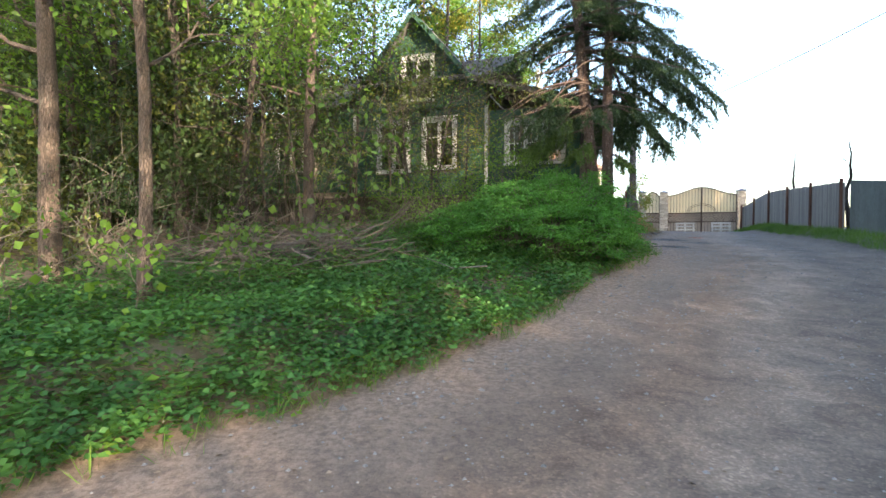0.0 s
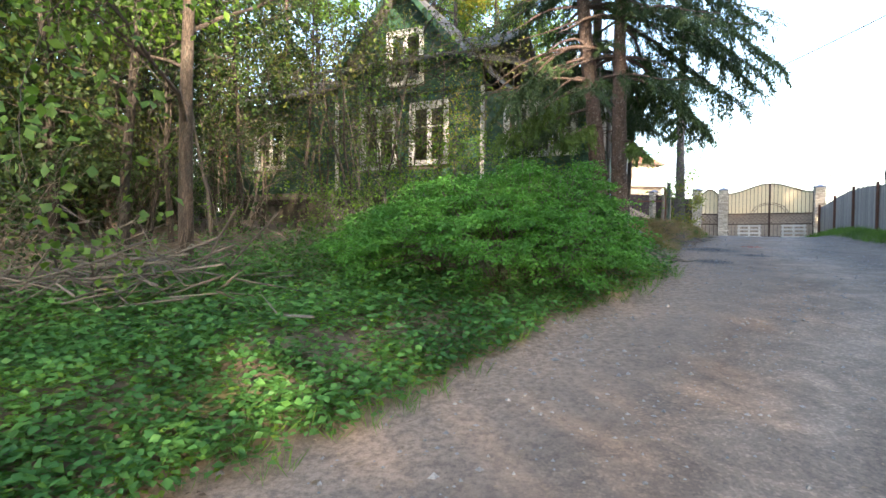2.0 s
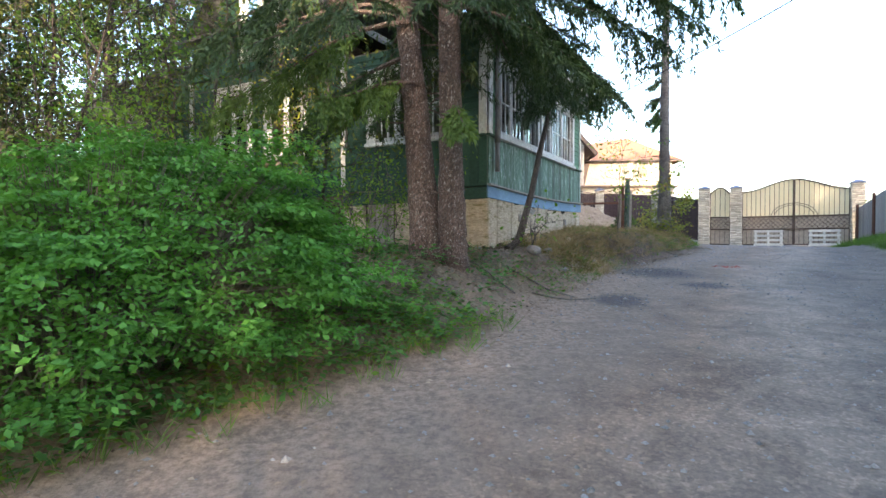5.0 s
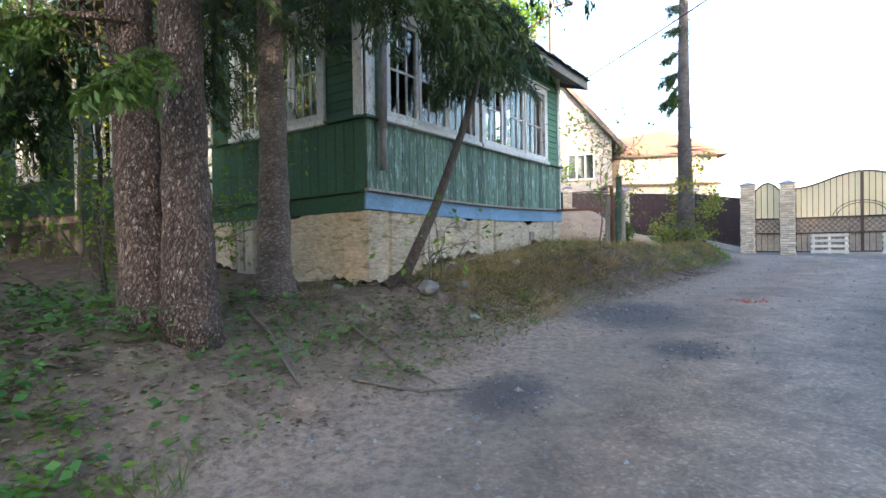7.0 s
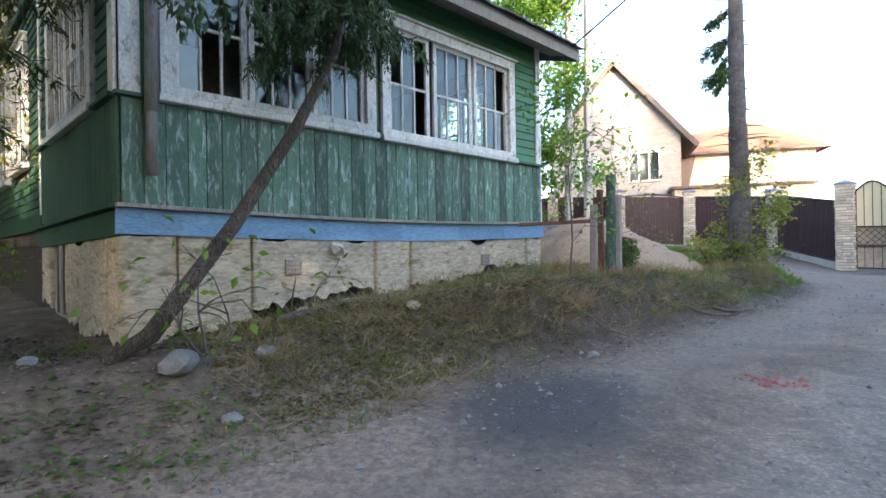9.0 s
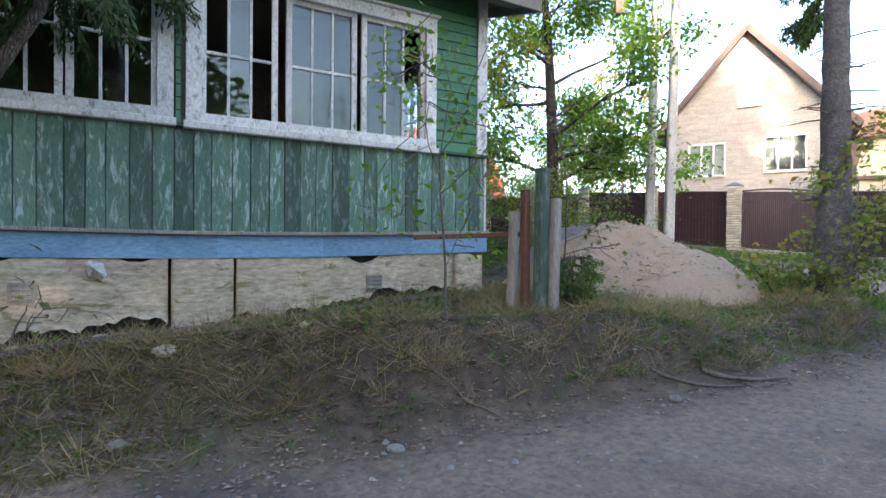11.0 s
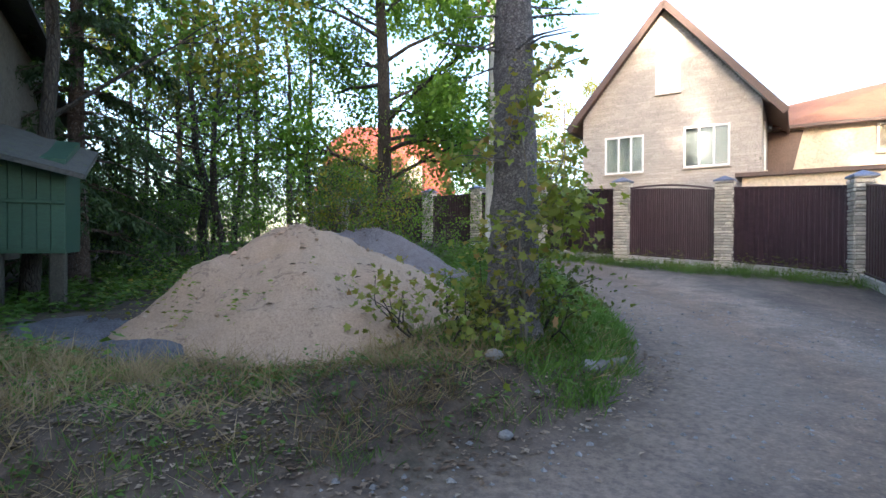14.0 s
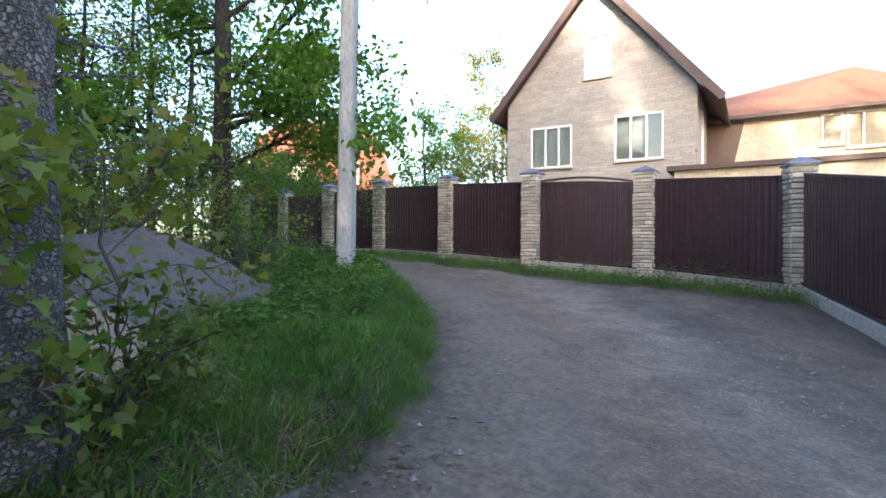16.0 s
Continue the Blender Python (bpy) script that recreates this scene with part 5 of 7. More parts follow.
pa1 = utility_pole(5.8, 34.28, 9.2, 0.27, 0.6, "grey concrete utility pole on the grass verge")
pa2_ = utility_pole(4.95, 35.05, 8.6, 0.27, 0.6, "grey concrete utility pole with bracing")
br = Builder()
zt = gz(5.8, 34.28)
br.bar((5.0, 35.0, zt + 5.5), (5.8, 34.3, zt + 6.1), 0.06, 0.06)
br.bar((5.0, 35.0, zt + 8.2), (5.8, 34.3, zt + 8.7), 0.06, 0.06)
wpart("brace", br, "rust", pa1, "rusty steel brace")
ins = Builder()
ins.bar((4.55, 35.6, zt + 7.0), (4.55, 35.6, zt + 7.7), 0.22, 0.3, (1, 0, 0))
ins.bar((4.5, 35.55, zt + 8.0), (5.2, 35.9, zt + 8.0), 0.08, 0.08)
wpart("switch_box", ins, "iron", pa1, "dark switch box on the pole")
lamp = Builder()
lamp.bar((5.8, 34.2, zt + 8.85), (6.3, 34.0, zt + 9.05), 0.06, 0.06)
lamp.bar((6.25, 34.0, zt + 8.95), (6.5, 33.9, zt + 9.0), 0.22, 0.12)
wpart("street_lamp_head", lamp, "iron", pa1, "small floodlight on a bracket")


def cable(name, a, c, sag, r=0.012):
    a, c = Vector(a), Vector(c)
    pts = [a + (c - a) * (k / 20) - Z * (sag * 4 * (k / 20) * (1 - k / 20)) for k in range(21)]
    bld = Builder()
    bld.tube(pts, [r] * 21, 5)
    return tagged(part(name, bld, "cable"), "thin black overhead power cable", "cable")


cable("overhead_cable", H(-0.45, 6.3, 6.35), (17.8, 18.1, 10.9), 0.35, 0.014)
utility_pole(18.0, 17.6, 9.4, 0.27, 0.2, "grey concrete utility pole beside the lane")
cable("overhead_cable", (5.2, 35.0, zt + 8.6), (-30, 46, 10.5), 0.5)
cable("overhead_cable", (5.2, 35.1, zt + 8.2), H(2.0, 6.2, 7.0), 0.5)


# ---------------------------------------------------------------- plants
# openings cut out of the crowns along sun lines, to put sun patches on the house front and the bank
GAPS = [(H(4.3, -0.3, 5.0), 1.1), (H(6.2, -0.3, 5.0), 0.4), ((1.2, 8.7, 0.9), 0.34), ((1.6, 10.0, 0.95), 0.30), ((2.8, 9.8, 0.65), 0.22), ((6.6, 13.3, 1.45), 0.12)]


def open_to_sun(c, gaps):
    """Which of the points lie outside the openings."""
    ok, sun_dir = np.ones(len(c), bool), np.array(TO_SUN)
    for q, r in gaps:
        w = c - np.array(q)
        ok &= np.linalg.norm(w - (w @ sun_dir)[:, None] * sun_dir, axis=1) > r
    return ok


def unit(v):
    return v / (np.linalg.norm(v) + 1e-9)


def grow(bld, p, d, length, r, depth, rg, tips, droop=0.0, spread=0.7, kids=4, sides=4):
    """A bent branch with side branches; tips collects points and directions for leaves."""
    n = 4
    pts, rad = [np.array(p, float)], [r]
    d = unit(np.array(d, float))
    for k in range(n):
        d = unit(d + rg.normal(0, 0.16, 3) + np.array([0, 0, -droop]))
        pts.append(pts[-1] + d * length / n)
        rad.append(max(0.004, r * (1 - 0.8 * (k + 1) / n)))
    bld.tube([tuple(q) for q in pts], rad, sides)
    if depth <= 1:
        for k in range(2, n + 1):
            tips.append((pts[k], d))
    if depth > 0:
        for k in range(kids):
            i = rg.integers(2, n + 1)
            c = unit(d + rg.normal(0, spread, 3))
            grow(bld, pts[i], c, length * rg.uniform(0.4, 0.65), rad[i] * 0.8 + 0.003, depth - 1, rg, tips, droop, spread, max(2, kids - 1), 3)


def foliage(name, tips, count, size, width, material, parent, rg, puff=0.3, droop=0.3, flat=0.4, label="", gaps=()):
    if not tips or count < 1:
        return None
    P = np.array([t[0] for t in tips])
    D = np.array([t[1] for t in tips])
    i = rg.integers(0, len(P), count)
    c = P[i] + rg.normal(0, puff, (count, 3)) * np.array([1, 1, 0.75])
    d = D[i] * 0.6 + rg.normal(0, 0.7, (count, 3)) - np.array([0, 0, droop])
    ok = open_to_sun(c, gaps)
    c, d = c[ok], d[ok]
    sd = int(rg.integers(1e6))
    me = lobed_mesh(name, c, d, size, sd) if material == "leaf_maple" else leaf_mesh(name, c, d, size, width, 0.2, sd, flat)
    return wpart(name, me, material, parent, label)


def trunk_line(x, y, z, h, lean, rg, n=8, wob=0.06):
    pts, p = [], np.array([x, y, z - 0.15])
    for k in range(n + 1):
        pts.append(p.copy())
        p = p + np.array([lean[0] * h / n + rg.normal(0, wob), lean[1] * h / n + rg.normal(0, wob), h / n])
    return pts


def refine(pts, rad, per, rough, rg):
    """More rings on a trunk, with small bulges."""
    P, R = [], []
    for i in range(len(pts) - 1):
        for k in range(per):
            t = k / per
            P.append(tuple(np.array(pts[i]) * (1 - t) + np.array(pts[i + 1]) * t))
            R.append((rad[i] * (1 - t) + rad[i + 1] * t) * (1 + rg.normal(0, rough)))
    return P + [tuple(pts[-1])], R + [rad[-1]]


def leafy_tree(x, y, h, r, first, limbs, reach, leaves, size, leaf, bark, seed, label, lean=(0, 0), name="tree", group="", droop=0.0, rise=0.6, puff=0.3, depth=2, width=0.6, wob=0.06, category="tree", kids=4, gaps=()):
    rg = np.random.default_rng(seed)
    z = gz(x, y)
    ob = thing(name, (x, y, z), label, category, group)
    pts = trunk_line(x, y, z, h, lean, rg, wob=wob)
    rad = [r * (1.35 if k == 0 else 1.0) * (1 - 0.82 * (k / 8) ** 1.2) for k in range(9)]
    tr = Builder()
    tr.tube([tuple(pts[0]), tuple(pts[0] + (pts[1] - pts[0]) * 0.22)] + [tuple(p) for p in pts[1:]], [r * 1.45, r * 1.05] + rad[1:], 9, 0.06, random.Random(seed))
    wpart("trunk", tr, bark, ob, "", True)
    lb, tips = Builder(), []
    for k in range(limbs):
        t = first + (1 - first) * (k + rg.uniform(0, 1)) / limbs
        i = min(7, int(t * 8))
        p = pts[i] + (pts[i + 1] - pts[i]) * (t * 8 - i)
        a = rg.uniform(0, 2 * math.pi)
        L = reach * (1.15 - 0.6 * abs(t - first - 0.25)) * rg.uniform(0.65, 1.1)
        grow(lb, p, (math.cos(a), math.sin(a), rise * rg.uniform(0.3, 1.3)), L, max(0.012 if r > 0.03 else 0.0045, r * 0.35 * (1.2 - t)), depth, rg, tips, droop, kids=kids)
    wpart("branching", lb, bark, ob)["kind"] = "stuff"
    foliage("crown", tips, leaves, size, size * width, leaf, ob, rg, puff, gaps=gaps)
    return ob


def needle_spray(pts_list, rg, per, size, hang):
    c, d = [], []
    for a, b2 in pts_list:
        n = max(2, int(per * np.linalg.norm(b2 - a)))
        t = rg.uniform(0, 1, n)[:, None]
        c.append(a + (b2 - a) * t + rg.normal(0, 0.02, (n, 3)))
        ax = unit(b2 - a)
        d.append(ax * 0.7 + rg.normal(0, 0.55, (n, 3)) - np.array([0, 0, hang]))
    return np.concatenate(c), np.concatenate(d)


def bough(p, d, length, r, rg, wood, sprays, droop=0.14, twigs=16, hang=0.5):
    """A drooping conifer bough: a stem with hanging side twigs."""
    n = 7
    pts, dd = [np.array(p, float)], unit(np.array(d, float))
    for k in range(n):
        dd = unit(dd + np.array([0, 0, -droop * (1 if k < 5 else -0.6)]) + rg.normal(0, 0.05, 3))
        pts.append(pts[-1] + dd * length / n)
    wood.tube([tuple(q) for q in pts], [max(0.005, r * (1 - 0.85 * k / n)) for k in range(n + 1)], 4)
    for k in range(twigs):
        t = rg.uniform(0.22, 1.0) * n
        i = min(n - 1, int(t))
        q = pts[i] + (pts[i + 1] - pts[i]) * (t - i)
        side = unit(np.cross(pts[i + 1] - pts[i], np.array([0, 0, 1.0]))) * rg.choice([-1, 1])
        L = rg.uniform(0.25, 0.62) * (1.2 - 0.5 * t / n) * min(1.4, length / 2)
        e = q + unit(side * 0.8 + unit(pts[i + 1] - pts[i]) * 0.8 + np.array([0, 0, -hang])) * L
        m_ = e + np.array([0, 0, -rg.uniform(0.1, 0.45) * hang]) * L
        sprays += [(q, e), (e, m_ + (e - q) * 0.2)]
    sprays += [(pts[i], pts[i + 1]) for i in range(2, n)]


def conifer(x, y, h, r, first, whorls, reach, seed, label, per=60, size=0.10, bark="bark_spruce", leaf="needle", lean=(0, 0), stubs=0, per_whorl=5, arc=None, group="", twigs=16, wob=0.02, hang=0.5, flare=1.45, gaps=(), slim=0.27):
    rg = np.random.default_rng(seed)
    z = gz(x, y)
    ob = thing("spruce_tree", (x, y, z), label, "tree", group)
    pts = trunk_line(x, y, z, h, lean, rg, wob=wob)
    tr = Builder()
    rr = [r * flare, r * 1.15] + [r * (1 - 0.85 * k / 8) for k in range(1, 9)]
    tp, tr_r = refine([tuple(pts[0]), tuple(pts[0] + (pts[1] - pts[0]) * 0.25)] + [tuple(p) for p in pts[1:]], rr, 12 if h > 3 else 2, 0.025, rg)
    tr.tube(tp, tr_r, 16, 0.045, random.Random(seed))
    wpart("trunk", tr, bark, ob, "", True)
    wood, sprays = Builder(), []
    for k in range(whorls):
        t = first + (0.99 - first) * k / max(1, whorls)
        i = min(7, int(t * 8))
        p = pts[i] + (pts[i + 1] - pts[i]) * (t * 8 - i)
        for q in range(per_whorl):
            a = rg.uniform(0, 2 * math.pi) if arc is None else rg.uniform(*arc)
            L = max(0.3, reach * (1.05 - 0.9 * (t - first) / (1 - first)) * rg.uniform(0.6, 1.1))
            bough(p, (math.cos(a), math.sin(a), 0.12), L, 0.022 + 0.006 * L, rg, wood, sprays, 0.13, twigs, hang)
    for k in range(stubs):
        t = rg.uniform(0.05, 0.7)
        i = min(7, int(t * 8))
        p = pts[i] + (pts[i + 1] - pts[i]) * (t * 8 - i)
        a = rg.uniform(0, 2 * math.pi)
        L = rg.uniform(0.15, 0.8)
        e = p + np.array([math.cos(a), math.sin(a), rg.uniform(-0.2, 0.25)]) * L
        wood.tube([tuple(p), tuple((p + e) / 2 + rg.normal(0, 0.02, 3)), tuple(e)], [0.016, 0.011, 0.004], 5)
    if wood.v:
        wpart("branching", wood, bark, ob)["kind"] = "stuff"
    if sprays:
        c, d = needle_spray(sprays, rg, per, size, 0.35)
        ok = open_to_sun(c, gaps)
        c, d = c[ok], d[ok]
        wpart("crown", leaf_mesh("crown", c, d, size, size * slim, 0.1, seed), leaf, ob)
    return ob


def shrub(x, y, h, w, stems, leaves, size, leaf, seed, label, name="shrub", twig="twig", puff=0.16, width=0.55, spread=0.6, depth=2, category="shrub", group="", z=None, bias=0.0, flat=0.5):
    rg = np.random.default_rng(seed)
    z = gz(x, y) if z is None else z
    ob = thing(name, (x, y, z), label, category, group)
    lb, tips = Builder(), []
    for k in range(stems):
        a = rg.uniform(0, 2 * math.pi)
        q = math.sqrt(rg.uniform(0, 1))
        bx, by = x + math.cos(a) * w * 0.35 * q, y + math.sin(a) * w * 0.35 * q
        grow(lb, (bx, by, gz(bx, by) - 0.05), (math.cos(a) * w * q * 0.9, math.sin(a) * w * q * 0.9, h), h * rg.uniform(0.75, 1.15), 0.014, depth, rg, tips, 0.03, spread, 3)
    wpart("stem_growth", lb, twig, ob)["kind"] = "stuff"
    foliage("foliage", tips, leaves, size, size * width, leaf, ob, rg, puff, 0.15 + bias, flat)
    return ob


# the big green bush: flat layered sprays of small leaves, dark and open underneath
def big_bush(x, y, long, wide, turn, h, n, seed):
    rg = np.random.default_rng(seed)
    ob = thing("green_bush", (x, y, gz(x, y)), "dense bright green rounded bush on the lane's bank", "bush")
    lb, c, d = Builder(), [], []
    ct, st = math.cos(turn), math.sin(turn)
    for k in range(n):
        a, q = rg.uniform(0, 2 * math.pi), rg.uniform(0, 1) ** 0.5
        lump = 1 + 0.34 * noise.noise((math.cos(a) * q * 2.6, math.sin(a) * q * 2.6, 4.4))
        tier = rg.choice([0.40, 0.62, 0.82, 1.0, 1.0])
        top = h * (1 - (q * 0.92) ** 2.6) ** 0.6 * lump * tier * rg.uniform(0.92, 1.1) + 0.12
        lx, ly = math.cos(a) * long * q * lump, math.sin(a) * wide * q * lump
        ex, ey = x + lx * ct - ly * st, y + lx * st + ly * ct
        e = np.array([ex, ey, gz(ex, ey) + top])
        b0 = np.array([x + (ex - x) * 0.55, y + (ey - y) * 0.55, 0])
        b0[2] = gz(b0[0], b0[1]) - 0.03
        mid = (b0 + e) / 2 + np.array([0, 0, 0.2 * h])
        lb.tube([tuple(b0), tuple(mid), tuple(e)], [0.009, 0.007, 0.003], 4)
        out = unit(np.array([ex - x, ey - y, 0.0]) + rg.normal(0, 0.5, 3) * np.array([1, 1, 0.0]))
        side = np.array([-out[1], out[0], 0.0])
        L, m = rg.uniform(0.28, 0.50), 62
        tt = rg.uniform(-0.35, 1.0, (m, 1))
        w = rg.uniform(-1, 1, (m, 1)) * 0.17 * (1.15 - np.abs(tt - 0.25))
        c.append(e + out * tt * L + side * w + np.array([0, 0, 1.0]) * (-0.16 * tt ** 2 * L + rg.normal(0, 0.016, (m, 1))))
        d.append(out * 0.6 + side * np.sign(w) * 0.7 + rg.normal(0, 0.4, (m, 3)) + np.array([0, 0, -0.25]))
    wpart("stem_growth", lb, "twig", ob)["kind"] = "stuff"
    wpart("foliage", leaf_mesh("leaves", np.concatenate(c), np.concatenate(d), 0.050, 0.030, 0.14, seed, 0.7), "leaf_bush", ob)


big_bush(3.25, 12.35, 2.25, 1.15, radians(44), 1.22, 1250, 3)
big_bush(1.55, 12.0, 0.95, 0.8, radians(20), 0.75, 260, 4)

# spruces and trunks beside the house
conifer(4.99, 15.98, 17, 0.185, 0.20, 17, 3.0, 21, "tall spruce with reddish scaly trunk and drooping boughs", per=64, size=0.105, stubs=14, per_whorl=7, twigs=26, lean=(-0.09, 0.0), gaps=GAPS[:2], slim=0.17)
conifer(5.31, 16.02, 16.5, 0.165, 0.24, 16, 3.0, 22, "tall spruce with reddish scaly trunk and drooping boughs", per=64, size=0.105, stubs=14, per_whorl=7, twigs=26, gaps=GAPS[:2], slim=0.17)
conifer(4.97, 17.5, 15, 0.15, 0.30, 13, 2.4, 23, "pale grey spruce trunk close to the house wall", per=80, size=0.10, bark="bark_pale", stubs=10, per_whorl=5, flare=1.8, slim=0.17)
conifer(10.08, 28.97, 13, 0.22, 0.33, 14, 0.7, 24, "spruce with grey knotty trunk and dead stub branches", per=90, size=0.09, bark="bark_grey", stubs=110, per_whorl=2, arc=(2.6, 4.2), hang=1.0, flare=1.5)
conifer(-0.8, 27.9, 14, 0.2, 0.06, 26, 3.0, 25, "dense dark spruce behind the wooden house", per=38, size=0.15, per_whorl=6, twigs=14)
conifer(-8.8, 19.2, 13, 0.2, 0.05, 24, 2.6, 27, "dense dark spruce beside the wooden house", per=26, size=0.18, per_whorl=6, twigs=14)
conifer(-11.6, 17.4, 12, 0.2, 0.05, 22, 2.6, 28, "dense dark spruce in the thicket", per=26, size=0.18, per_whorl=6, twigs=14)
for k, (x, y, h) in enumerate(((-7.0, 16.4, 13), (-9.8, 15.0, 13), (-12.8, 20.5, 14), (-14.8, 15.6, 13), (-6.2, 24.6, 14))):
    conifer(x, y, h, 0.17, 0.10, 18, 2.5, 200 + k, "dark spruce standing in the thicket", per=26, size=0.2, per_whorl=5, twigs=11, group="dark spruces of the thicket")
conifer(8.3, 24.68, 0.8, 0.02, 0.05, 9, 0.42, 26, "small young spruce by the old posts", per=170, size=0.05, leaf="needle_young", per_whorl=5, twigs=8)
for (bx, by, bz), (dx, dy), L, sd in (((4.8, 15.9, 5.4), (-0.9, -0.5), 2.6, 1), ((4.8, 15.9, 5.0), (-1, 0.25), 2.3, 2), ((4.9, 15.9, 4.6), (-0.6, -0.8), 1.6, 3), ((5.4, 16.0, 6.0), (0.75, 0.65), 3.0, 4), ((5.4, 16.0, 5.6), (0.9, 0.5), 2.4, 5),
                                     ((5.4, 16.0, 6.6), (0.55, 0.85), 3.4, 6), ((4.8, 15.9, 6.2), (-0.8, -0.7), 3.0, 7), ((5.35, 15.88, 4.25), (0.25, -0.9), 1.0, 8), ((5.4, 16.0, 7.2), (0.9, 0.2), 3.2, 9), ((5.35, 16.0, 7.1), (0.87, 0.50), 4.2, 10), ((5.35, 16.0, 7.7), (0.90, 0.42), 4.3, 11), ((5.35, 16.0, 8.4), (0.84, 0.55), 4.0, 12), ((5.35, 16.0, 6.7), (0.80, 0.60), 3.3, 13)):
    rg = np.random.default_rng(300 + sd)
    wood, spr = Builder(), []
    bough((bx, by, bz), (dx, dy, 0.05), L, 0.035, rg, wood, spr, 0.14, 46, 0.85)
    host = bpy.data.objects["spruce_tree"] if dx < 0 else bpy.data.objects["spruce_tree.001"]
    wpart("bough", wood, "bark_spruce", host)
    c, d = needle_spray(spr, rg, 100, 0.09, 0.5)
    ok = open_to_sun(c, [(GAPS[0][0], 0.7)])
    c, d = c[ok], d[ok]
    wpart("needles", leaf_mesh("needles", c, d, 0.09, 0.024, 0.1, sd), "needle_young" if sd in (1, 3, 8) else "needle", host)

lane_spruce = bpy.data.objects["spruce_tree.003"]
for sd, (bz, dx, dy, L) in enumerate(((7.2, -0.95, -0.2, 0.75), (6.9, -0.9, -0.35, 0.65), (7.6, -0.9, 0.2, 0.6))):
    rg = np.random.default_rng(350 + sd)
    wood, spr = Builder(), []
    bough((10.05, 28.97, bz), (dx, dy, -0.25), L, 0.025, rg, wood, spr, 0.25, 34, 1.1)
    wpart("bough", wood, "bark_grey", lane_spruce)
    c, d = needle_spray(spr, rg, 110, 0.085, 0.5)
    wpart("needles", leaf_mesh("needles", c, d, 0.085, 0.022, 0.1, 40 + sd), "needle_young", lane_spruce)

# the leaning young spruce against the veranda
ln = thing("leaning_spruce", (5.95, 18.66, 2.44), "thin young spruce leaning along the veranda with a drooping crown", "tree")
lt = Builder()
lp = [Vector((5.78, 18.45, 2.38)), Vector((5.95, 18.7, 2.55)), Vector((6.12, 19.35, 3.4)), Vector((6.25, 19.95, 4.3)), Vector((6.40, 20.35, 5.1)), Vector((6.55, 20.6, 6.3))]
lt.tube(lp, [0.075, 0.07, 0.062, 0.055, 0.045, 0.015], 9, 0.04, rng)
wpart("trunk", lt, "bark", ln, "", True)
rg = np.random.default_rng(77)
wood, spr = Builder(), []
for k in range(34):
    t = rg.uniform(0.0, 1)
    p = np.array(lp[4] + (lp[5] - lp[4]) * t)
    a = rg.uniform(0, 2 * math.pi)
    bough(p + np.array([0, 0, 0.25]), (math.cos(a), math.sin(a) - 0.35, 0.1), rg.uniform(0.5, 1.15), 0.012, rg, wood, spr, 0.22, 12, 0.9)
wpart("branching", wood, "bark", ln)["kind"] = "stuff"
c, d = needle_spray(spr, rg, 120, 0.08, 0.55)
wpart("crown", leaf_mesh("crown", c, d, 0.08, 0.018, 0.1, 5), "needle", ln)

# near forest trees
leafy_tree(-1.95, 11.9, 12, 0.115, 0.20, 18, 3.1, 12500, 0.105, "leaf_mid", "bark", 31, "slender forest tree with orange-brown bark", (0.01, 0.0), group="forest trees", wob=0.04)
leafy_tree(-2.85, 7.65, 11, 0.09, 0.28, 16, 2.6, 10000, 0.085, "leaf_fresh", "bark", 32, "slender grey forest tree", (-0.02, 0.01), group="forest trees", wob=0.04)
leafy_tree(-4.75, 8.5, 11.5, 0.15, 0.22, 16, 2.8, 10000, 0.085, "leaf_fresh", "bark", 33, "forked grey forest tree", (-0.02, 0.01), group="forest trees", wob=0.05)
leafy_tree(-6.4, 12.2, 12, 0.09, 0.2, 14, 2.8, 7000, 0.11, "leaf_mid", "bark_dark", 34, "thin dark forest tree", group="forest trees")
leafy_tree(-3.6, 12.6, 11, 0.09, 0.2, 14, 2.8, 7000, 0.11, "leaf_olive", "bark_dark", 35, "thin dark forest tree", (0.03, 0), group="forest trees")
frg = np.random.default_rng(8)
for k in range(34):
    x, y = -4.5 - 13 * frg.uniform(0, 1) ** 0.8, 9 + 20 * frg.uniform(0, 1)
    if y > 17 and x > -9.5:
        x -= 6
    # leaf tone by place: near canopy coloured as lit, far thicket as shaded
    leafy_tree(x, y, frg.uniform(8, 13), frg.uniform(0.06, 0.14), frg.uniform(0.1, 0.3), 8, frg.uniform(2.2, 3.2), 2100, 0.15, ["leaf_fresh", "leaf_fresh", "leaf_mid", "leaf_fresh", "leaf_fresh"][k % 5] if y < 14 else ["leaf_shaded", "leaf_mid", "leaf_shaded"][k % 3], ["bark", "bark_dark"][k % 2], 400 + k, "forest tree of the thicket", (frg.normal(0, 0.03), frg.normal(0, 0.03)), group="forest trees", kids=3)
for k in range(34):
    x, y = -5.2 - 12 * frg.uniform(0, 1), 8 + 17 * frg.uniform(0, 1)
    if y > 16 and x > -10:
        x -= 5
    # undergrowth shade is put into the dark leaf colour
    shrub(x, y, frg.uniform(2.0, 4.2), frg.uniform(1.8, 3.0), 8, 2300, 0.14, ["leaf_shaded", "leaf_shaded", "leaf_olive"][k % 3], 1000 + k, "dense undergrowth shrub of the thicket, shade darkened into its leaves", group="undergrowth of the thicket", puff=0.28, depth=1)
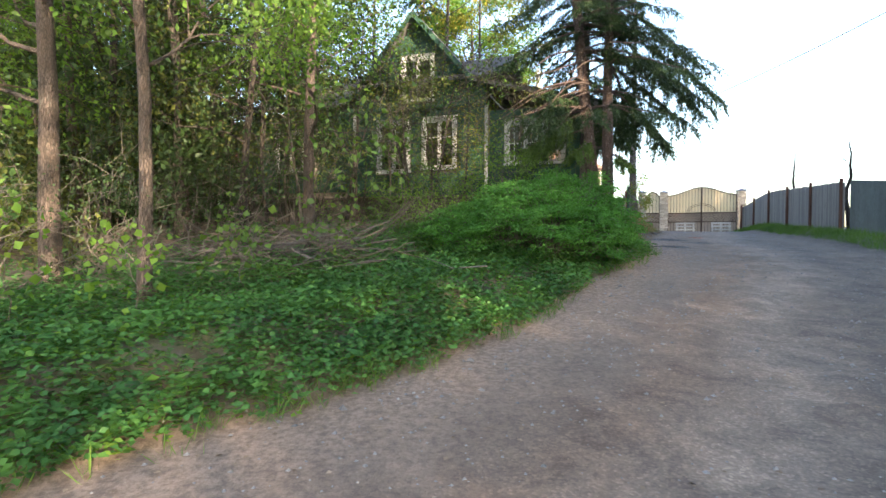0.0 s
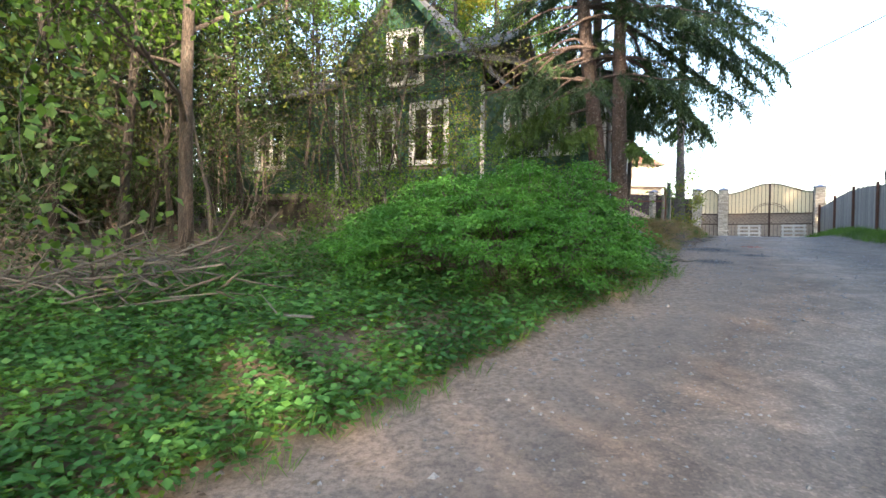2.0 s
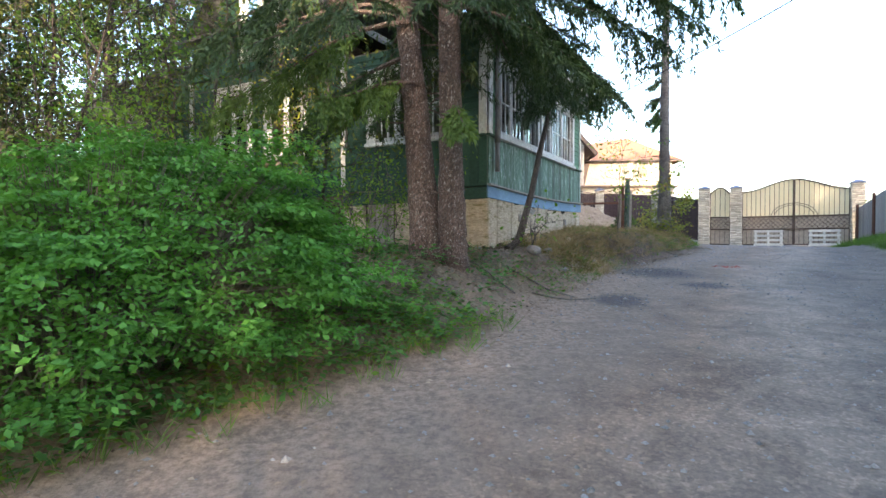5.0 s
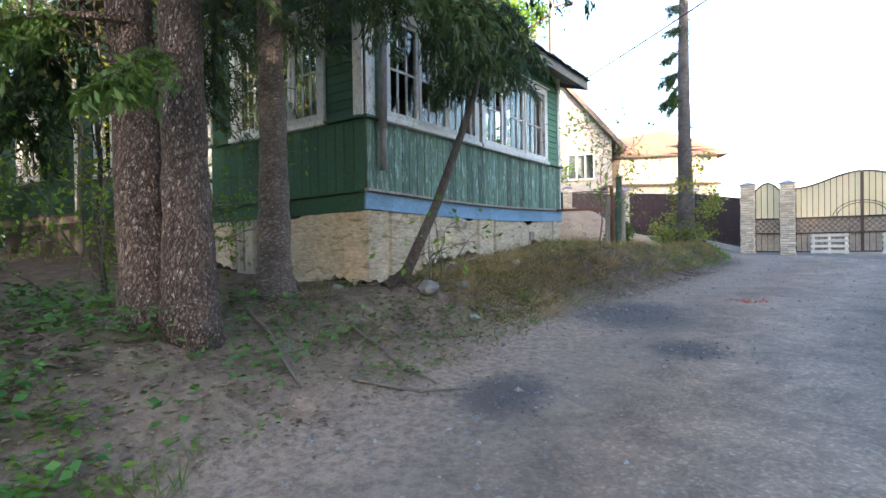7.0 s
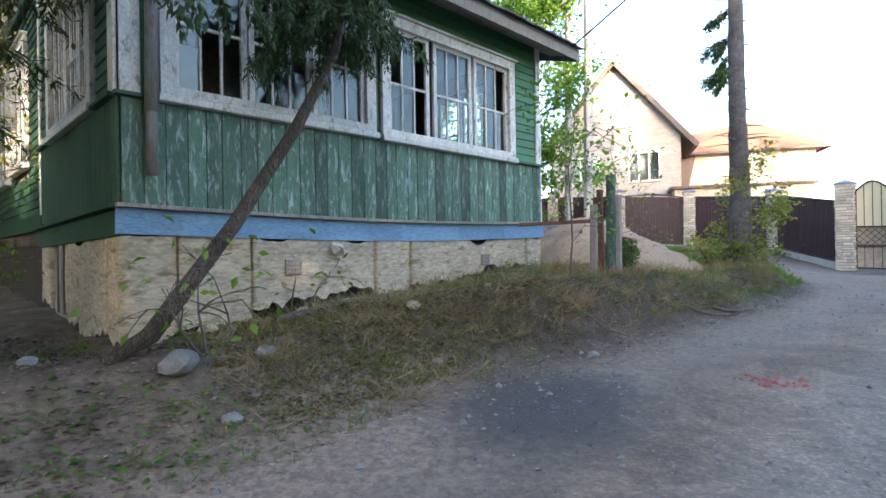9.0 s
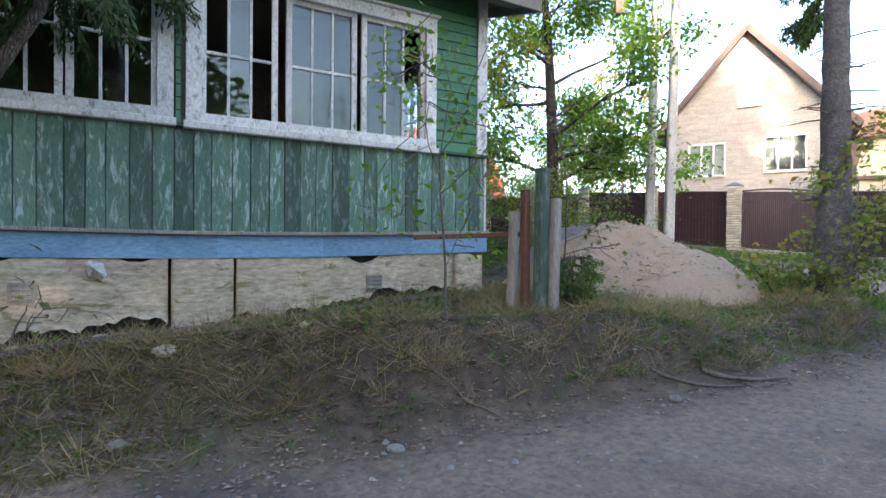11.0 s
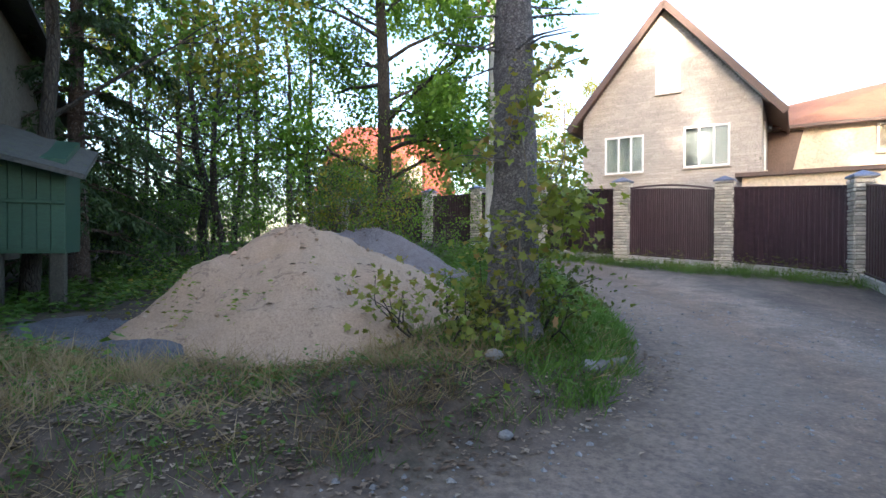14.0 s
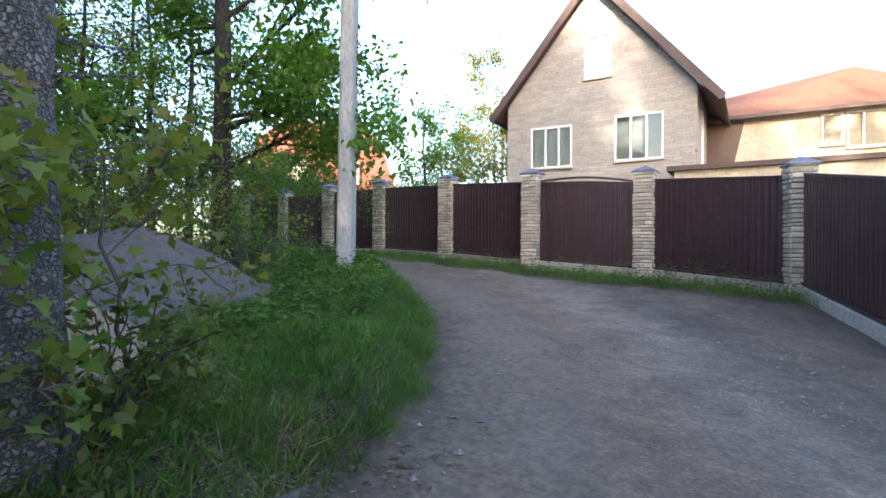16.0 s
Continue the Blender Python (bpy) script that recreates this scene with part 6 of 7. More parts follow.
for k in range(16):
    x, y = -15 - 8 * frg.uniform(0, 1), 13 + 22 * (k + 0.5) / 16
    shrub(x, y, frg.uniform(2.6, 3.8), frg.uniform(3.0, 4.0), 8, 1600, 0.22, ["leaf_shaded", "leaf_mid"][k % 2], 1060 + k, "tall shrub deep in the thicket, shade darkened into its leaves", group="undergrowth of the thicket", puff=0.5, depth=1)
for k, (x, y) in enumerate(((-13, 36), (-9.5, 36.5), (-6.5, 37.2), (-16, 34), (-12, 32), (-4.5, 35.2), (-20, 36), (-22, 30))):
    leafy_tree(x, y, frg.uniform(8, 12), 0.13, 0.1, 8, 3.0, 2500, 0.16, ["leaf_mid", "leaf_fresh", "leaf_shaded"][k % 3], "bark_dark", 1100 + k, "leafy tree at the back of the yard", group="trees at the back of the yard", kids=3)
for k in range(16):
    x, y = frg.uniform(-17, -5), frg.uniform(26.5, 37)
    shrub(x, y, frg.uniform(1.8, 3.2), frg.uniform(1.8, 2.8), 8, 1900, 0.14, ["leaf_mid", "leaf_shaded", "leaf_fresh"][k % 3], 1200 + k, "dense leafy shrub at the back of the yard", group="shrubs at the back of the yard", puff=0.28, depth=1)
# crowns behind the wooden house
for k, (x, y, h, lf) in enumerate(((-3, 26.5, 13, "leaf_fresh"), (0.5, 25.6, 14, "leaf_mid"), (-6, 28, 13, "leaf_yellow"), (-8, 24, 12, "leaf_mid"), (-11, 27, 13, "leaf_fresh"), (-14, 31, 13, "leaf_mid"), (-9, 33, 12, "leaf_olive"), (2.0, 26.6, 12, "leaf_yellow"))):
    leafy_tree(x, y, h, 0.14, 0.25, 9, 3.0, 4400, 0.16, lf, "bark_dark", 500 + k, "tall leafy tree behind the wooden house", group="trees behind the house", kids=3)
for k, (x, y, h) in enumerate(((-2.9, 15.2, 7.5), (-2.2, 16.6, 7.0), (-4.2, 17.5, 8.0), (-3.4, 13.6, 7.0))):
    leafy_tree(x, y, h, 0.05, 0.25, 13, 1.8, 3000, 0.09, ["leaf_shaded", "leaf_olive", "leaf_shaded"][k % 3], "bark_dark", 560 + k, "young dark-stemmed tree before the wooden house", (frg.normal(0, 0.06), frg.normal(0, 0.06)), group="young trees before the house")
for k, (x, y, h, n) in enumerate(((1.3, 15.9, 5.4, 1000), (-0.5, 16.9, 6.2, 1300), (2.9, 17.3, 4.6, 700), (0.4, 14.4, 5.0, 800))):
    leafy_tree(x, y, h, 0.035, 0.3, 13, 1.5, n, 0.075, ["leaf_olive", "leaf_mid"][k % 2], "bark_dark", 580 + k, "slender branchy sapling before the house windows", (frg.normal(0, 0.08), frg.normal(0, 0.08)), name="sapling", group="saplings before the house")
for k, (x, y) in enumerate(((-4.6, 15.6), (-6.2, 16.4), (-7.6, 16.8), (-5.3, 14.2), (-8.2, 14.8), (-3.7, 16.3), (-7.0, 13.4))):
    shrub(x, y, frg.uniform(4.6, 6.0), 2.2, 9, 2300, 0.10, ["leaf_shaded", "leaf_olive", "leaf_shaded"][k % 3], 1300 + k, "tall many-stemmed shrub beside the wooden house, leaves coloured as if shaded", group="tall shrubs beside the house", puff=0.3, twig="bark_dark", depth=2)
# thicket of stems and shrubs before the house
for k in range(22):
    x, y = frg.uniform(-5.0, 0.6), frg.uniform(13.2, 18.2)
    leafy_tree(x, y, frg.uniform(2.8, 6.0), frg.uniform(0.018, 0.045), 0.3, 8, 1.2, 420, 0.07, ["leaf_olive", "leaf_mid", "leaf_shaded"][k % 3], ["bark_dark", "twig", "bark"][k % 3], 600 + k, "thin bare-stemmed sapling of the thicket", (frg.normal(0, 0.12), frg.normal(0, 0.12)), name="sapling", group="saplings before the house", kids=3)
for k, (x, y, h, w, n, lf) in enumerate(((2.2, 15.0, 1.7, 1.5, 2600, "leaf_fresh"), (0.2, 15.2, 1.3, 1.6, 1900, "leaf_mid"), (-0.6, 14.0, 1.2, 1.4, 1800, "leaf_mid"), (1.3, 13.6, 1.2, 1.2, 1700, "leaf_fresh"), (3.6, 16.9, 1.2, 1.2, 1500, "leaf_fresh"), (-3.0, 14.8, 1.6, 1.6, 1600, "leaf_shaded"), (-5.5, 14.5, 2.2, 2.0, 2200, "leaf_shaded"), (-6.5, 11.5, 2.0, 2.0, 2000, "leaf_shaded"), (-8, 9, 2.2, 2.2, 2200, "leaf_shaded"), (-5.2, 7.4, 1.7, 1.6, 1900, "leaf_shaded"), (-3.4, 9.6, 1.5, 1.5, 1700, "leaf_shaded"))):
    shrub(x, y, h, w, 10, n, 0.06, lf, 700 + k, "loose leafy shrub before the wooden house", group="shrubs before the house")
# climber added at the wall: yellow leaf colour stands for sunlit foliage
p = H(4.0, -0.5, 0)
leafy_tree(p.x, p.y, 4.0, 0.035, 0.35, 12, 0.8, 1500, 0.065, "leaf_yellow", "twig", 720, "thin climber shrub at the house corner, sunlight put into its yellow leaves", name="climber", category="shrub")
p = H(5.0, -1.4, 0)
leafy_tree(p.x, p.y, 5.0, 0.03, 0.3, 12, 1.3, 1200, 0.06, "leaf_olive", "twig", 721, "sparse sapling before the house windows", name="sapling")
# broad-leaved saplings under the forest trees
for k, (x, y, h) in enumerate(((-2.2, 6.5, 1.1), (-1.6, 8.0, 1.0), (-0.9, 8.9, 1.25), (-3.2, 6.0, 1.4), (-2.6, 9.6, 1.2), (-4.6, 7.2, 1.6))):
    leafy_tree(x, y, h, 0.009, 0.35, 8, 0.4, 80, 0.095, "leaf_fresh" if k % 3 == 0 else "leaf_mid", "twig", 740 + k, "young maple sapling with broad leaves", name="maple_sapling", puff=0.14, depth=1, width=0.95, group="maple saplings", kids=2)

# saplings at the veranda and lane
leafy_tree(8.05, 23.02, 2.5, 0.014, 0.25, 11, 0.75, 330, 0.075, "leaf_fresh", "twig", 750, "thin sapling with sparse leaves at the veranda", name="sapling", depth=1, puff=0.14, wob=0.03)
leafy_tree(8.35, 24.55, 2.3, 0.012, 0.3, 10, 0.6, 160, 0.07, "leaf_olive", "twig", 751, "thin sapling with sparse leaves by the posts", name="sapling", depth=1, puff=0.12, wob=0.03)
shrub(6.15, 19.1, 0.8, 0.4, 3, 46, 0.09, "leaf_fresh", 752, "few leafy shoots at the foundation", name="shoots")
shrub(6.0, 20.2, 0.6, 0.4, 3, 40, 0.09, "leaf_olive", 753, "few leafy shoots at the foundation", name="shoots")
# maple sapling round the lane spruce
leafy_tree(10.35, 28.8, 2.3, 0.02, 0.12, 16, 0.5, 900, 0.07, "leaf_maple", "twig", 760, "young maple with broad green and reddish leaves at the spruce's foot", name="young_maple", puff=0.11, width=0.95, depth=1)
leafy_tree(10.05, 29.45, 1.7, 0.016, 0.1, 12, 0.5, 500, 0.065, "leaf_maple", "twig", 761, "young maple with reddish leaves", name="young_maple", puff=0.11, width=0.95, depth=1)
shrub(10.2, 29.15, 0.55, 0.55, 9, 900, 0.065, "leaf_olive", 762, "low mixed undergrowth at the spruce's foot", name="undergrowth", twig="bark_dark", depth=1)
shrub(9.7, 28.4, 0.55, 0.8, 8, 700, 0.065, "leaf_maple", 763, "low reddish undergrowth at the spruce's foot", name="undergrowth", twig="bark_dark", depth=1)

# trees behind the heaps
leafy_tree(2.6, 33.8, 13, 0.21, 0.13, 30, 2.9, 42000, 0.15, "leaf_fresh", "bark_dark", 41, "large fresh green lime tree behind the gravel heap", (-0.05, 0.02), wob=0.06)
leafy_tree(-2.3, 31.3, 9, 0.13, 0.2, 16, 3.2, 900, 0.09, "leaf_olive", "bark_dark", 42, "old dark fruit tree with bare crooked branches", (-0.03, 0), wob=0.16, depth=3, kids=3)
leafy_tree(0.0, 30.6, 7.5, 0.11, 0.16, 14, 3.0, 800, 0.09, "leaf_olive", "bark_dark", 43, "old dark fruit tree with bare crooked branches", (-0.10, 0.02), wob=0.16, depth=3, kids=3)
leafy_tree(-5.5, 33.5, 9, 0.12, 0.2, 15, 3.0, 2600, 0.09, "leaf_mid", "bark_dark", 44, "dark fruit tree with thin foliage", wob=0.14, depth=2)
for k, (x, y, h, w, n, lf) in enumerate(((-1.5, 32.8, 2.6, 2.2, 3600, "leaf_mid"), (1.0, 32.2, 2.4, 2.0, 3600, "leaf_fresh"), (2.6, 31.9, 1.8, 1.5, 2600, "leaf_yellow"), (-4.0, 30.5, 2.6, 2.4, 3400, "leaf_shaded"), (0.6, 35.8, 2.6, 2.2, 3000, "leaf_fresh"), (-6, 31, 2.8, 2.6, 3200, "leaf_mid"), (4.2, 33.4, 1.2, 1.0, 1300, "leaf_fresh"), (-2.5, 36.2, 2.4, 2.2, 2600, "leaf_mid"), (1.5, 29.8, 1.0, 1.4, 1500, "leaf_mid"))):
    shrub(x, y, h, w, 12, n, 0.075, lf, 800 + k, "leafy shrub behind the sand heap", group="shrubs behind the heaps")
for k, (x, y, h) in enumerate(((-10.5, 44, 4.2), (-14.5, 48, 5.0), (-8.0, 39.2, 3.6))):
    leafy_tree(x, y, h, 0.12, 0.12, 12, 2.6, 5000, 0.17, "leaf_fresh" if k else "leaf_mid", "bark_dark", 880 + k, "leafy tree before the red-roofed house", group="trees beyond the fence", kids=3)
# trees beyond the fence
for k, (x, y, h, reach, n, lf, bk) in enumerate(((-5.0, 55, 11, 2.4, 6500, "leaf_yellow", "bark_pale"), (-7.3, 51, 7.2, 2.2, 7500, "leaf_fresh", "bark_dark"), (-2.6, 51, 6.0, 1.8, 3500, "leaf_yellow", "bark"), (-14, 60, 8, 3.0, 6000, "leaf_mid", "bark_dark"), (-16, 46, 4.5, 2, 4000, "leaf_fresh", "bark_dark"), (-11, 44.5, 3.8, 1.8, 3000, "leaf_mid", "bark_dark"), (-17, 39, 9, 3, 7000, "leaf_mid", "bark_dark"))):
    leafy_tree(x, y, h, 0.12, 0.2, 12, reach, n, 0.17, lf, bk, 840 + k, "leafy tree beyond the steel fence", group="trees beyond the fence", kids=3)
for k, (x, y, h) in enumerate(((18.0, 28.4, 3.9), (15.9, 21.6, 3.5))):
    leafy_tree(x, y, h, 0.10, 0.62, 4, 0.75, 0, 0.1, "leaf_mid", "bark_dark", 860 + k, "pollarded bare tree behind the plank fence", wob=0.07, depth=1, rise=1.8, kids=2, group="pollarded trees")
shrub(20.5, 44, 3.0, 3.0, 10, 2500, 0.10, "leaf_yellow", 870, "sunlit shrubs behind the gate")
shrub(23.0, 40, 2.4, 2.0, 8, 1500, 0.10, "leaf_olive", 871, "shrubs behind the plank fence")

# unseen grove added on the sunward side of the lane: it shades the lane and the houses
grove = np.random.default_rng(12)
for k in range(20):
    t = grove.uniform(-22, 18)
    o = grove.uniform(13, 27)
    x, y = 12 + 0.50 * t * 0.55 + o * 0.75, 4 + t * 0.62 - o * 0.95
    leafy_tree(x, y, grove.uniform(10, 15), 0.2, 0.06, 10, 4.0, 1500, 0.48, "leaf_mid", "bark_dark", 900 + k, "unseen leafy tree added across the lane to block the sun", group="grove across the lane", puff=0.55, depth=1, gaps=GAPS)


# more out-of-view trees, placed and sized only to block the low sun
for k, (x, y, h) in enumerate(((26.5, 15.5, 9), (27, 12, 13), (23, 11.5, 10), (24.5, 8, 16), (20, 5, 11), (28, 9, 19), (18, -1, 18), (16, -7, 19), (17.5, 4, 13), (19.5, 1.5, 16), (22, -3, 19), (23.5, 2.5, 15), (16.5, -3, 17), (25, -8, 21), (9, -14, 12), (31, 5, 20), (36, 1, 21), (25, 4.5, 18), (28, 11, 18), (32, 12, 20), (35, 9.5, 20), (30, 8, 20))):
    leafy_tree(x, y, h, 0.24, 0.08, 14, 4.4, 2500, 0.54, "leaf_mid", "bark_dark", 950 + k, "unseen leafy tree added across the lane to block the sun", group="grove across the lane", puff=0.6, depth=1, gaps=GAPS)


# ---------------------------------------------------------------- heaps, posts, stones, litter
def heap(name, x, y, rx, ry, h, material, label, seed, sharp=1.05):
    ob = thing(name, (x, y, gz(x, y)), label, "heap")
    bld, n, m = Builder(), 40, 84
    for i in range(n + 1):
        for j in range(m):
            a = 2 * math.pi * j / m
            q = i / n * 1.08
            wob = 1 + 0.10 * math.sin(2 * a + seed) + 0.06 * math.sin(5 * a + 2 * seed)
            px_, py_ = x + rx * q * wob * math.cos(a), y + ry * q * wob * math.sin(a)
            f = max(0.0, 1 - q ** sharp)
            f = f * (1 - 0.14 * math.exp(-(q * 5) ** 2))
            hz = h * f + 0.13 * noise.noise((px_ * 1.7, py_ * 1.7, seed)) * min(1, f * 4) + 0.05 * noise.noise((px_ * 6, py_ * 6, seed))
            bld.v.append((px_, py_, gz(px_, py_) + hz - (0.06 if q > 1 else 0)))
    for i in range(n):
        for j in range(m):
            bld.f.append((i * m + j, i * m + (j + 1) % m, (i + 1) * m + (j + 1) % m, (i + 1) * m + j))
    wpart("mound", bld, material, ob, "", True)
    if h > 0.5:
        rg = np.random.default_rng(int(seed * 10))
        at = np.array(bld.v)[rg.integers(m, len(bld.v) - 3 * m, 460)] + rg.normal(0, 0.03, (460, 3)) * np.array([1, 1, 0])
        clods = Builder()
        for q in at[:260]:
            w = 0.018 * rg.lognormal(0, 0.5)
            k = len(clods.v)
            clods.v += [tuple(q + w * np.array(o) * rg.uniform(0.6, 1.3)) for o in ((1, 0, 0), (0, 1, 0), (-1, 0, 0), (0, -1, 0), (0, 0, 0.9), (0, 0, -0.9))]
            clods.f += [(k + i, k + (i + 1) % 4, k + 4) for i in range(4)] + [(k + (i + 1) % 4, k + i, k + 5) for i in range(4)]
        wpart("clods", clods, material, ob, "loose clods on the slope")["kind"] = "stuff"
        d = np.concatenate([rg.normal(0, 1, (200, 2)), rg.uniform(-0.1, 0.3, (200, 1))], 1)
        wpart("leaf_litter", leaf_mesh("leaf_litter", at[260:] + np.array([0, 0, 0.012]), d, 0.06, 0.04, 0.2, 9, 2.5, 0.6), "litter", ob, "dead leaves on the slope")["kind"] = "stuff"
    return ob


sandh = heap("sand_heap", 7.15, 28.6, 2.1, 2.3, 1.33, "sand", "tall heap of pale brown sand on the verge", 2.0, 1.02)
heap("gravel_heap", 5.1, 31.1, 2.1, 1.7, 1.22, "gravel", "heap of pinkish grey gravel under the trees", 5.0)
heap("gravel_spill", 6.5, 26.5, 1.7, 0.7, 0.07, "gravel_dark", "low spill of dark grey gravel before the sand heap", 7.0, 2.0)

for (x, y), h, w, mt, lab in (((8.12, 23.87), 1.02, 0.10, "old_wood", "short grey weathered fence post"), ((8.23, 23.95), 1.22, 0.085, "rust", "rusty brown steel post"), ((8.33, 24.05), 1.42, 0.13, "green_worn", "old green painted wooden post"), ((8.42, 24.15), 1.12, 0.10, "old_wood", "split grey weathered fence post")):
    bld = Builder()
    z = gz(x, y)
    bld.bar((0, 0, -0.2), (rng.uniform(-0.03, 0.03), rng.uniform(-0.03, 0.03), h), w, w * 0.9, (1, 0, 0), 0.18)
    ob = part("old_post", bld, mt)
    ob.location = (x, y, z)
    tagged(ob, lab, "post", "old posts at the house corner")
rl = Builder()
rl.bar((7.2, 23.4, gz(7.2, 23.4) + 0.72), (8.2, 23.9, gz(8.2, 23.9) + 0.78), 0.05, 0.05)
tagged(part("fence_rail", rl, "rust"), "rusty rail joining the old posts", "rail", "old posts at the house corner")


def stone(x, y, r, seed, label, mt="stone"):
    rr = random.Random(seed)
    bld = Builder()
    bm = bmesh.new()
    bmesh.ops.create_icosphere(bm, subdivisions=2, radius=r)
    for v in bm.verts:
        k = 1 + 0.28 * noise.noise(v.co / r * 1.1 + Vector((seed * 3.1, 0, 0)))
        v.co = Vector((v.co.x * k * 1.25, v.co.y * k, v.co.z * k * 0.72))
    me = bpy.data.meshes.new("stone")
    bm.to_mesh(me)
    bm.free()
    ob = part("stone", me, mt)
    ob.location, ob.rotation_euler = (x, y, gz(x, y) + r * 0.35), (0, 0, rr.uniform(0, 6))
    return tagged(ob, label, "stone", "loose stones on the bank")


for k, (x, y, r) in enumerate(((6.2, 18.75, 0.13), (6.75, 18.75, 0.06), (5.3, 18.2, 0.065), (6.45, 19.35, 0.08), (7.35, 20.6, 0.05), (8.5, 22.0, 0.05), (9.6, 24.2, 0.05), (10.9, 27.8, 0.05), (10.75, 29.2, 0.09), (10.4, 28.3, 0.07))):
    stone(x, y, r, k, "pale rounded stone lying on the bank", "stone")
# sticks and planks on the bank
for k, (a, c, r) in enumerate((((5.9, 17.4), (6.9, 17.0), 0.03), ((6.3, 16.6), (7.2, 16.9), 0.022), ((5.2, 16.8), (6.1, 16.2), 0.035), ((6.2, 20.4), (7.6, 22.6), 0.022), ((7.0, 21.5), (8.3, 24.6), 0.018), ((8.0, 22.6), (8.8, 22.9), 0.016), ((9.3, 24.4), (9.9, 24.9), 0.03), ((9.6, 24.9), (10.2, 25.4), 0.035), ((10.80, 29.19), (10.70, 30.05), 0.085))):
    bld = Builder()
    pts = []
    for q in range(6):
        t = q / 5
        x, y = a[0] + (c[0] - a[0]) * t + rng.uniform(-0.03, 0.03), a[1] + (c[1] - a[1]) * t + rng.uniform(-0.03, 0.03)
        pts.append((x, y, gz(x, y) + r * 0.8))
    r = r * 0.6
    bld.tube(pts, [r, r, r * 0.9, r * 0.8, r * 0.7, r * 0.4], 7, 0.15, rng)
    tagged(part("dead_branch", bld, "twig", None, "", True), "grey dead branch lying on the bank", "branch", "dead branches on the bank")
lay = Builder()
lay.tube([H(-0.30 - 0.05 * math.sin(q * 0.6), 1.2 + 0.46 * q, gz(H(-0.3, 1.2 + 0.46 * q, 0).x, H(-0.3, 1.2 + 0.46 * q, 0).y) + 0.035) for q in range(11)], [0.034] * 8 + [0.03, 0.026, 0.02], 8, 0.06, rng)
tagged(part("fallen_pole", lay, "twig", None, "", True), "long grey-green wooden pole lying along the foundation", "pole")
for k, (u, v, r) in enumerate(((-0.18, 0.62, 0.09), (-0.22, 1.55, 0.07), (-0.2, 2.1, 0.06), (-0.12, 3.0, 0.06), (-0.2, 3.9, 0.05), (-0.75, 2.55, 0.07), (-0.9, 3.6, 0.04))):
    q = H(u, v, 0)
    stone(q.x, q.y, r, 40 + k, "broken lump of plaster below the foundation", "plaster")
# heap of cut branches under the forest trees
bp = Builder()
brg = np.random.default_rng(91)
for k in range(150):
    x, y = brg.normal(-1.7, 0.9), brg.normal(9.9, 0.6)
    a, L = brg.uniform(0, math.pi), brg.uniform(0.6, 2.0)
    z = gz(x, y) + abs(brg.normal(0.25, 0.2))
    d = np.array([math.cos(a), math.sin(a) * 0.6, brg.normal(0, 0.25)])
    q = np.array([x, y, z])
    bp.tube([tuple(q - d * L / 2), tuple(q + brg.normal(0, 0.06, 3)), tuple(q + d * L / 2 + brg.normal(0, 0.08, 3))], [0.014, 0.011, 0.004], 5)
bo = part("brush_pile", bp, "twig")
tagged(bo, "pile of grey cut branches under the forest trees", "brush pile", kind="stuff")


# ---------------------------------------------------------------- weeds, grass, litter, grit
def scatter(n, x0, x1, y0, y1, keep_fn, seed):
    rg = np.random.default_rng(seed)
    x, y = rg.uniform(x0, x1, n), rg.uniform(y0, y1, n)
    k = rg.uniform(0, 1, n) < keep_fn(x, y, edge_distance(x, y))
    x, y = x[k], y[k]
    return x, y, ground_z(x, y), rg


def inside_house(x, y):
    dx, dy = x - HA.x, y - HA.y
    u, v = dx * HU.x + dy * HU.y, dx * HV.x + dy * HV.y
    return (u > -0.05) & (u < 13.6) & (v > -0.15) & (v < 6.1)


def weeds(name, n, area, keep_fn, per, height, spread, size, width, material, label, seed, flat=0.9):
    x, y, z, rg = scatter(n, *area, keep_fn, seed)
    k = len(x)
    hh = height * rg.uniform(0.45, 1.2, k)
    c = np.repeat(np.stack([x, y, z], 1), per, 0)
    a = rg.uniform(0, 2 * math.pi, k * per)
    t = rg.uniform(0.15, 1, k * per)
    c[:, 2] += np.repeat(hh, per) * t
    c[:, 0] += np.cos(a) * spread * rg.uniform(0, 1, k * per)
    c[:, 1] += np.sin(a) * spread * rg.uniform(0, 1, k * per)
    d = np.stack([np.cos(a), np.sin(a), rg.uniform(-0.45, 0.35, k * per)], 1)
    ob = part(name, leaf_mesh(name, c, d, size, width, 0.15, seed, flat), material)
    return tagged(ob, label, "weeds", kind="stuff")


def blades(name, n, area, keep_fn, per, height, width, lean, material, label, seed, tuft=0.06):
    x, y, z, rg = scatter(n, *area, keep_fn, seed)
    k = len(x)
    c = np.repeat(np.stack([x, y, z - 0.02], 1), per, 0)
    c[:, :2] += rg.normal(0, tuft, (k * per, 2))
    d = np.concatenate([rg.normal(0, lean, (k * per, 2)), np.ones((k * per, 1))], 1)
    ob = part(name, leaf_mesh(name, c, d, height, width, 0.1, seed, 0.0, 0.5), material)
    return tagged(ob, label, "grass", kind="stuff")


def patchy(x, y, f=0.9, p=0.3):
    return 0.5 + 0.33 * wave(x, y, f, p)


weeds("ground_cover", 25000, (-7, 6, 3, 17.5), lambda x, y, d: (d > 0.12) * (d < 8) * np.clip(1.15 - 0.15 * d, 0.10, 1) * (patchy(x, y, 1.1) * 0.9 + 0.45) * (1 - 0.85 * (y > 14.2)) * ~inside_house(x, y), 12, 0.25, 0.18, 0.070, 0.048, "leaf_weed", "low broad-leaved green weeds covering the forest edge", 51)
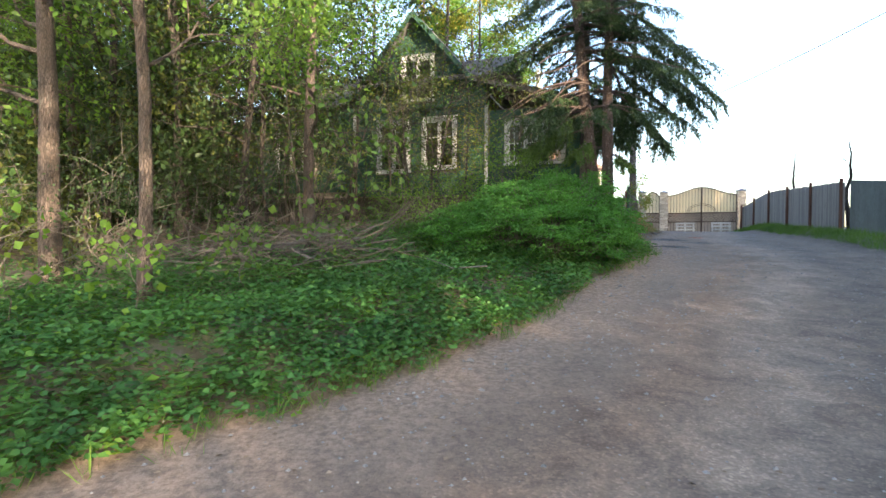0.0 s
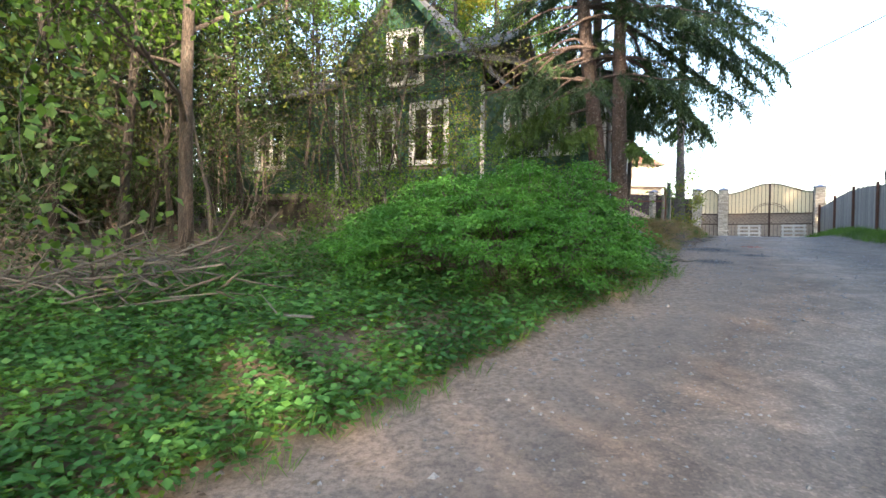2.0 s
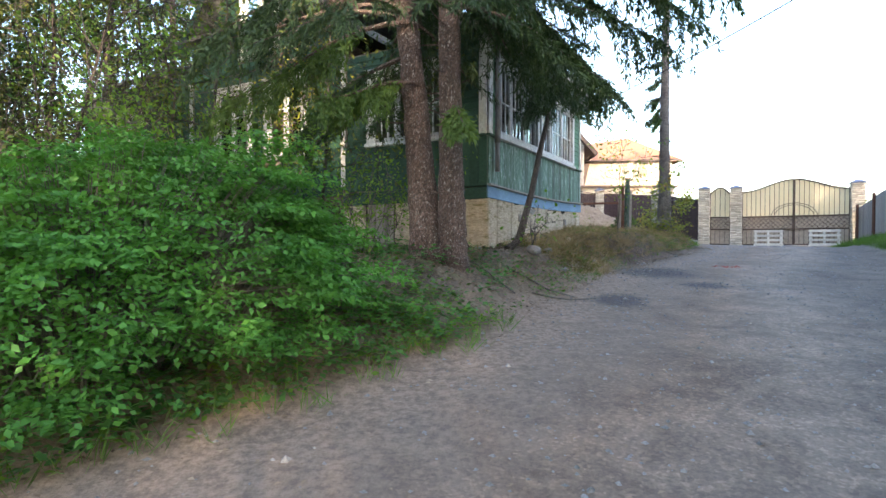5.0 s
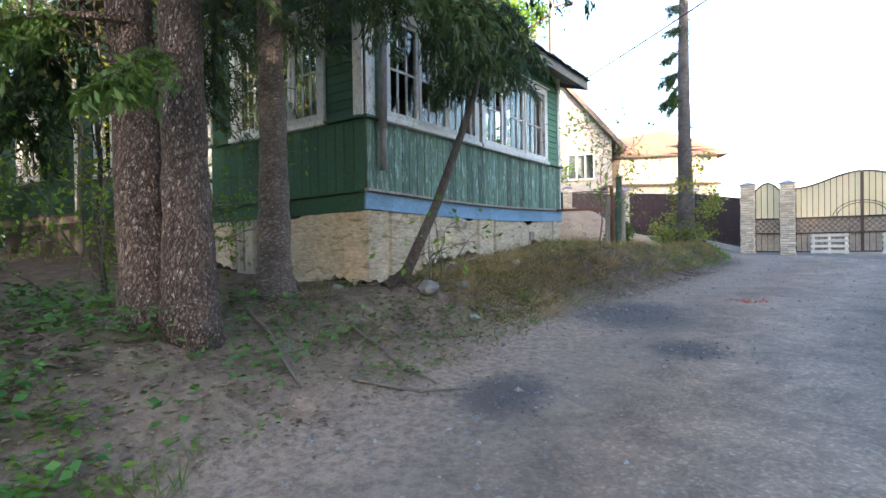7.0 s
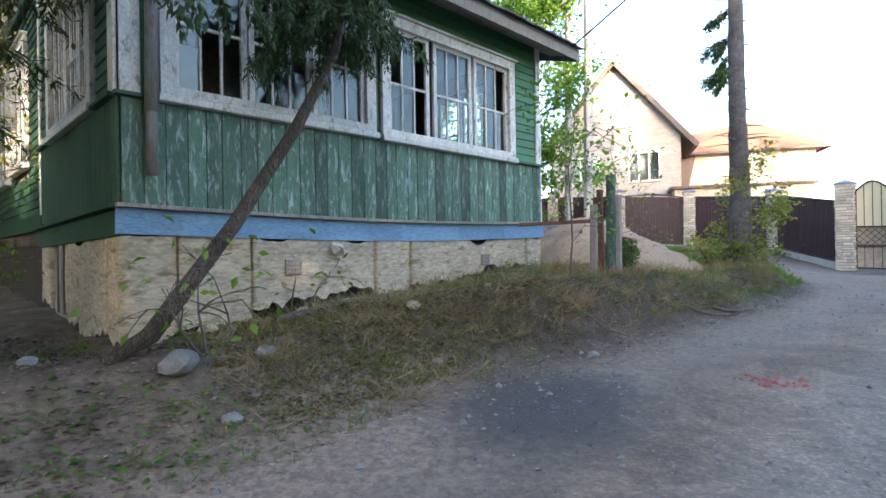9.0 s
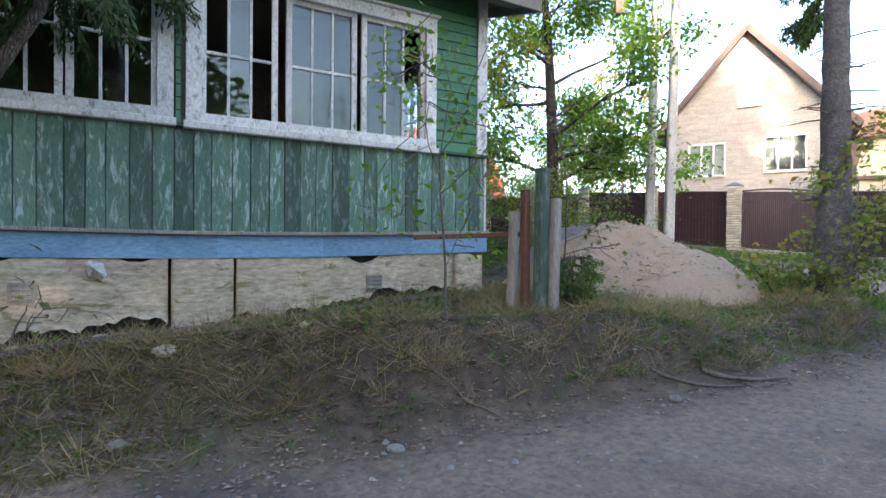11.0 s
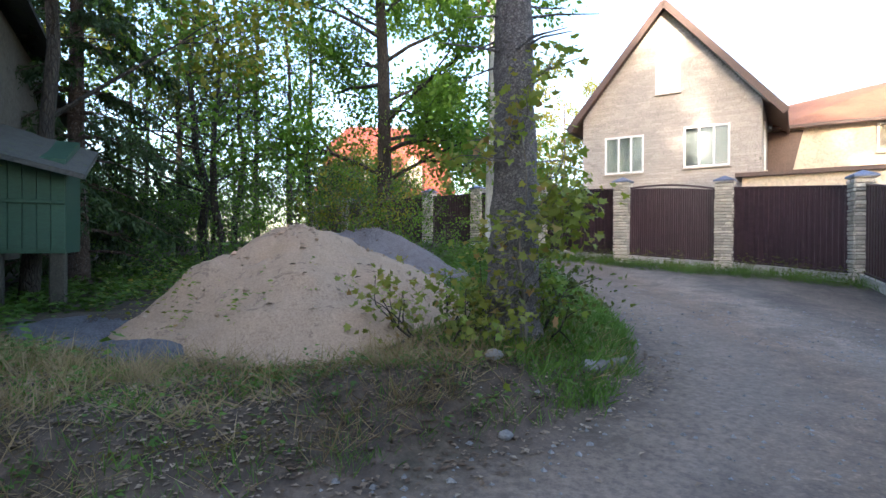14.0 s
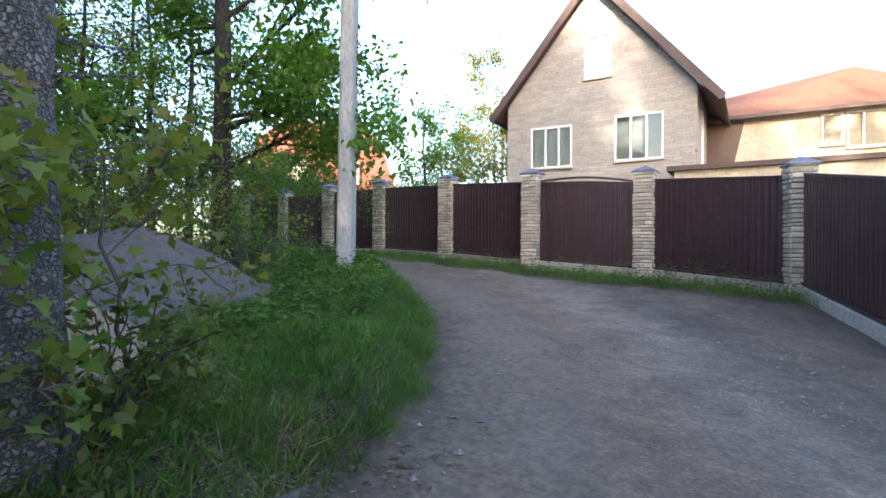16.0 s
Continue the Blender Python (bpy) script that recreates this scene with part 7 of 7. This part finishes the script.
weeds("ground_cover_fine", 9000, (-6, 6, 4, 15), lambda x, y, d: (d > 0.05) * (d < 4) * (patchy(x, y, 1.7, 1.1)), 8, 0.18, 0.10, 0.06, 0.03, "leaf_fresh", "fine fresh green weeds at the bank's foot", 52)
weeds("verge_weeds", 9000, (5, 11.4, 14, 32), lambda x, y, d: (d > 0.1) * (d < 3.5) * np.clip(patchy(x, y, 1.3, 2.0) - 0.35, 0, 1) * ~inside_house(x, y), 8, 0.13, 0.08, 0.05, 0.03, "leaf_mid", "scattered small weeds on the earth bank", 53)
weeds("yard_weeds", 5500, (-6, 8.5, 25.2, 36), lambda x, y, d: (d > 0.6) * 0.95 * ~inside_house(x, y) * (np.hypot(x - 6.9, y - 28.4) > 2.8) * (np.hypot(x - 4.5, y - 31.3) > 1.9), 8, 0.26, 0.15, 0.10, 0.05, "leaf_mid", "tall green weeds in the yard behind the house", 54)
blades("dry_grass", 6500, (5, 11.3, 16, 30.5), lambda x, y, d: (d > 0.12) * (d < 3.2) * np.clip((y - 18.5) / 2, 0.06, 1) * np.clip((27 - y) / 2, 0.45, 1) * np.clip(patchy(x, y, 1.5, 0.7) + 0.05 + 0.3 * (y > 23.5), 0, 1) * ~inside_house(x, y) * (np.hypot(x - 6.95, y - 28.5) > 2.4), 22, 0.20, 0.005, 1.5, "grass_dry", "dry straw-coloured grass tufts on the bank", 55, 0.07)
blades("straw_clumps", 420, (6, 11.3, 18.5, 28.5), lambda x, y, d: (d > 0.35) * (d < 2.4) * (patchy(x, y, 2.3, 0.2) > 0.5) * ~inside_house(x, y) * (np.hypot(x - 6.95, y - 28.5) > 2.5), 70, 0.26, 0.0036, 1.0, "grass_dry", "clumps of long dead grass on the bank", 72, 0.045)
blades("bank_grass", 6500, (5, 11.3, 16.5, 31), lambda x, y, d: (d > 0.05) * (d < 3.2) * np.clip((y - 17.6) / 1.5, 0.08, 1) * np.clip(patchy(x, y, 1.2, 3.7) + 0.35 * (y > 23.5), 0, 1) * ~inside_house(x, y) * (np.hypot(x - 6.95, y - 28.5) > 2.4), 10, 0.10, 0.006, 0.6, "grass", "short green grass on the bank", 56)
blades("island_grass", 10500, (4.5, 11.1, 28.4, 37), lambda x, y, d: (d > 0.02) * (d < 4.5) * (np.hypot(x - 6.9, y - 28.4) > 2.5), 12, 0.14, 0.009, 0.7, "grass", "lush green grass on the lane's island", 57)
blades("fence_grass", 3800, (-12, 14, 37.8, 40.6), lambda x, y, d: (y > 39.0 + 0.14 * (x < 4)) * (x < 12.4) * 1.0, 10, 0.22, 0.008, 0.5, "grass", "green grass along the fence plinth", 58)
blades("gate_grass", 9000, (12, 19, 14, 35), lambda x, y, d: 1.0 * (((x - 14.4) * 0.963 - (y - 19.7) * 0.271 > -0.95) * ((x - 14.4) * 0.963 - (y - 19.7) * 0.271 < 0.0) * (y > 14)), 10, 0.22, 0.009, 0.5, "grass", "green grass along the plank fence", 59)
blades("edge_grass", 1700, (-2, 6.4, 3, 15), lambda x, y, d: (d > -0.1) * (d < 0.35) * 1.0, 14, 0.20, 0.007, 0.5, "grass", "green grass tufts at the lane's edge", 60, 0.05)
weeds("fence_weeds", 260, (4, 13.2, 38, 40.2), lambda x, y, d: 1.0 * (y > 38.9), 14, 0.5, 0.2, 0.07, 0.04, "leaf_olive", "weeds along the fence", 61)
weeds("heap_weeds", 60, (5.2, 8.8, 26.6, 28.6), lambda x, y, d: (np.hypot((x - 6.95) / 2.4, (y - 28.6) / 2.1) > 0.55) * 1.0, 22, 0.75, 0.10, 0.06, 0.03, "leaf_maple", "sparse weeds on the sand heap's foot", 62)


def flakes(name, n, area, keep_fn, size, material, label, seed, cat="litter"):
    x, y, z, rg = scatter(n, *area, keep_fn, seed)
    c = np.stack([x, y, z + 0.008], 1)
    a = rg.uniform(0, 2 * math.pi, len(x))
    d = np.stack([np.cos(a), np.sin(a), rg.uniform(-0.05, 0.25, len(x))], 1)
    ob = part(name, leaf_mesh(name, c, d, size, size * 0.65, 0.2, seed, 2.5, 0.6), material)
    return tagged(ob, label, cat, kind="stuff")


flakes("dead_leaves", 26000, (-3, 11.3, 2, 31), lambda x, y, d: np.clip(1 - np.abs(d - 0.25) / 0.9, 0.0, 1) * ~inside_house(x, y), 0.040, "litter", "brown dead leaves littering the lane's edge", 63)
flakes("bank_litter", 150000, (3, 11.2, 13.5, 31), lambda x, y, d: np.clip((d + 0.2 + 0.3 * (y > 21)) / 1.0, 0, 0.9) * (d < 3.5) * ~inside_house(x, y), 0.036, "litter", "brown dead leaves and needles on the bank", 64)


def grit(name, n, area, keep_fn, size, material, label, seed):
    """Loose stones of the lane: small uneven octahedra, half sunk."""
    x, y, z, rg = scatter(n, *area, keep_fn, seed)
    k = len(x)
    s = size * np.clip(rg.lognormal(0, 0.45, (k, 1)), 0.3, 2.2)
    base_v = np.array([[1, 0, 0], [0, 1, 0], [-1, 0, 0], [0, -1, 0], [0, 0, 0.75], [0, 0, -0.5]])
    v = base_v[None] * s[:, None] * (1 + 0.35 * rg.uniform(-1, 1, (k, 6, 1)))
    a = rg.uniform(0, 6.28, k)
    ca, sa = np.cos(a)[:, None], np.sin(a)[:, None]
    v = np.stack([v[..., 0] * ca - v[..., 1] * sa, v[..., 0] * sa + v[..., 1] * ca, v[..., 2]], -1)
    v += np.stack([x, y, z + 0.1 * s[:, 0]], 1)[:, None]
    f = np.array([[0, 1, 4], [1, 2, 4], [2, 3, 4], [3, 0, 4], [1, 0, 5], [2, 1, 5], [3, 2, 5], [0, 3, 5]])
    faces = (np.arange(k)[:, None, None] * 6 + f[None]).reshape(-1, 3)
    me = bpy.data.meshes.new(name)
    me.from_pydata(v.reshape(-1, 3).tolist(), [], faces.tolist())
    ob = part(name, me, material)
    return tagged(ob, label, "gravel", kind="stuff")


grit("lane_gravel", 24000, (-1, 16, 2, 36), lambda x, y, d: (d < 0.1) * (d > -6.5) * (0.35 + 0.65 * (patchy(x, y, 0.9, 1.3) > 0.45)), 0.0125, "stone", "loose grey gravel stones on the lane", 65)
grit("edge_stones", 1600, (-1, 12, 3, 33), lambda x, y, d: (np.abs(d + 0.2) < 0.6) * 1.0, 0.022, "stone", "larger loose stones along the lane's edge", 66)
grit("spill_stones", 2600, (4.9, 8.1, 25.7, 27.5), lambda x, y, d: 1.0 * (np.hypot((x - 6.5) / 1.5, (y - 26.6) / 0.75) < 1), 0.02, "gravel_dark", "dark grey gravel spilled before the sand heap", 67)
grit("dark_gravel_patch", 12000, (6.7, 9.8, 15.8, 21.8), lambda x, y, d: np.minimum(1, np.exp(-((x - 8.45) / 0.38) ** 2 - ((y - 20.35) / 0.6) ** 2) + np.exp(-((x - 7.5) / 0.28) ** 2 - ((y - 16.9) / 0.36) ** 2) + 0.7 * np.exp(-((x - 9.0) / 0.28) ** 2 - ((y - 18.5) / 0.25) ** 2)), 0.010, "gravel_dark", "patches of dark crushed gravel on the lane", 68)
flakes("lane_debris", 5000, (-1, 14, 3, 34), lambda x, y, d: (d < 0) * (d > -5) * 0.7, 0.035, "litter", "small twigs and leaf scraps on the lane", 69)
weeds("moss_patch", 42000, (5.6, 10.6, 18.9, 29.0), lambda x, y, d: (d > 0.3) * (d < 3) * np.clip(np.clip(patchy(x, y, 1.6, 2.9) + 0.45 - np.abs(y - 20.3) / 2.2, 0, 1) + 1.3 * (patchy(x, y, 2.1, 1.2) - 0.42) * (y > 21), 0, 1) * ~inside_house(x, y), 7, 0.035, 0.05, 0.030, 0.011, "moss", "yellow-green moss on the bank below the veranda", 70, 0.3)
grit("brick_crumbs", 260, (9.75, 10.5, 21.1, 21.8), lambda x, y, d: np.exp(-((x - 10.13) / 0.2) ** 2 - ((y - 21.46) / 0.13) ** 2), 0.016, "roof_red", "crumbs of red brick trodden into the lane", 71)
